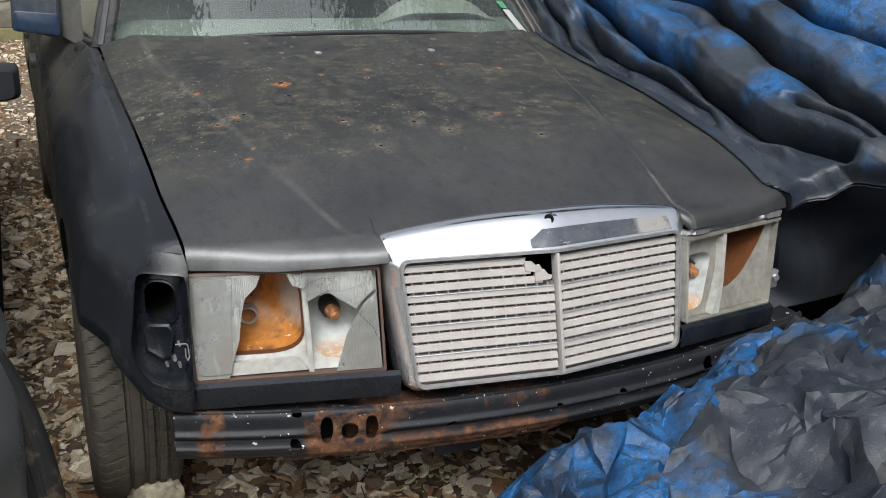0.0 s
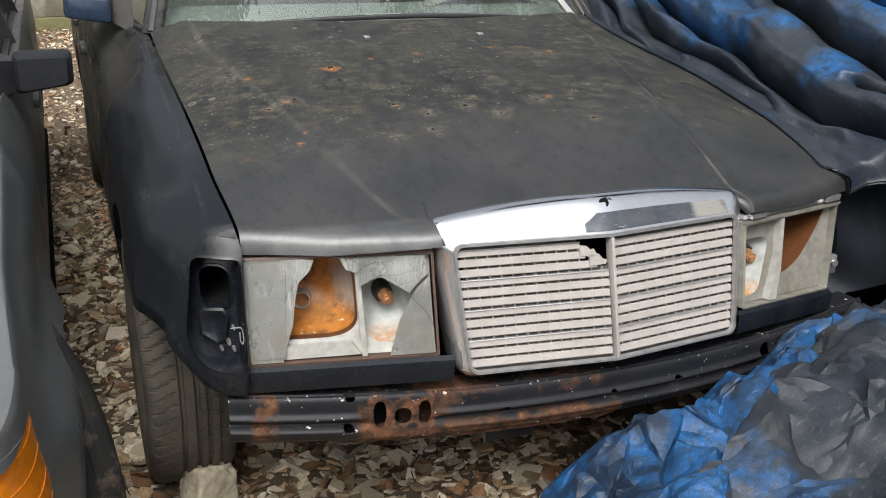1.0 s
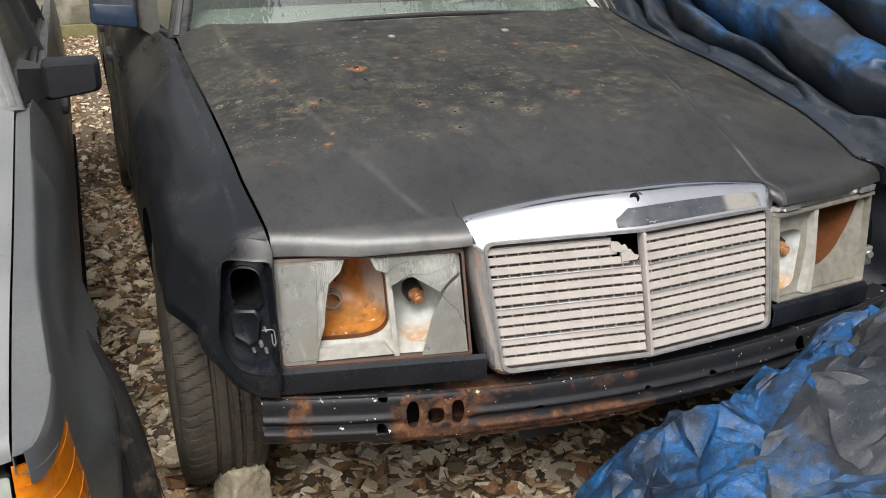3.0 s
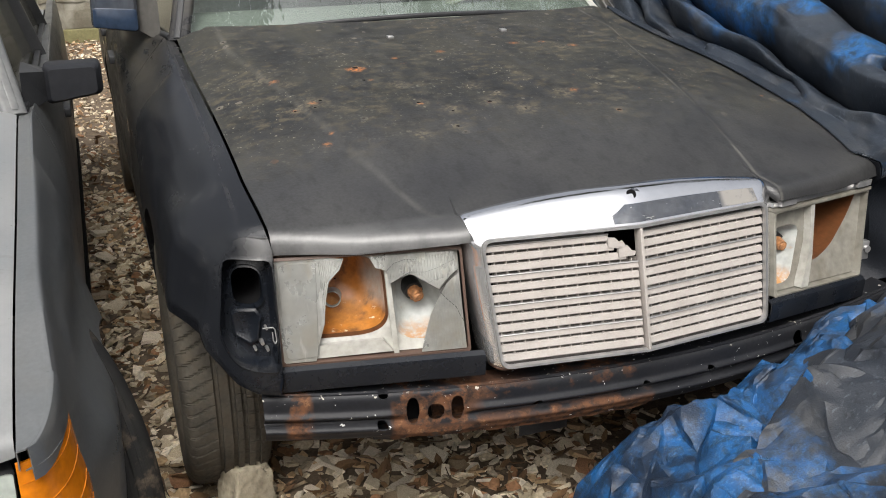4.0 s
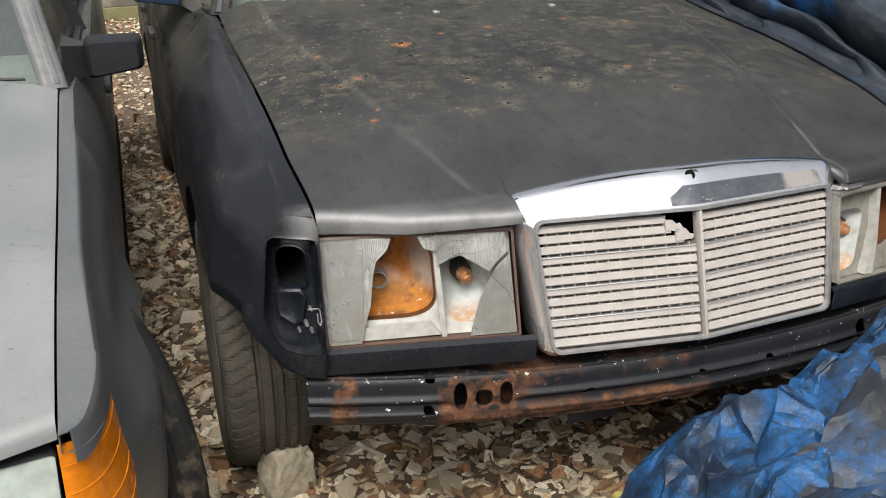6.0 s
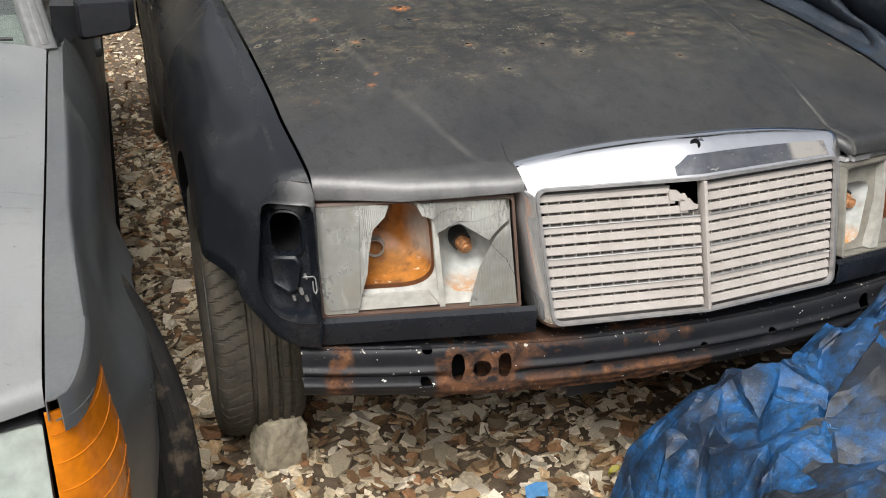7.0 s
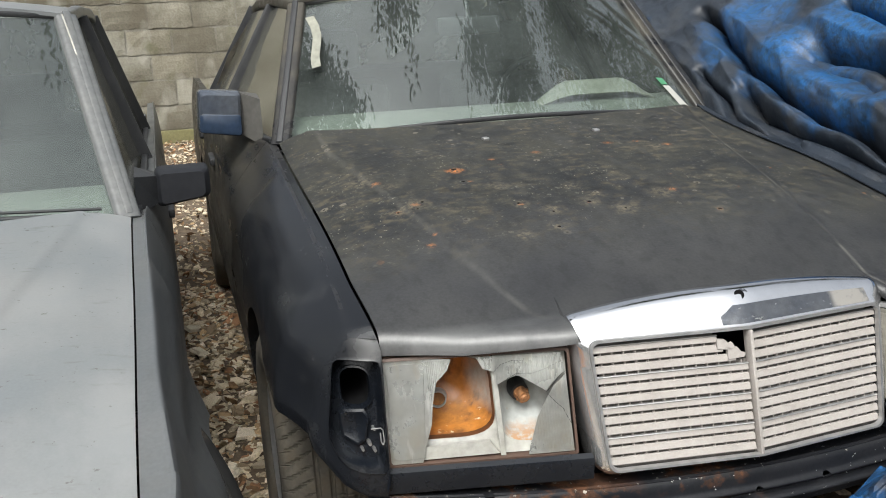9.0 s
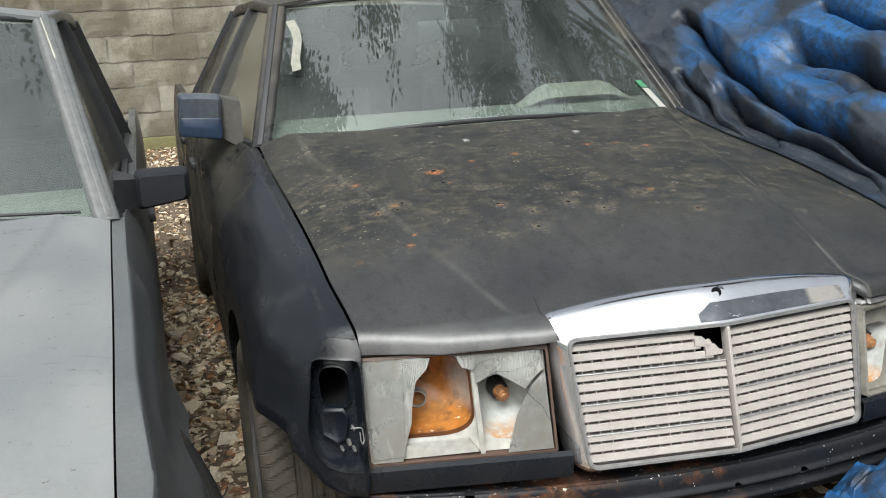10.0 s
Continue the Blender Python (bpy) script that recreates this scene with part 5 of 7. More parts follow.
def make_body(car, paint, side_paint, hood_mat, glass, hood_label, cut=0.0, flank=FLANK):
    make_hood(car, hood_mat, hood_label)
    for s in (-1, 1):
        part("fender", flank_sheet(s, sorted(set(stations(cut or 0.085, 1.33, 30))), cut, flank), side_paint, car)
        if cut:
            # the fender's nose, rounded in plan over the indicator
            full = side_row(cut, cut, flank)
            keep = [p for p in full if p[1] > 0.735]
            root = hood_half(cut) + 0.0035
            rows = []
            for q in range(15):
                y = 0.058 + (cut - 0.058) * q / 14
                wide = root + 0.003 + (keep[-1][0] - root - 0.003) * math.sqrt(max(0.0, 1 - ((cut - y) / (cut - 0.054)) ** 2)) + 0.002
                drop = Z_EDGE(cut) - Z_EDGE(max(y, 0.07))
                row = [(root + (x - root) * (wide - root) / (keep[-1][0] - root), z - drop * step(0.69, 0.76, z)) for x, z in keep]
                rows.append([(s * x, y, z) for x, z in row] + [(s * (row[-1][0] - 0.001), y, 0.724), (s * (row[-1][0] - 0.010), y, 0.722)])
            part("fender_nose", thick(grid(rows), 0.002), side_paint, car)
        for a, b, nm in ((1.336, 2.32, "front_door"), (2.326, 3.20, "rear_door")):
            door = part(nm, flank_sheet(s, stations(a, b, 12), 0.0, flank), side_paint, car)
            bm = bmesh.new()
            box(bm, (s * (flank + 0.002) - 0.012, b - 0.22, 0.80), (s * (flank + 0.002) + 0.012, b - 0.05, 0.83), 0.006)
            part("handle", bm, M["plastic"], door)
            pane = []
            for k in range(3):
                v = k / 2
                zz = 0.955 + (1.375 + ROOF_UP - 0.955) * v
                xa, xb = [(q - 0.006) + (0.583 - q + 0.006) * v for q in ((0.728 if nm == "front_door" else flank - 0.062), flank - 0.062)]
                ya, yb_ = a + 0.01 + 0.36 * v * (nm == "front_door"), b - 0.04 - 0.12 * v * (nm == "rear_door")
                pane.append([(s * xa, ya, zz), (s * xb, yb_, zz)])
            g = part("door_glass", thick(grid(pane), 0.004), M["side_glass"], door)
            g.visible_shadow = False
            bx = flank - 0.064
            fr = [(s * (bx + (0.585 - bx) * q), b - 0.02 - (0.02 if nm == "front_door" else 0.14) * q, 0.965 + (0.40 + ROOF_UP) * q) for q in (0, 0.5, 1)]
            part("window_frame", pillar(fr, 0.008, 0.028), M["plastic"], door)
            part("belt_trim", pillar([(s * (0.726 if nm == 'front_door' else bx), a, 0.972), (s * (bx - 0.004), a + 0.42, 0.978), (s * bx, b, 0.986)], 0.010, 0.007), M["plastic"], door)
        part("rear_quarter", flank_sheet(s, stations(3.206, 4.55, 24), 0.0, flank), side_paint, car)
        ap = [Vector((s * A_BASE[0], A_BASE[1], A_BASE[2])).lerp(Vector((s * A_TOP[0], A_TOP[1], A_TOP[2])), k / 6) for k in range(7)]
        part("windscreen_pillar", pillar(ap, 0.030, 0.022 if paint is M["silver_paint"] else 0.016), M["pillar_trim"] if paint is M["silver_paint"] else side_paint, car)
        part("pillar_trim", pillar([p + Vector((s * 0.004, -0.004, 0.020 if paint is M["silver_paint"] else 0.014)) for p in ap], 0.010, 0.006), M["pillar_trim"] if paint is M["silver_paint"] else M["plastic"], car)
        part("roof_rail", pillar([(s * 0.575, A_TOP[1], 1.36 + ROOF_UP), (s * 0.585, 2.2, 1.385 + ROOF_UP), (s * 0.585, 2.8, 1.38 + ROOF_UP), (s * 0.58, 3.15, 1.35 + ROOF_UP)], 0.018, 0.018), side_paint, car)
        part("rear_pillar", thick(grid([[(s * 0.58, 3.02, 1.36 + ROOF_UP), (s * 0.57, 3.22, 1.33 + ROOF_UP)], [(s * (flank - 0.155), 3.08, 1.17), (s * (flank - 0.17), 3.52, 1.14)], [(s * (flank - 0.066), 3.18, 0.97), (s * (flank - 0.08), 3.80, 0.96)]]), 0.02), side_paint, car)
    rows = []
    for j in range(9):
        y = A_TOP[1] - 0.08 + (3.30 - A_TOP[1]) * j / 8
        rows.append([])
        for i in range(13):
            u = i / 6 - 1
            yy = y - (0.08 * (1 - u * u) if j == 0 else 0)
            rows[-1].append((u * 0.585, yy + 0.07 * (j == 0), 1.365 + ROOF_UP + 0.05 * (1 - u * u) + 0.03 * math.sin(math.pi * (j + 1) / 9)))
    part("roof", thick(grid(rows), 0.01), paint, car)
    rows = [[screen_point(i / 10 - 1, j / 8) for i in range(21)] for j in range(9)]
    ws = part("windscreen", thick(grid(rows), 0.004), glass, car, "dusty windscreen glass reflecting foliage")
    ws.visible_shadow = False
    part("screen_seal", pillar([Vector(screen_point(i / 10 - 1, 0)) + Vector((0, -0.006, 0.002)) for i in range(21)], 0.010, 0.007), M["plastic"], ws)
    part("screen_top_seal", pillar([Vector(screen_point(i / 10 - 1, 1)) + Vector((0, 0.0, 0.004)) for i in range(21)], 0.010, 0.008), M["plastic"], ws)
    rows = []
    for dy, dz in ((-0.005, -0.03), (0.10, -0.05), (0.22, -0.06)):
        rows.append([(u / 10 * 0.70, rear_y(u / 10 * 0.70) + dy, hood_z(u / 10 * 0.70, rear_y(u / 10 * 0.70)) + dz) for u in range(-10, 11)])
    part("cowl", thick(grid(rows), 0.01), M["plastic"], car)
    rows = [[(u * 0.57, 3.20 + 0.06 * (1 - u * u), 1.36 + ROOF_UP + 0.03 * (1 - u * u)) for u in (-1, -0.5, 0, 0.5, 1)], [(u * 0.70, 3.78 + 0.06 * (1 - u * u), 0.98 + 0.03 * (1 - u * u)) for u in (-1, -0.5, 0, 0.5, 1)]]
    bg = part("rear_window", thick(grid(rows), 0.004), M["side_glass"], car)
    bg.visible_shadow = False
    rows = [[(u * 0.73, y, z + 0.03 * (1 - u * u)) for u in (-1, -0.6, 0, 0.6, 1)] for y, z in ((3.78, 0.96), (4.2, 0.955), (4.50, 0.93), (4.56, 0.88), (4.56, 0.5), (4.5, 0.3))]
    part("boot_lid", thick(grid(rows), 0.01), paint, car)
    bm = bmesh.new()
    box(bm, (-0.80, 1.0, 0.20), (0.80, 4.4, 0.26), 0.01)
    part("floor_pan", bm, M["dark"], car)
    bm = bmesh.new()
    box(bm, (-0.66, 0.17, 0.30), (0.66, 0.20, 0.72), 0.01)
    part("radiator_panel", bm, M["dark"], car)
    bm = bmesh.new()
    box(bm, (-0.66, 1.0, 0.3), (0.66, 1.06, 0.90), 0.01)
    part("bulkhead", bm, M["dark"], car)
    for s in (-1, 1):
        bm = bmesh.new()
        rows = []
        for k in range(5, 16):
            a = math.pi * k / 16
            rows.append([(s * 0.55, WHEEL_Y - math.cos(a) * 0.37, 0.30 + math.sin(a) * 0.37), (s * 0.80, WHEEL_Y - math.cos(a) * 0.365, 0.30 + math.sin(a) * 0.365)])
        part("arch_liner", thick(grid(rows), 0.004), M["dark"], car)
    # cabin
    bm = bmesh.new()
    rows = []
    for u in range(-10, 11):
        x = u / 10 * 0.68
        rows.append([(x, 1.30 + 0.06 * (u / 10) ** 2, 0.90), (x, 1.36 + 0.05 * (u / 10) ** 2, 0.985), (x, 1.46, 1.012), (x, 1.54, 1.016), (x, 1.62, 0.99), (x, 1.68, 0.93), (x, 1.68, 0.60)])
    part("dashboard", thick(grid(rows), 0.01), M["dash"], car)
    for x in (-0.36, 0.36):
        bm = bmesh.new()
        box(bm, (x - 0.24, 1.95, 0.42), (x + 0.24, 2.45, 0.56), 0.04)
        box(bm, (x - 0.24, 2.38, 0.52), (x + 0.24, 2.54, 1.06), 0.05, pose(0, 0, 0))
        box(bm, (x - 0.13, 2.43, 1.10), (x + 0.13, 2.53, 1.27), 0.035)
        part("seat", bm, M["seat"], car)
    bm = bmesh.new()
    box(bm, (-0.62, 3.05, 0.5), (0.62, 3.2, 1.08), 0.05)
    part("rear_bench", bm, M["seat"], car)


# rust through the bonnet: x, y, size; pale halos round the smaller holes
HALOS = [(-0.269, 0.46, 0.02), (-0.212, 0.412, 0.025), (-0.114, 0.431, 0.022), (-0.048, 0.38, 0.03), (-0.23, 0.33, 0.022), (-0.081, 0.467, 0.02), (0.164, 0.333, 0.016), (-0.498, 0.532, 0.03), (-0.542, 0.517, 0.018), (-0.577, 0.753, 0.03), (0.076, 0.446, 0.03), (-0.524, 0.673, 0.02), (-0.115, 0.535, 0.02), (-0.28, 0.59, 0.025), (0.248, 0.8, 0.03), (-0.316, 0.309, 0.02)]
RUST_SPOTS = [(-0.341, 0.738, 0.02), (-0.515, 0.338, 0.01), (-0.542, 0.517, 0.008), (-0.498, 0.532, 0.011), (-0.551, 0.709, 0.013), (-0.086, 0.836, 0.013), (0.141, 0.875, 0.014), (0.294, 0.822, 0.014), (-0.22, 0.806, 0.01), (0.111, 0.458, 0.012), (-0.269, 0.46, 0.007), (-0.114, 0.431, 0.006), (0.164, 0.333, 0.007), (-0.496, 0.376, 0.006), (-0.331, 0.644, 0.008), (0.225, 0.873, 0.01)]
HOLES = [(-0.339, 0.753, 0.0065), (-0.347, 0.647, 0.004), (-0.478, 0.543, 0.004), (-0.542, 0.517, 0.003), (-0.272, 0.467, 0.004), (-0.113, 0.433, 0.0045), (-0.213, 0.403, 0.003), (-0.23, 0.33, 0.0035), (0.164, 0.333, 0.0045), (-0.499, 0.506, 0.003), (-0.048, 0.38, 0.003)]
for sx, sy, sr in HALOS:
    layer(hm, (0.12, 0.104, 0.074), math_node(hm, 'MULTIPLY', spot_mask(hm, (sx, sy, hood_z(sx, sy)), sr * 0.7, sr * 0.8), noise_mask(hm, 80, 0.42, 0.60, 6)), 0.85)
for sx, sy, sr in RUST_SPOTS:
    layer(hm, (0.42, 0.15, 0.038) if sr > 0.015 else (0.26, 0.115, 0.048), math_node(hm, 'MULTIPLY', spot_mask(hm, (sx, sy, hood_z(sx, sy)), sr * (0.75 if sr > 0.015 else 0.6), sr * 0.7), noise_mask(hm, 110, 0.40, 0.56)), 0.9)
for sx, sy, sr in HOLES:
    layer(hm, (0.006, 0.004, 0.003), spot_mask(hm, (sx, sy, hood_z(sx, sy)), sr, sr * 0.3), 0.95)

# ---- the dark saloon ----
car = thing("parked_saloon_car", "stripped matte-black saloon car with rust-pocked bonnet, broken headlamps and no bumper", "car")
make_body(car, M["black_paint"], M["black_paint"], M["hood"], M["glass"], "faded black bonnet with rust holes and grey dust")
make_grille(car)
make_headlamp(car, -1, True)
make_lamp_trim(car, -1, M["trim_black"])
KNOCKED = True
make_headlamp(car, 1, False)
make_lamp_trim(car, 1, M["trim_black"])
KNOCKED = False
make_indicator_pocket(car, -1)
make_beam(car)
make_mirror(car, -1, M["mirror_glass"])
make_wheel(car, -0.765, WHEEL_Y, -1, 0, blocks=True)
make_wheel(car, 0.765, WHEEL_Y, 1, 0)
make_wheel(car, -0.765, WHEEL_Y + 2.8, -1, 0)
make_wheel(car, 0.765, WHEEL_Y + 2.8, 1, 0)
for x in (-0.168, 0.168):
    bm = bmesh.new()
    z = hood_z(x, 1.01)
    box(bm, (x - 0.009, 1.0, z - 0.002), (x + 0.009, 1.022, z + 0.007), 0.003)
    part("washer_nozzle", bm, M["dull_chrome"], car)
# wheel and cover seen through the windscreen
bm = bmesh.new()
rows = []
for k in range(37):
    a = 2 * math.pi * k / 36
    c = Vector((0.36, 1.86, 0.97))
    ux, uy = Vector((1, 0, 0)), Vector((0, 0.45, 0.9))
    rows.append([c + (ux * math.cos(a) + uy * math.sin(a)) * (0.19 + 0.013 * math.cos(b)) + Vector((0, -0.9, 0.45)) * 0.013 * math.sin(b) for b in [2 * math.pi * q / 8 for q in range(8)]])
bm = grid(rows, close=True)
part("steering_wheel", bm, M["plastic"], car)
bm = bmesh.new()
rows = []
for j in range(7):
    rows.append([])
    for i in range(15):
        u = i / 7 - 1
        rows[-1].append((0.385 + u * 0.235 * (1 - 0.1 * j / 6), 1.45 + 0.14 * j / 6, 1.0 + 0.082 * min(1, 1.5 * (1 - abs(u) ** 1.5)) * math.sin(math.pi * min(1, 0.15 + j / 7))))
part("instrument_hood", thick(grid(rows), 0.006), M["beige"], car, "pale beige instrument cowl")
bm = bmesh.new()
box(bm, (-0.08, 1.27, 0.992), (0.04, 1.33, 1.004), 0.002)
part("paper_sheet", bm, M["white"], car)
bm = bmesh.new()
box(bm, (-0.13, 1.60, 1.245), (0.09, 1.625, 1.305), 0.012)
tube(bm, (-0.02, 1.61, 1.30), (-0.02, 1.64, 1.37), 0.008, seg=8)
part("rear_view_mirror", bm, M["plastic"], car)
rows = [[(-0.565 + 0.028 * u + 0.012 * math.sin(v * 5), 1.60 - 0.15 * v, 1.32 - 0.15 * v + 0.006 * u) for u in (0, 0.5, 1)] for v in (0, 0.2, 0.4, 0.6, 0.8, 1)]
part("hanging_strip", thick(grid(rows), 0.002), M["beige"], car, "pale strip hanging inside the windscreen")
st = [Vector(screen_point(0.895, 0.045)), Vector(screen_point(0.940, 0.045)), Vector(screen_point(0.905, 0.20)), Vector(screen_point(0.865, 0.20))]
bm = bmesh.new()
off = Vector((0, -0.006, 0.006))
bm.faces.new([bm.verts.new(p + off) for p in st])
part("inspection_sticker", thick(bm, 0.001), M["white"], car)
bm = bmesh.new()
st = [Vector(screen_point(0.862, 0.21)), Vector(screen_point(0.902, 0.21)), Vector(screen_point(0.892, 0.26)), Vector(screen_point(0.852, 0.26))]
bm.faces.new([bm.verts.new(p + off) for p in st])
part("green_sticker", thick(bm, 0.001), M["green"], car)

# ---- the silver saloon beside it ----
car2 = thing("silver_saloon_car", "dusty silver-grey saloon car with amber indicator, front wheel turned", "car", at=(-1.834, -0.42, -0.10))
car2.rotation_euler = (0, 0, radians(0.3))
A_TOP, ROOF_UP, PINCH = (0.585, 1.74, 1.445), 0.085, 0.0
SEAM, FLARE, LAMP_OUT = (0.719, -0.0075, 0.5, 1.3), 0.044, 0.018
make_body(car2, M["silver_paint"], M["silver_side_paint"], M["silver_paint"], M["glass"], "dusty silver bonnet with fine dirt streaks", cut=0.20, flank=0.805)
make_mirror(car2, 1, M["mirror_black"], plain=True)
make_wheel(car2, 0.715, WHEEL_Y - 0.02, 1, 22, sink=-0.10, groove_z=0.3095, rubber=M["dark_rubber"])
make_wheel(car2, -0.70, WHEEL_Y, -1, 24, sink=-0.10)
make_wheel(car2, 0.69, WHEEL_Y + 2.8, 1, 0, sink=-0.10)
make_wheel(car2, -0.69, WHEEL_Y + 2.8, -1, 0, sink=-0.10)
for s in (1, -1):
    lp = rounded([(0, 0), (1, 0), (1, 1), (0, 1)], 0.03)
    l2 = rounded([(0.008, 0.012), (0.992, 0.012), (0.992, 0.988), (0.008, 0.988)], 0.03)
    lamp2 = part("headlamp", lamp_rows(s, [(lp, 0.10), (lp, 0.0), (l2, -0.004), (l2, 0.0)]), M["plastic"], car2)
    l3 = [Vector(p) for p in l2]
    part("headlamp_lens", lamp_rows(s, [(l2, -0.001), ([Vector((0.5, 0.5)) + (p - Vector((0.5, 0.5))) * 0.6 for p in l3], -0.006), ([Vector((0.5, 0.5))] * len(l3), -0.008)]), M["clear_lens"], lamp2)
    side = side_row(0.20, 0.20, 0.805)[3:]
    side_x, side_z = [p[0] for p in side][::-1], [p[1] for p in side][::-1]

    def lens_point(a, z, out=0.0):
        """a: 0 at the seam to 1 at the outer end."""
        wide = float(np.interp(z, side_z, side_x)) - 0.7185
        return (s * (0.7185 + (wide + out) * math.sin(a * math.pi / 2)), 0.064 + 0.136 * (1 - math.cos(a * math.pi / 2)) - out, z)
    rows = [[lens_point(q / 10, 0.731 - 0.254 * k / 12) for q in range(11)] for k in range(13)]
    ind = part("indicator_lens", thick(grid(rows), 0.006), M["amber"], car2, "amber wrap-round indicator lens")
    bm = bmesh.new()
    for k in range(5):
        z = 0.70 - 0.042 * k
        pb = pillar([lens_point(0.04 + 0.92 * q / 10, z + 0.018 * (q / 10) ** 2, 0.0002) for q in range(11)], 0.0009, 0.0005)
        me_tmp = bpy.data.meshes.new("rib")
        pb.to_mesh(me_tmp)
        pb.free()
        bm.from_mesh(me_tmp)
        bpy.data.meshes.remove(me_tmp)
    part("lens_ribs", bm, M["amber"], ind)
    rows = []
    for q in range(12):
        x = 0.84 * q / 11
        rows.append([(s * x, nose_y(x) - 0.06, 0.47), (s * x, nose_y(x) - 0.09, 0.43), (s * x, nose_y(x) - 0.09, 0.33), (s * x, nose_y(x) - 0.05, 0.26)])
    part("bumper", thick(grid(rows), 0.01), M["silver_side_paint"], car2)
rows = [[(x, -0.01, z) for x in (-0.34, 0, 0.34)] for z in (0.49, 0.60, 0.78)]
part("grille", thick(grid(rows), 0.02), M["plastic"], car2)
bm = bmesh.new()
wa, wb = Vector(screen_point(0.93, 0.0)) + Vector((0, -0.03, 0.02)), Vector(screen_point(-0.2, 0.0)) + Vector((0, -0.025, 0.035))
tube(bm, wa, wb, 0.006, 0.005, 8)
tube(bm, wa + Vector((0.01, 0.01, 0.012)), wb + Vector((0, 0.012, 0.012)), 0.004, 0.004, 8)
part("wiper", bm, M["plastic"], car2)

# ---- ground ----
def ground_z(x, y):
    return -0.03 + 0.22 * step(4.0, 8.0, y) + 0.006 * noise.noise((x * 3, y * 3, 0))


g_rows = []
axis = [-400, -100, -30, -12, -6, -4] + [-3 + i * 0.12 for i in range(55)] + [4, 6, 12, 30, 100, 400]
ayis = [-400, -100, -30, -12, -6, -4] + [-3 + i * 0.12 for i in range(95)] + [9, 12, 20, 40, 100, 400]
for y in ayis:
    g_rows.append([(x, y, ground_z(x, y)) for x in axis])
tagged(part("ground", grid(g_rows), M["soil"]), label="brown soil strewn with broken slate and dead leaves", category="ground", kind="structure")

# ---- block wall behind the cars ----
wall = thing("wall_north", "rough pale concrete block wall with a mossy foot", "wall", kind="structure")
WY, BZ, BL, BH = 8.02, 0.315, 0.405, 0.234
bm = bmesh.new()
box(bm, (-6, WY + 0.003, 0.0), (6, WY + 0.2, BZ + 12 * BH))
part("mortar_core", bm, M["mortar"], wall, smooth=False)
bm = bmesh.new()
box(bm, (-6, WY - 0.03, 0.0), (6, WY + 0.2, BZ - 0.004), 0.02)
part("plinth", bm, M["moss"], wall)

# ---- unseen walls added round the yard to hold back low sky light ----
for nm, lo, hi in (("wall_south", (-7.2, -7.2, -0.1), (7.2, -7.0, 2.4)), ("wall_east", (7.0, -7.0, -0.1), (7.2, 8.0, 3.0)), ("wall_west", (-7.2, -7.0, -0.1), (-7.0, 8.0, 1.3))):
    bm = bmesh.new()
    box(bm, lo, hi, 0.01)
    tagged(part(nm, bm, M["blocker_wall"]), label="plain dark wall added out of view to block low light", category="wall", kind="structure")

# ---- tarpaulin ----
tarp = thing("tarpaulin", "crumpled worn blue-black tarpaulin draped beside the car", "tarpaulin")


def line_dist(x, y, pts):
    """Distance of many points from a bent line."""
    best = np.full(x.shape, 9.0)
    for (ax, ay), (bx, by) in zip(pts, pts[1:]):
        dx, dy = bx - ax, by - ay
        t = np.clip(((x - ax) * dx + (y - ay) * dy) / (dx * dx + dy * dy), 0, 1)
        best = np.minimum(best, np.hypot(x - ax - dx * t, y - ay - dy * t))
    return best


def folds_height(x, y, folds):
    """Rounded ridges (height above nought) and sharp valleys along bent lines."""
    h = np.zeros(x.shape)
    for height, width, pts in folds:
        h += height * (1 if height > 0 else 1.3) * np.exp(-(line_dist(x, y, pts) / width) ** (1.3 if height > 0 else 1.0))
    return h


def crushed(x, y, scales, seed):
    """A crushed sheet: flat triangles of several sizes between sharp creases. scales: cell, height."""
    rng = random.Random(seed)
    total = np.zeros(x.shape)
    for cell, height in scales:
        a, f, g = rng.uniform(0.2, 1.4), rng.uniform(0, 6.28), rng.uniform(0, 6.28)
        u, v = (x * math.cos(a) + y * math.sin(a)) / cell, (y * math.cos(a + 0.25) - x * math.sin(a + 0.25)) / cell
        u, v = u + 0.10 * np.sin(1.7 * v + f), v + 0.10 * np.sin(1.9 * u + g)
        i, j = np.floor(u), np.floor(v)
        p, q = u - i, v - j

        def rand(c, d):
            k = np.sin(c * 127.1 + d * 311.7 + seed * 74.7) * 43758.5453
            return k - np.floor(k)
        h00, h10, h01, h11 = rand(i, j), rand(i + 1, j), rand(i, j + 1), rand(i + 1, j + 1)
        one = np.where(p > q, h00 + (h10 - h00) * p + (h11 - h10) * q, h00 + (h11 - h01) * p + (h01 - h00) * q)
        two = np.where(p + q < 1, h00 + (h10 - h00) * p + (h01 - h00) * q, h11 + (h01 - h11) * (1 - p) + (h10 - h11) * (1 - q))
        total += height * (np.where(rand(i + 0.5, j + 0.5) < 0.5, one, two) - 0.5)
    return total


def sstep(a, b, x):
    t = np.clip((x - a) / (b - a), 0, 1)
    return t * t * (3 - 2 * t)


# the sheet's plane: along the bonnet's edge (a, metres) and up to the side (b, metres)
SHEET_O = Vector((0.69, 0.25, 0.82))
SHEET_A = Vector((0, 1.01, 0.165)).normalized()
SHEET_B = Vector((0.74, -0.07, 0.67)).normalized()
SHEET_N = SHEET_B.cross(SHEET_A).normalized()
if SHEET_N.z < 0:
    SHEET_N = -SHEET_N
FOLDS = []


def fold(height, width, *pts):
    FOLDS.append((height, width, pts))


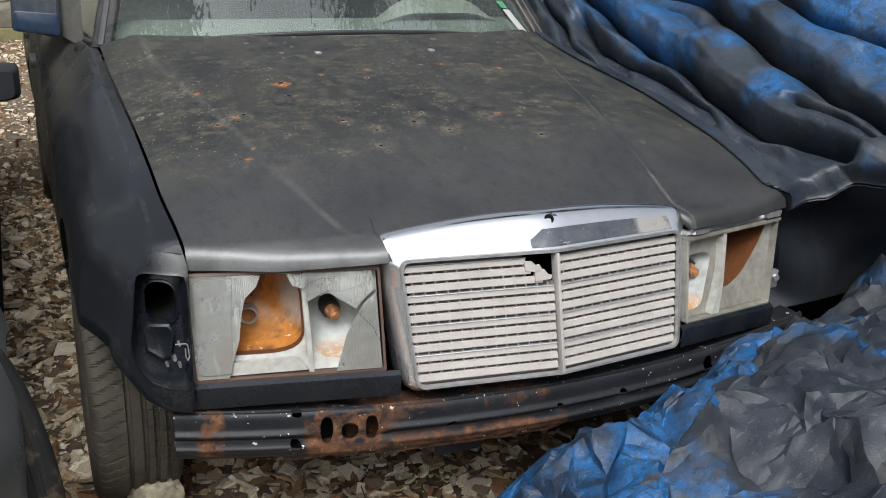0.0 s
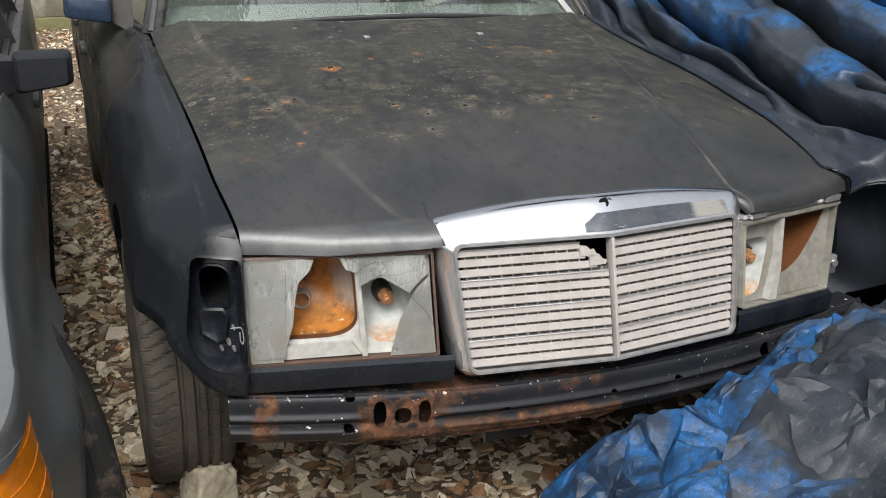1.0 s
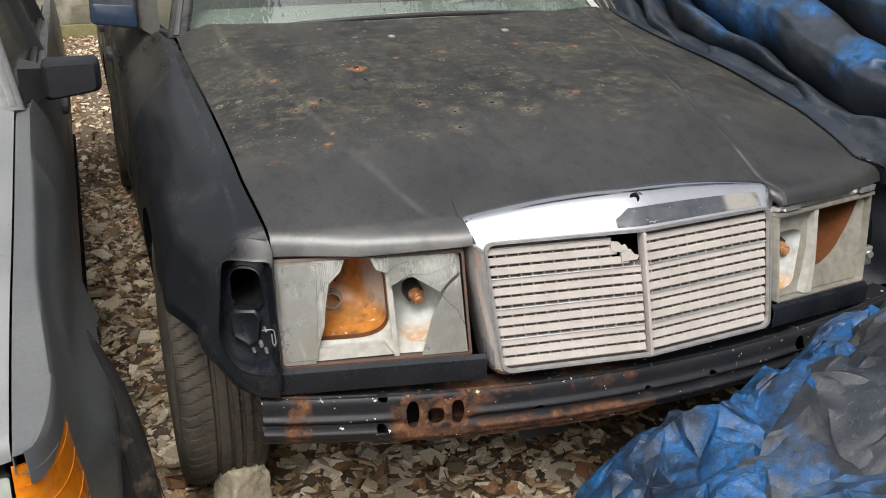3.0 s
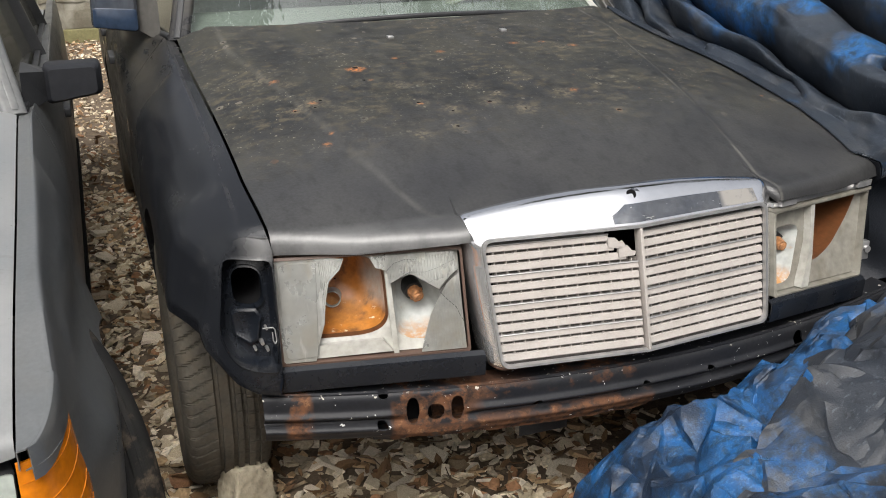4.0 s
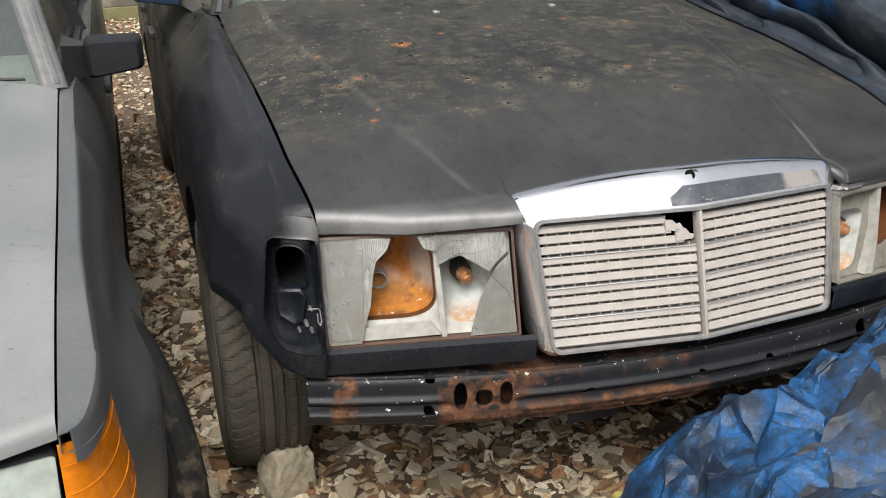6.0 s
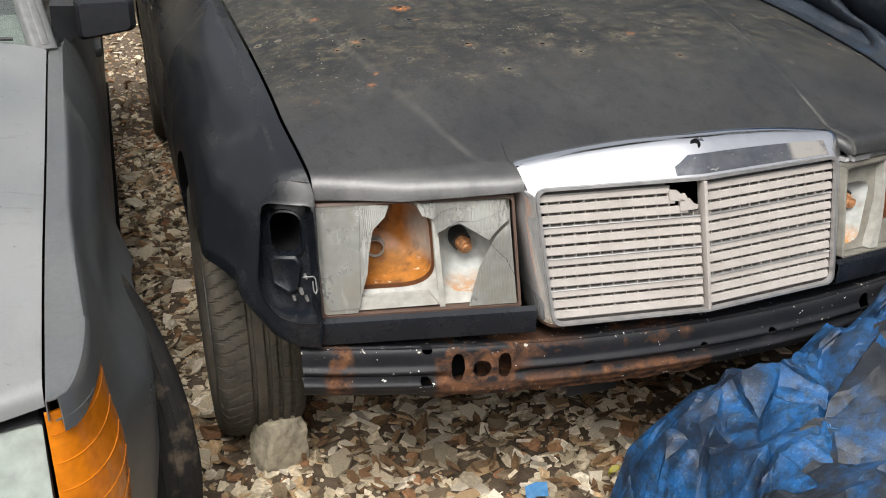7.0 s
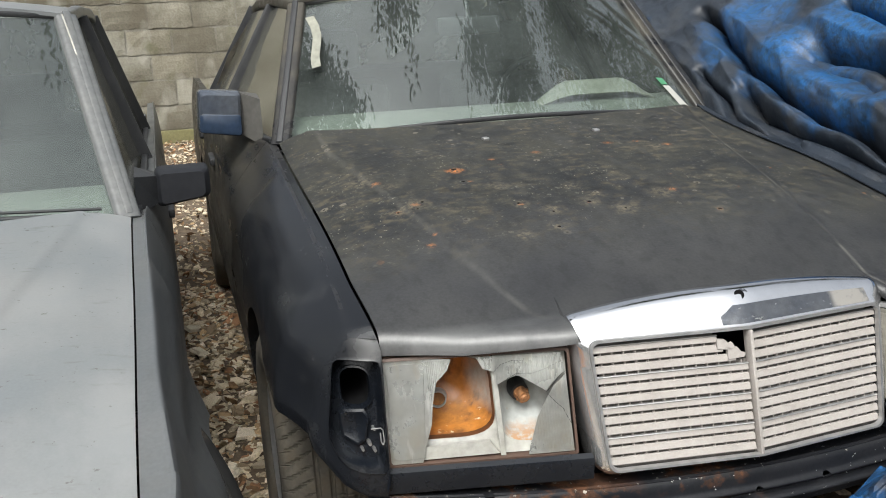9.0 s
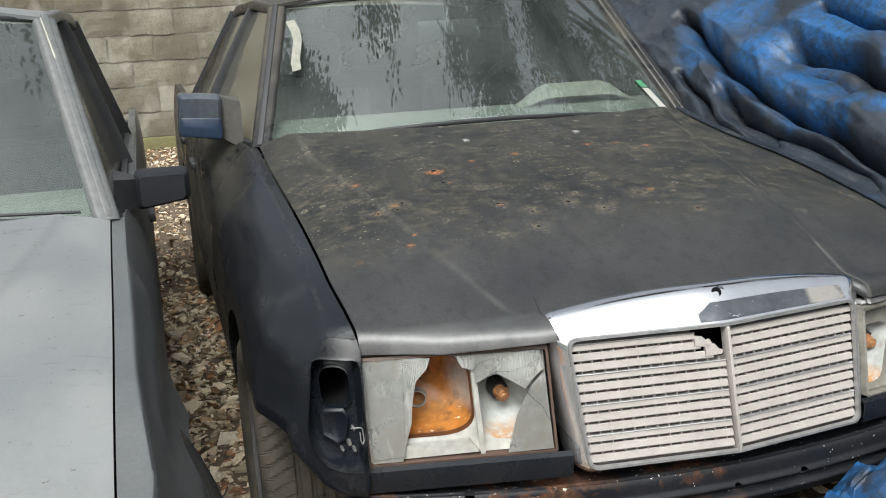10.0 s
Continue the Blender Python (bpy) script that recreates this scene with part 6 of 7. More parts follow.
# rolls that hang beside the windscreen pillar
fold(0.025, 0.040, (1.9, 0.23), (1.38, 0.11), (0.89, 0.0), (0.66, -0.035))
fold(-0.058, 0.013, (1.4, 0.06), (0.98, -0.03), (0.74, -0.045))
fold(0.018, 0.020, (1.15, 0.145), (0.90, 0.05), (0.68, -0.01), (0.55, -0.04))
fold(-0.058, 0.009, (1.23, 0.095), (0.86, 0.01), (0.66, -0.04))
fold(-0.072, 0.016, (0.98, 0.10), (0.72, 0.06), (0.62, 0.03), (0.56, -0.02))
fold(-0.046, 0.009, (0.654, 0.052), (0.478, 0.045), (0.319, 0.050), (0.228, 0.045), (0.162, 0.020))
# the long rolls that gather at the front corner
fold(0.022, 0.030, (1.49, 0.25), (1.29, 0.195), (1.0, 0.145), (0.70, 0.10), (0.49, 0.080), (0.34, 0.066), (0.22, 0.060), (0.055, 0.045), (-0.09, 0.050))
fold(-0.099, 0.015, (1.55, 0.34), (1.12, 0.195), (0.84, 0.165), (0.60, 0.13), (0.40, 0.105), (0.31, 0.092), (0.13, 0.080), (-0.02, 0.082), (-0.126, 0.096), (-0.237, 0.114))
fold(0.037, 0.063, (1.39, 0.34), (1.13, 0.285), (0.87, 0.24), (0.60, 0.19), (0.35, 0.16), (0.13, 0.142), (-0.04, 0.130), (-0.26, 0.125))
fold(-0.046, 0.010, (0.01, 0.186), (-0.091, 0.185), (-0.25, 0.171))
fold(0.011, 0.011, (0.038, 0.183), (0.004, 0.209), (-0.07, 0.205), (-0.166, 0.184), (-0.251, 0.162))
fold(-0.032, 0.034, (0.86, 0.29), (0.78, 0.285), (0.50, 0.25))
fold(-0.099, 0.018, (0.85, 0.33), (0.70, 0.345), (0.557, 0.334), (0.373, 0.31), (0.23, 0.289), (0.113, 0.263), (-0.03, 0.245), (-0.165, 0.222), (-0.258, 0.212))
fold(0.030, 0.057, (0.95, 0.42), (0.66, 0.395), (0.447, 0.374), (0.232, 0.332), (0.071, 0.302), (-0.12, 0.267), (-0.228, 0.243))
fold(-0.052, 0.012, (0.89, 0.51), (0.70, 0.49), (0.45, 0.45), (0.293, 0.43), (0.164, 0.412), (0.053, 0.403), (-0.067, 0.411))
fold(0.025, 0.069, (1.2, 0.62), (0.6, 0.55), (0.1, 0.50))
# where the corner piece lies over the fender
fold(-0.032, 0.009, (0.228, 0.039), (0.095, -0.021), (-0.026, -0.057), (-0.151, -0.083))
CONTACT = ((-0.175, -0.148, -0.033, 0.098, 0.216, 0.383, 0.536, 0.655, 0.827, 0.985, 1.308, 2.2), (-0.092, -0.081, -0.063, -0.048, -0.053, -0.049, -0.045, -0.055, -0.060, -0.060, 0.030, 0.29))
FRONT = ((-0.09, -0.038, 0.015, 0.08, 0.10, 0.14, 0.25, 0.5, 1.1), (-0.175, -0.21, -0.247, -0.271, -0.32, -0.40, -0.5, -0.6, -0.7))
NA, NB = 420, 300
uu, vv = np.meshgrid(np.linspace(0, 1, NA + 1), np.linspace(0, 1, NB + 1))
b1 = -0.09 + 0.95 * vv ** 1.15
a0 = np.interp(b1, *FRONT)
sa = a0 + (2.2 - a0) * uu ** 1.1
b0 = np.interp(sa, *CONTACT)
sb = b0 + (0.86 - b0) * vv ** 1.15
a0 = np.interp(sb, *FRONT)
sa = a0 + (2.2 - a0) * uu ** 1.1
wob = 0.010 * np.sin(sa * 9 + 1.3 * np.sin(sb * 14)) + 0.005 * np.sin(sa * 23 + sb * 11)
sh = folds_height(sa, sb + wob, FOLDS)
sh += crushed(sa * 0.6 - sb * 0.5, sb * 1.3, ((0.19, 0.040), (0.095, 0.030), (0.047, 0.013), (0.024, 0.004)), 6)
sh *= sstep(0.0, 0.07, sb - np.interp(sa, *CONTACT))
sh -= 0.045 * (1 - sstep(0.0, 0.05, sa - a0)) ** 2
rows = []
for k in range(NB + 1):
    rows.append([])
    for i in range(NA + 1):
        p = SHEET_O + SHEET_A * sa[k, i] + SHEET_B * sb[k, i]
        p = p + SHEET_N * (sh[k, i] + 0.0015 * noise.noise(p * 30) + 0.008 * noise.noise(p * 5))
        if p.x < 0.715 and 0.06 < p.y < 1.30:
            p.z = max(p.z, hood_z(min(p.x, 0.70), p.y) + 0.005)
        elif p.x < 0.85 and 0.06 < p.y < 1.30:
            p.z = max(p.z, Z_EDGE(p.y) + 0.012 - 0.35 * max(0, p.x - 0.76))
        rows[-1].append(p)
top_edge = [Vector(p) for p in rows[-1]]
front_edge = [Vector(r[0]) for r in rows]
part("upper_sheet", thick(grid(rows), 0.003), M["tarp"], tarp, crease=60)
# the far side falls to the ground
rows = []
for k in range(25):
    v = k / 24
    rows.append([])
    for p in top_edge[::4]:
        q = Vector((p.x + 0.03 * v + 0.10 * v * v, p.y, p.z + (-0.03 - p.z) * v))
        d = (0.05 * math.sin(p.y * 9 + 2 * noise.noise((p.y * 2, v, 0))) + 0.02 * noise.noise(q * 8)) * min(1, v * 4)
        rows[-1].append((q.x + d, q.y, q.z))
part("outer_fall", thick(grid(rows), 0.003), M["tarp_grey"], tarp, crease=34)
# a sheet added to close the cavity, its shade put into a near-black colour
rows = []
for i in range(61):
    x = 0.70 + 1.1 * i / 60
    rows.append([])
    for k in range(31):
        b = k / 30
        p = Vector((x + 0.02, 0.78 - 0.10 * b - 0.20 * (x - 0.7), 0.80 + 0.6 * (x - 0.7) - (0.78 + 0.6 * (x - 0.7)) * b))
        d = 0.05 * noise.noise((p.x * 5, p.z * 2, 5)) + 0.02 * noise.noise((p.x * 11, p.z * 6, 9))
        rows[-1].append((p.x, p.y + d, p.z))
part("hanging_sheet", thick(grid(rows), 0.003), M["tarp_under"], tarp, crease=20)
# the lip of the sheet turns under and sags to the heap
lip_top = [p for p in front_edge if p.x < 1.15][::3]
rows = []
for i, p in enumerate(lip_top):
    f = i / (len(lip_top) - 1)
    low = Vector((0.715 + 0.46 * f, 0.12 - 0.02 * math.sin(3 * f), 0.44 + 0.06 * f))
    rows.append([])
    for k in range(25):
        v = k / 24
        q = p.lerp(low, v) + Vector((0.0, 0.05 * math.sin(math.pi * v) ** 0.8, 0.04 * math.sin(math.pi * v) * f))
        q += Vector((0, 1, 0.3)) * (0.030 * math.sin(11 * f - 5 * v) + 0.02 * noise.noise(q * 6)) * math.sin(math.pi * v)
        rows[-1].append(q + Vector((0, 0.004, -0.004)))
part("turned_lip", thick(grid(rows), 0.003), M["tarp_lip"], tarp, "sagging underside of the sheet, shade painted into its dark colour")

HEAP_TOP = ((-0.27, -0.20, -0.15, -0.044, 0.059, 0.181, 0.284, 0.427, 0.739, 1.13, 1.6), (0.0, 0.18, 0.28, 0.355, 0.375, 0.415, 0.45, 0.495, 0.51, 0.57, 0.63))
FOLDS = []
fold(0.070, 0.055, (0.297, -0.292), (0.395, -0.27), (0.539, -0.208), (0.732, -0.109), (0.947, -0.011), (1.4, 0.16))
fold(-0.045, 0.018, (0.36, -0.215), (0.617, -0.115), (0.84, 0.053))
fold(0.055, 0.024, (0.256, -0.327), (0.231, -0.311), (0.131, -0.345), (0.019, -0.402), (-0.10, -0.50))
fold(-0.085, 0.026, (0.268, -0.335), (0.213, -0.418), (0.185, -0.488), (0.169, -0.62))
fold(0.060, 0.055, (0.22, -0.440), (0.303, -0.435), (0.372, -0.441), (0.535, -0.399), (0.9, -0.30))
fold(-0.060, 0.026, (0.184, -0.485), (0.243, -0.541), (0.330, -0.594), (0.6, -0.62))
fold(0.040, 0.018, (-0.063, -0.081), (-0.037, -0.191), (0.021, -0.218), (0.08, -0.222))
fold(0.035, 0.020, (0.08, -0.222), (0.204, -0.155), (0.249, -0.148))
fold(0.030, 0.018, (-0.16, -0.26), (-0.103, -0.226), (-0.037, -0.191), (0.04, -0.146), (0.09, -0.10))
fold(0.032, 0.018, (0.091, -0.105), (0.03, -0.224), (-0.053, -0.299), (-0.064, -0.355))
fold(-0.045, 0.022, (0.003, -0.339), (0.077, -0.301), (0.153, -0.282), (0.22, -0.22))
fold(-0.035, 0.016, (0.07, -0.16), (0.11, -0.19), (0.17, -0.16))
fold(0.030, 0.016, (0.32, -0.05), (0.28, -0.12), (0.18, -0.20))


def heap_z(x, y):
    """Height of the heap, and how far the grey layer lies over the blue."""
    left = -0.235 - 0.06 * (y + 0.1) + 0.025 * math.sin(y * 17 + 1)
    up = step(left - 0.03, left + 0.09, x)
    over = step(-0.012, 0.012, 0.61 * x - y - 0.41 + 0.012 * math.sin(x * 19) + 0.008 * math.sin(y * 37))
    px, py = np.array([x]), np.array([y])
    z = float(np.interp(x, *HEAP_TOP)) - 0.12 * (y + 0.09) + float(folds_height(px, py, FOLDS)[0]) + 0.014 * over
    return up * z - 0.02, over, up


def crumpled_sheet(cell, seed, rough, keep, tuck):
    """A sheet crushed into flat facets, large and small, between sharp creases; keep tells which facets belong to it, tuck how far its edge is pushed under."""
    rng = random.Random(seed)
    bm = bmesh.new()
    nx, ny = int(1.81 / cell), int(1.1 / cell)
    vs = []
    for i in range(nx + 1):
        vs.append([])
        for k in range(ny + 1):
            x = -0.31 + 1.81 * i / nx
            y0 = -0.118 + 0.115 * (max(0.0, x) / 0.74) ** 2 if x < 0.74 else -0.003 + 0.30 * (x - 0.74)
            jx = rng.uniform(-0.40, 0.40) * cell if 0 < i < nx else 0.0
            jy = rng.uniform(-0.40, 0.40) * cell if k > 0 else rng.uniform(-0.2, 0.2) * cell
            x, y = x + jx, y0 - 1.1 * k / ny + jy
            z, over, up = heap_z(x, y)
            z += rng.uniform(-rough, rough) * max(up, 0.4) - (0.03 if k == 0 else 0.0) - tuck(0.61 * x - y - 0.41) * up
            vs[-1].append(bm.verts.new((x, y, z)))
    for i in range(nx):
        for k in range(ny):
            a, b, c, d = vs[i][k], vs[i + 1][k], vs[i + 1][k + 1], vs[i][k + 1]
            m = (a.co + c.co) / 2
            if not keep(0.61 * m.x - m.y - 0.41):
                continue
            for f in ((a, b, c), (a, c, d)) if rng.random() < 0.5 else ((a, b, d), (b, c, d)):
                bm.faces.new(f)
    for amp in (cell * 0.13, cell * 0.05, cell * 0.018):
        old = set(bm.verts)
        bmesh.ops.subdivide_edges(bm, edges=list(bm.edges), cuts=1, use_grid_fill=True)
        for v in bm.verts:
            if v not in old and not v.is_boundary:
                v.co += Vector((rng.gauss(0, amp * 0.6), rng.gauss(0, amp * 0.6), rng.gauss(0, amp)))
    bmesh.ops.smooth_vert(bm, verts=[v for v in bm.verts if not v.is_boundary], factor=0.14, use_axis_x=True, use_axis_y=True, use_axis_z=True)
    bmesh.ops.delete(bm, geom=[v for v in bm.verts if not v.link_faces], context='VERTS')
    return bm


part("crumpled_end", thick(crumpled_sheet(0.052, 4, 0.032, lambda q: q < 0.12, lambda q: 0.10 * step(0.015, 0.09, q)), 0.002), M["tarp_blue"], tarp, crease=26)
part("front_fold", thick(crumpled_sheet(0.072, 9, 0.036, lambda q: q > -0.06, lambda q: 0.06 * step(0.01, -0.06, q)), 0.002), M["tarp_grey"], tarp, crease=26)

# ---- stone by the wheel ----
def lump(name, centre, size, seed, material, label, category):
    """A broken block: flat faces, chipped corners, pitted skin."""
    bm = bmesh.new()
    bmesh.ops.create_cube(bm, size=2)
    bmesh.ops.subdivide_edges(bm, edges=list(bm.edges), cuts=23, use_grid_fill=True)
    off = Vector((seed * 9, 3, 1))
    for v in bm.verts:
        p = v.co.copy()
        k = p.length
        p *= 1 - 0.16 * step(1.30, 1.75, k) * (1 + noise.noise(p * 2 + off))
        p.x *= 1 - 0.14 * p.z
        p += p.normalized() * (0.10 * noise.noise(p * 1.2 + off) + 0.05 * noise.noise(p * 4 + off) - 0.07 * max(0, noise.noise(p * 9 + off)) ** 1.5 - 0.09 * max(0, noise.noise(p * 17 + off) - 0.1))
        v.co = Vector((p.x * size[0], p.y * size[1], p.z * size[2]))
    bmesh.ops.rotate(bm, verts=bm.verts, matrix=Euler((0.06, 0.08, seed)).to_matrix())
    bmesh.ops.translate(bm, verts=bm.verts, vec=centre)
    return tagged(part(name, bm, material), label=label, category=category)


lump("concrete_lump", (-0.735, 0.435, 0.035), (0.052, 0.045, 0.062), 0.35, M["stone"], "pale broken concrete lump lying by the tyre", "stone")

# ---- tree over the yard, seen in the glass ----
tree = thing("tree", "leafy tree with hanging branches standing beside the yard", "tree")
rng = random.Random(5)
bm = bmesh.new()
base = Vector((5.8, 2.6, -0.05))
tube(bm, base, base + Vector((-0.3, 0.1, 3.2)), 0.20, 0.14, 12)
for k, (ex, ey, ez) in enumerate(((3.6, 1.4, 4.7), (2.4, 2.2, 4.9), (1.2, 1.6, 4.8), (-0.9, 2.1, 4.8), (-2.8, 1.9, 4.9), (4.6, 2.9, 5.0))):
    a0 = base + Vector((-0.3, 0.1, 2.7 + 0.08 * k))
    m0 = a0.lerp(Vector((ex, ey, ez)), 0.5) + Vector((0, 0.3, 0.6))
    tube(bm, a0, m0, 0.06, 0.035, 8)
    tube(bm, m0, (ex, ey, ez), 0.035, 0.010, 8)
part("trunk", bm, M["bark"], tree)
verts, faces = [], []
clumps = []
for k in range(26):
    f = rng.random()
    clumps.append((Vector((rng.uniform(-1.95, -1.42 + 0.50 * f), 1.72 - 0.62 * f + rng.gauss(0, 0.05), rng.uniform(4.3, 4.7))), 26, 0.28))
clumps += [(Vector((rng.uniform(-0.35, 0.1), rng.uniform(1.45, 1.9), rng.uniform(4.3, 4.8))), 10, 0.45) for k in range(5)]
clumps += [(Vector((rng.uniform(0.75, 1.75), rng.uniform(1.1, 2.0), rng.uniform(4.2, 4.8))), 18, 0.65) for k in range(22)]
clumps += [(Vector((rng.uniform(2.3, 4.0), rng.uniform(1.5, 2.9), rng.uniform(4.1, 5.0))), 30, 0.6) for k in range(32)]
clumps += [(Vector((rng.uniform(4.0, 4.9), rng.uniform(1.8, 3.0), rng.uniform(4.1, 4.9))), 16, 0.5) for k in range(8)]
clumps += [(Vector((rng.gauss(-3.0, 0.30), rng.uniform(0.4, 1.8), rng.uniform(4.1, 4.9))), 24, 0.4) for k in range(12)]
for middle, count, longest in clumps:
    for k in range(count):
        p = middle + Vector((rng.gauss(0, 0.09), rng.gauss(0, 0.10), rng.gauss(0, 0.12)))
        way = Vector((rng.gauss(0, 0.22), -1, rng.gauss(-0.25, 0.15))).normalized()
        length = rng.uniform(0.12, longest)
        for q in range(int(length * 30)):
            c = p + way * (q / 30) + Vector((rng.gauss(0, 0.035), rng.gauss(0, 0.012), rng.gauss(0, 0.02)))
            d = (way * 0.9 + Vector((rng.gauss(0, 0.4), rng.gauss(0, 0.4), rng.gauss(0, 0.3)))).normalized() * rng.uniform(0.035, 0.075)
            w = d.cross(Vector((rng.gauss(0, 0.3), rng.gauss(0, 0.3), 1))).normalized() * rng.uniform(0.010, 0.022)
            n = len(verts)
            verts += [c - d / 2, c + w, c + d / 2, c - w]
            faces.append((n, n + 1, n + 2, n + 3))
me = bpy.data.meshes.new("crown")
me.from_pydata([tuple(v) for v in verts], [], faces)
me.materials.append(M["leaf"])
crown = new("crown", me)
crown.parent = tree

# ---- blocks of the wall, each a piece ----
def block_mesh(w, rng):
    """One block: a rough, slightly uneven face with worn edges."""
    bm = bmesh.new()
    h = BH - 0.016
    rows = []
    for k in range(5):
        rows.append([])
        for i in range(7):
            u, v = i / 6, k / 4
            edge = i in (0, 6) or k in (0, 4)
            rows[-1].append((u * w + (rng.uniform(-0.006, 0.006) if edge else 0), rng.uniform(-0.003, 0.003) + (0.006 if edge else 0), v * h + (rng.uniform(-0.007, 0.007) if edge else 0)))
    bm = grid(rows)
    rim = [e for e in bm.edges if e.is_boundary]
    ex = bmesh.ops.extrude_edge_only(bm, edges=rim)
    for v in ex["geom"]:
        if isinstance(v, bmesh.types.BMVert):
            v.co.y = 0.06
    bmesh.ops.recalc_face_normals(bm, faces=bm.faces)
    me = bpy.data.meshes.new("block")
    bm.to_mesh(me)
    bm.free()
    me.materials.append(M["block"])
    return me


rng = random.Random(3)
block_kinds = [block_mesh(BL - 0.016, rng) for k in range(6)]
for r in range(9):
    off = (r % 2) * 0.5 * BL + 0.12
    for k in range(-11, 3):
        ob = new("block", block_kinds[rng.randrange(6)])
        ob.parent = wall
        ob.location = (k * BL + off, WY - 0.008 + rng.uniform(-0.005, 0.005), BZ + r * BH + 0.002)

# ---- slate shards on the ground ----
def shard_mesh(rng, flat):
    n = rng.randint(4, 6)
    pts = []
    a0 = rng.random() * 6.28
    st = rng.uniform(0.5, 0.95)
    for k in range(n):
        a = a0 + 2 * math.pi * (k + rng.uniform(-0.3, 0.3)) / n
        r = rng.uniform(0.65, 1.0)
        pts.append((math.cos(a) * r, math.sin(a) * r * st))
    bm = bmesh.new()
    lo = [bm.verts.new((x, y, -flat)) for x, y in pts]
    hi = [bm.verts.new((x * 0.93 + rng.uniform(-0.03, 0.03), y * 0.93, flat + rng.uniform(-0.3, 0.3) * flat)) for x, y in pts]
    bm.faces.new(lo[::-1])
    bm.faces.new(hi)
    for i in range(n):
        j = (i + 1) % n
        bm.faces.new((lo[i], lo[j], hi[j], hi[i]))
    return bm


rng = random.Random(11)
ground = bpy.data.objects["ground"]
pool = []
for k in range(24):
    bm = shard_mesh(rng, 0.13)
    me = bpy.data.meshes.new("shard")
    bmesh.ops.recalc_face_normals(bm, faces=bm.faces)
    bm.to_mesh(me)
    bm.free()
    me.materials.append(M["shard"])
    pool.append(me)


def place(rng, x, y, s, tilt):
    z = ground_z(x, y)
    return Matrix.LocRotScale((x, y, z + s * rng.uniform(0.05, 0.35)), Euler((rng.gauss(0, tilt), rng.gauss(0, tilt), rng.uniform(0, 6.28))), (s, s, s * rng.uniform(0.6, 1.1)))


for k in range(300):
    if k < 170:
        x, y = rng.uniform(-0.62, 0.15), rng.uniform(-0.05, 0.75)
    else:
        x, y = rng.uniform(-1.12, -0.80), rng.uniform(0.3, 3.0)
    s = 0.020 + 0.042 * rng.random() ** 1.6
    ob = new("shard", pool[rng.randrange(len(pool))])
    ob.parent = ground
    ob.matrix_local = place(rng, x, y, s, 0.28)

verts, faces = [], []
for k in range(15000):
    u = rng.random()
    if u < 0.30:
        x, y = rng.uniform(-0.75, 0.35), rng.uniform(-0.4, 1.0)
    else:
        x, y = rng.uniform(-1.2, -0.7), rng.uniform(-0.4, 8.0) if u < 0.65 else rng.uniform(0.1, 3.5)
    if k >= 8200:
        x, y = rng.uniform(-3.2, 2.6), rng.uniform(-2.6, 1.0) if k < 14000 else rng.uniform(1.0, 8.0)
    s = 0.007 + 0.030 * rng.random() ** 2
    m = place(rng, x, y, s, 0.35)
    me = pool[rng.randrange(len(pool))]
    n = len(verts)
    verts += [tuple(m @ v.co) for v in me.vertices]
    faces += [tuple(n + i for i in p.vertices) for p in me.polygons]
me = bpy.data.meshes.new("shard_litter")
me.from_pydata(verts, [], faces)
me.materials.append(M["shard_rest"])
tagged(new("shard_litter", me), label="small broken slate and tile chips strewn over the soil", category="gravel", kind="stuff")

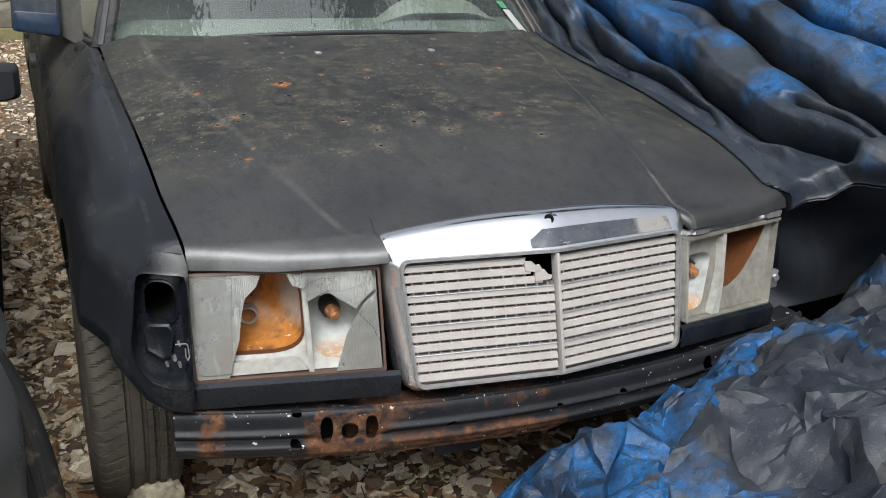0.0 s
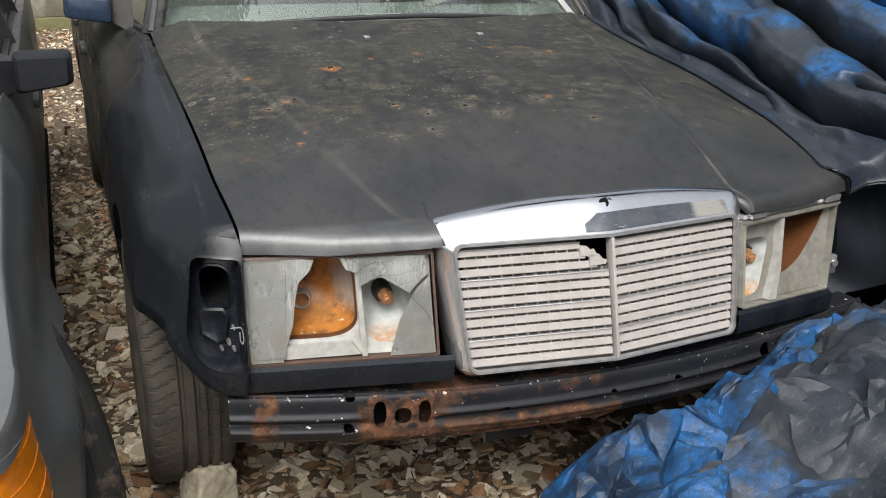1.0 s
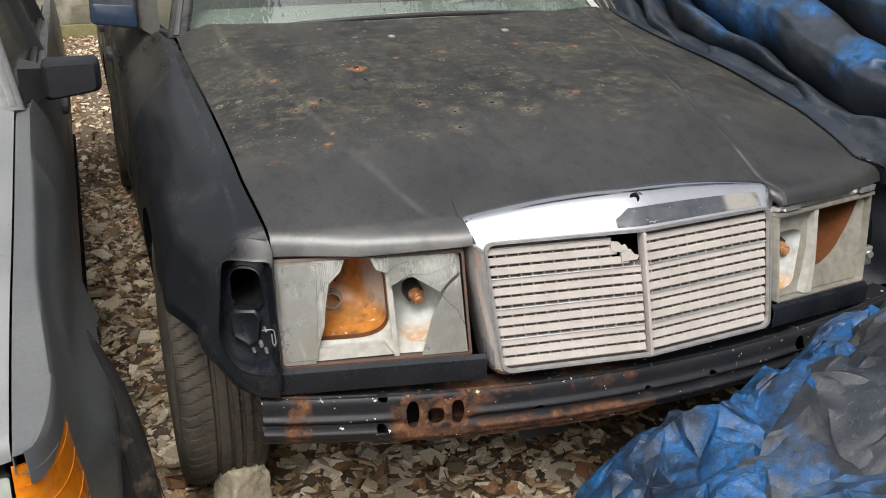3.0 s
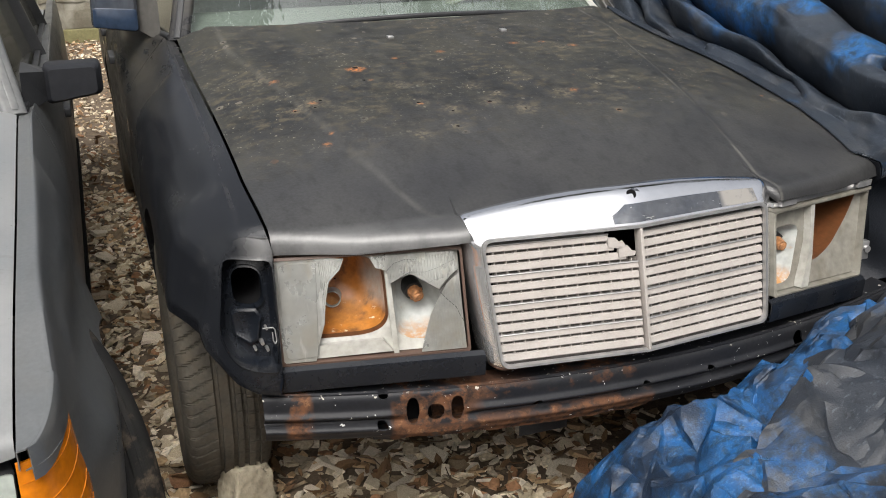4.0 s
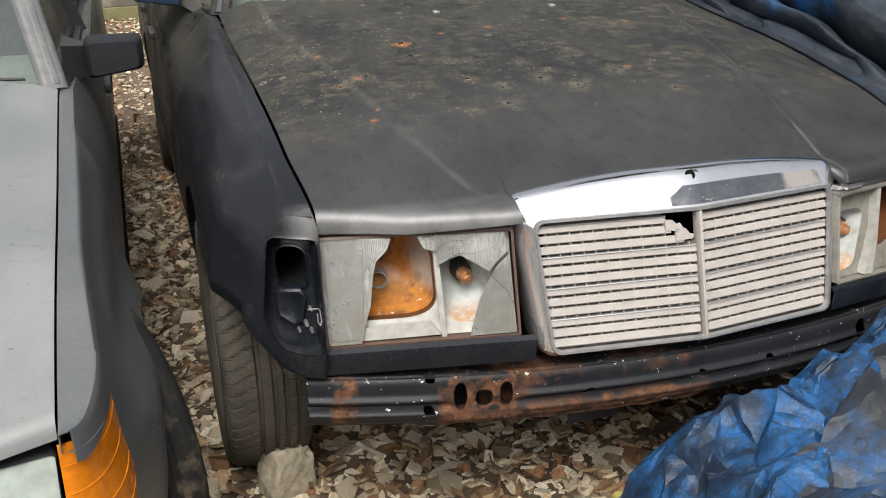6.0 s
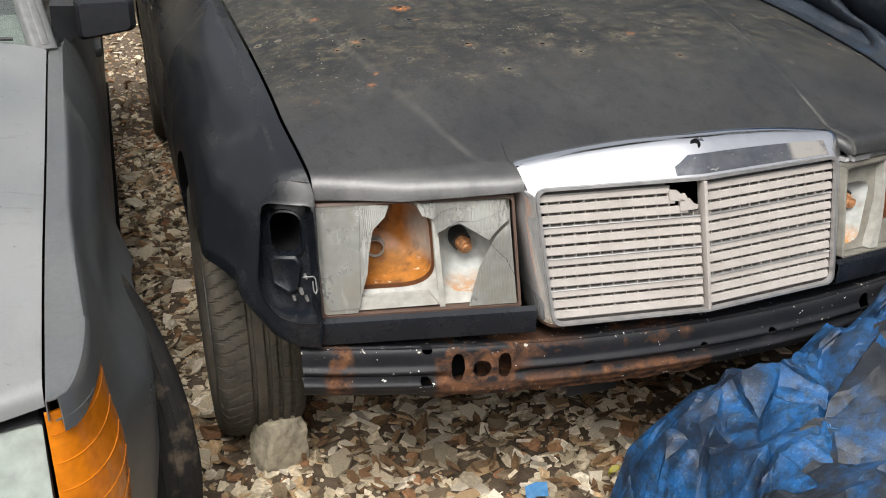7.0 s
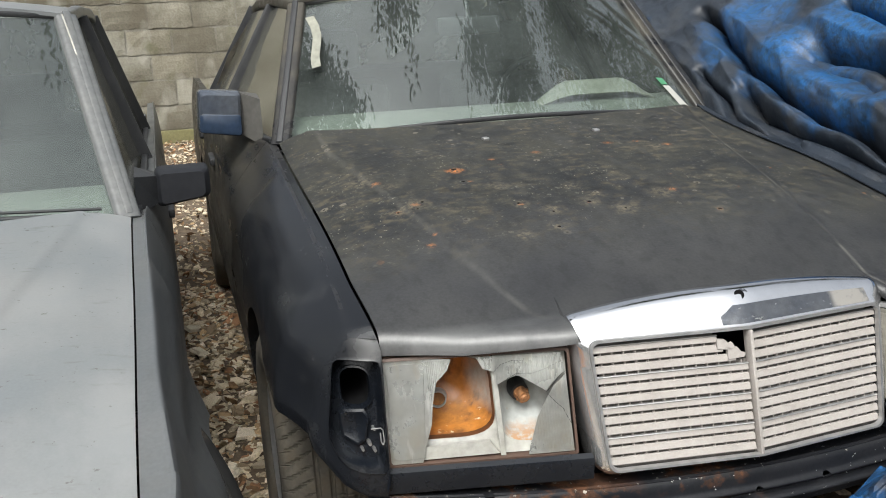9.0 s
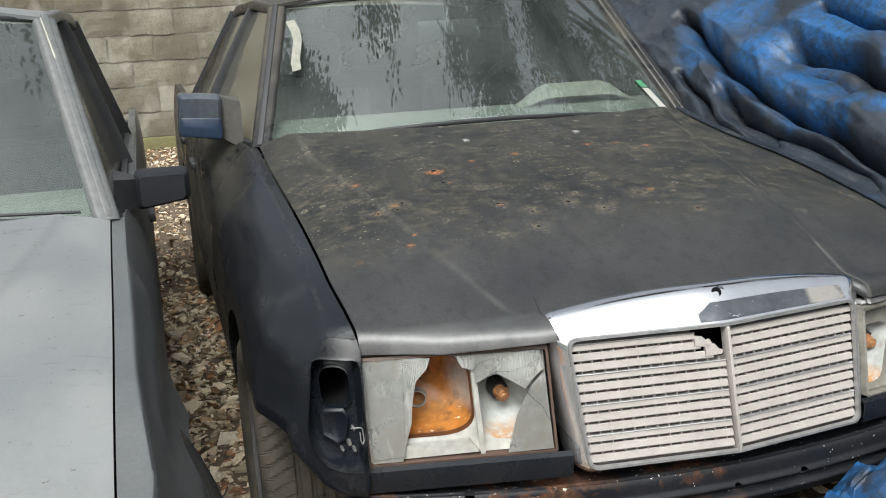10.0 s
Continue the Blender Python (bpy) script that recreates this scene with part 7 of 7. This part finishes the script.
verts, faces = [], []
for k in range(1100):
    if rng.random() < 0.45:
        x, y = rng.uniform(-0.7, 0.3), rng.uniform(-0.2, 0.9)
    else:
        x, y = rng.uniform(-1.3, -0.7), rng.uniform(0.2, 8.0)
    s = rng.uniform(0.012, 0.035)
    m = Matrix.LocRotScale((x, y, ground_z(x, y) + rng.uniform(0.008, 0.03)), Euler((rng.gauss(0, 0.5), rng.gauss(0, 0.5), rng.uniform(0, 6.28))), (s, s * 0.45, s))
    n = len(verts)
    verts += [tuple(m @ Vector(p)) for p in ((-1, 0, 0), (-0.3, 0.8, 0.12), (0.6, 0.6, 0.0), (1, 0, 0.25), (0.5, -0.7, 0.1), (-0.4, -0.8, 0.0), (0, 0, -0.15))]
    faces += [(n + a, n + (a + 1) % 6, n + 6) for a in range(6)]
me = bpy.data.meshes.new("leaf_litter")
me.from_pydata(verts, [], faces)
me.materials.append(M["leaf_litter"])
tagged(new("leaf_litter", me), label="curled brown dead leaves lying between the chips", category="leaves", kind="stuff")

# ---- a yellow leaf by the tarpaulin ----
bm = bmesh.new()
rows = [[(-0.072 + 0.030 * u, 0.10 + 0.012 * v * math.sin(math.pi * u), 0.006 + 0.010 * abs(v) + 0.012 * u) for v in (-1, -0.5, 0, 0.5, 1)] for u in (0.02, 0.25, 0.5, 0.75, 0.98)]
M["yellow_leaf"] = mat("yellowing_leaf", (0.36, 0.31, 0.04), 0.5, var=(0.18, 0.20, 0.03), scale=60)
tagged(part("fallen_leaf", thick(grid(rows), 0.0008), M["yellow_leaf"]), label="small yellow-green fallen leaf on the stones", category="leaf")

# ---- twigs and a scrap of plastic on the ground ----
rng = random.Random(21)
for k in range(26):
    x, y = (rng.uniform(-0.6, 0.1), rng.uniform(-0.1, 0.6)) if k < 16 else (rng.uniform(-1.05, -0.85), rng.uniform(0.5, 3.0))
    a, n = rng.uniform(0, 6.28), rng.uniform(0.04, 0.11)
    bm = bmesh.new()
    p = Vector((x, y, ground_z(x, y) + 0.022))
    for q in range(3):
        nxt = p + Vector((math.cos(a) * n * 0.5, math.sin(a) * n * 0.5, rng.uniform(-0.006, 0.008)))
        tube(bm, p, nxt, 0.0032 - 0.0007 * q, 0.0027 - 0.0007 * q, 6)
        p, a = nxt, a + rng.gauss(0, 0.3)
    tagged(part("twig", bm, M["twig"]), label="thin dry brown twig lying on the slate chips", category="twig", group="twigs on the ground")
bm = bmesh.new()
rows = [[(-0.275 + 0.05 * u, 0.075 + 0.012 * v, 0.012 + 0.028 * v - 0.012 * abs(u - 0.5)) for u in (0, 0.25, 0.5, 0.75, 1)] for v in (0, 0.5, 1)]
tagged(part("plastic_scrap", thick(grid(rows), 0.002), M["blue_plastic"]), label="bright blue bent plastic scrap lying on the ground", category="litter")
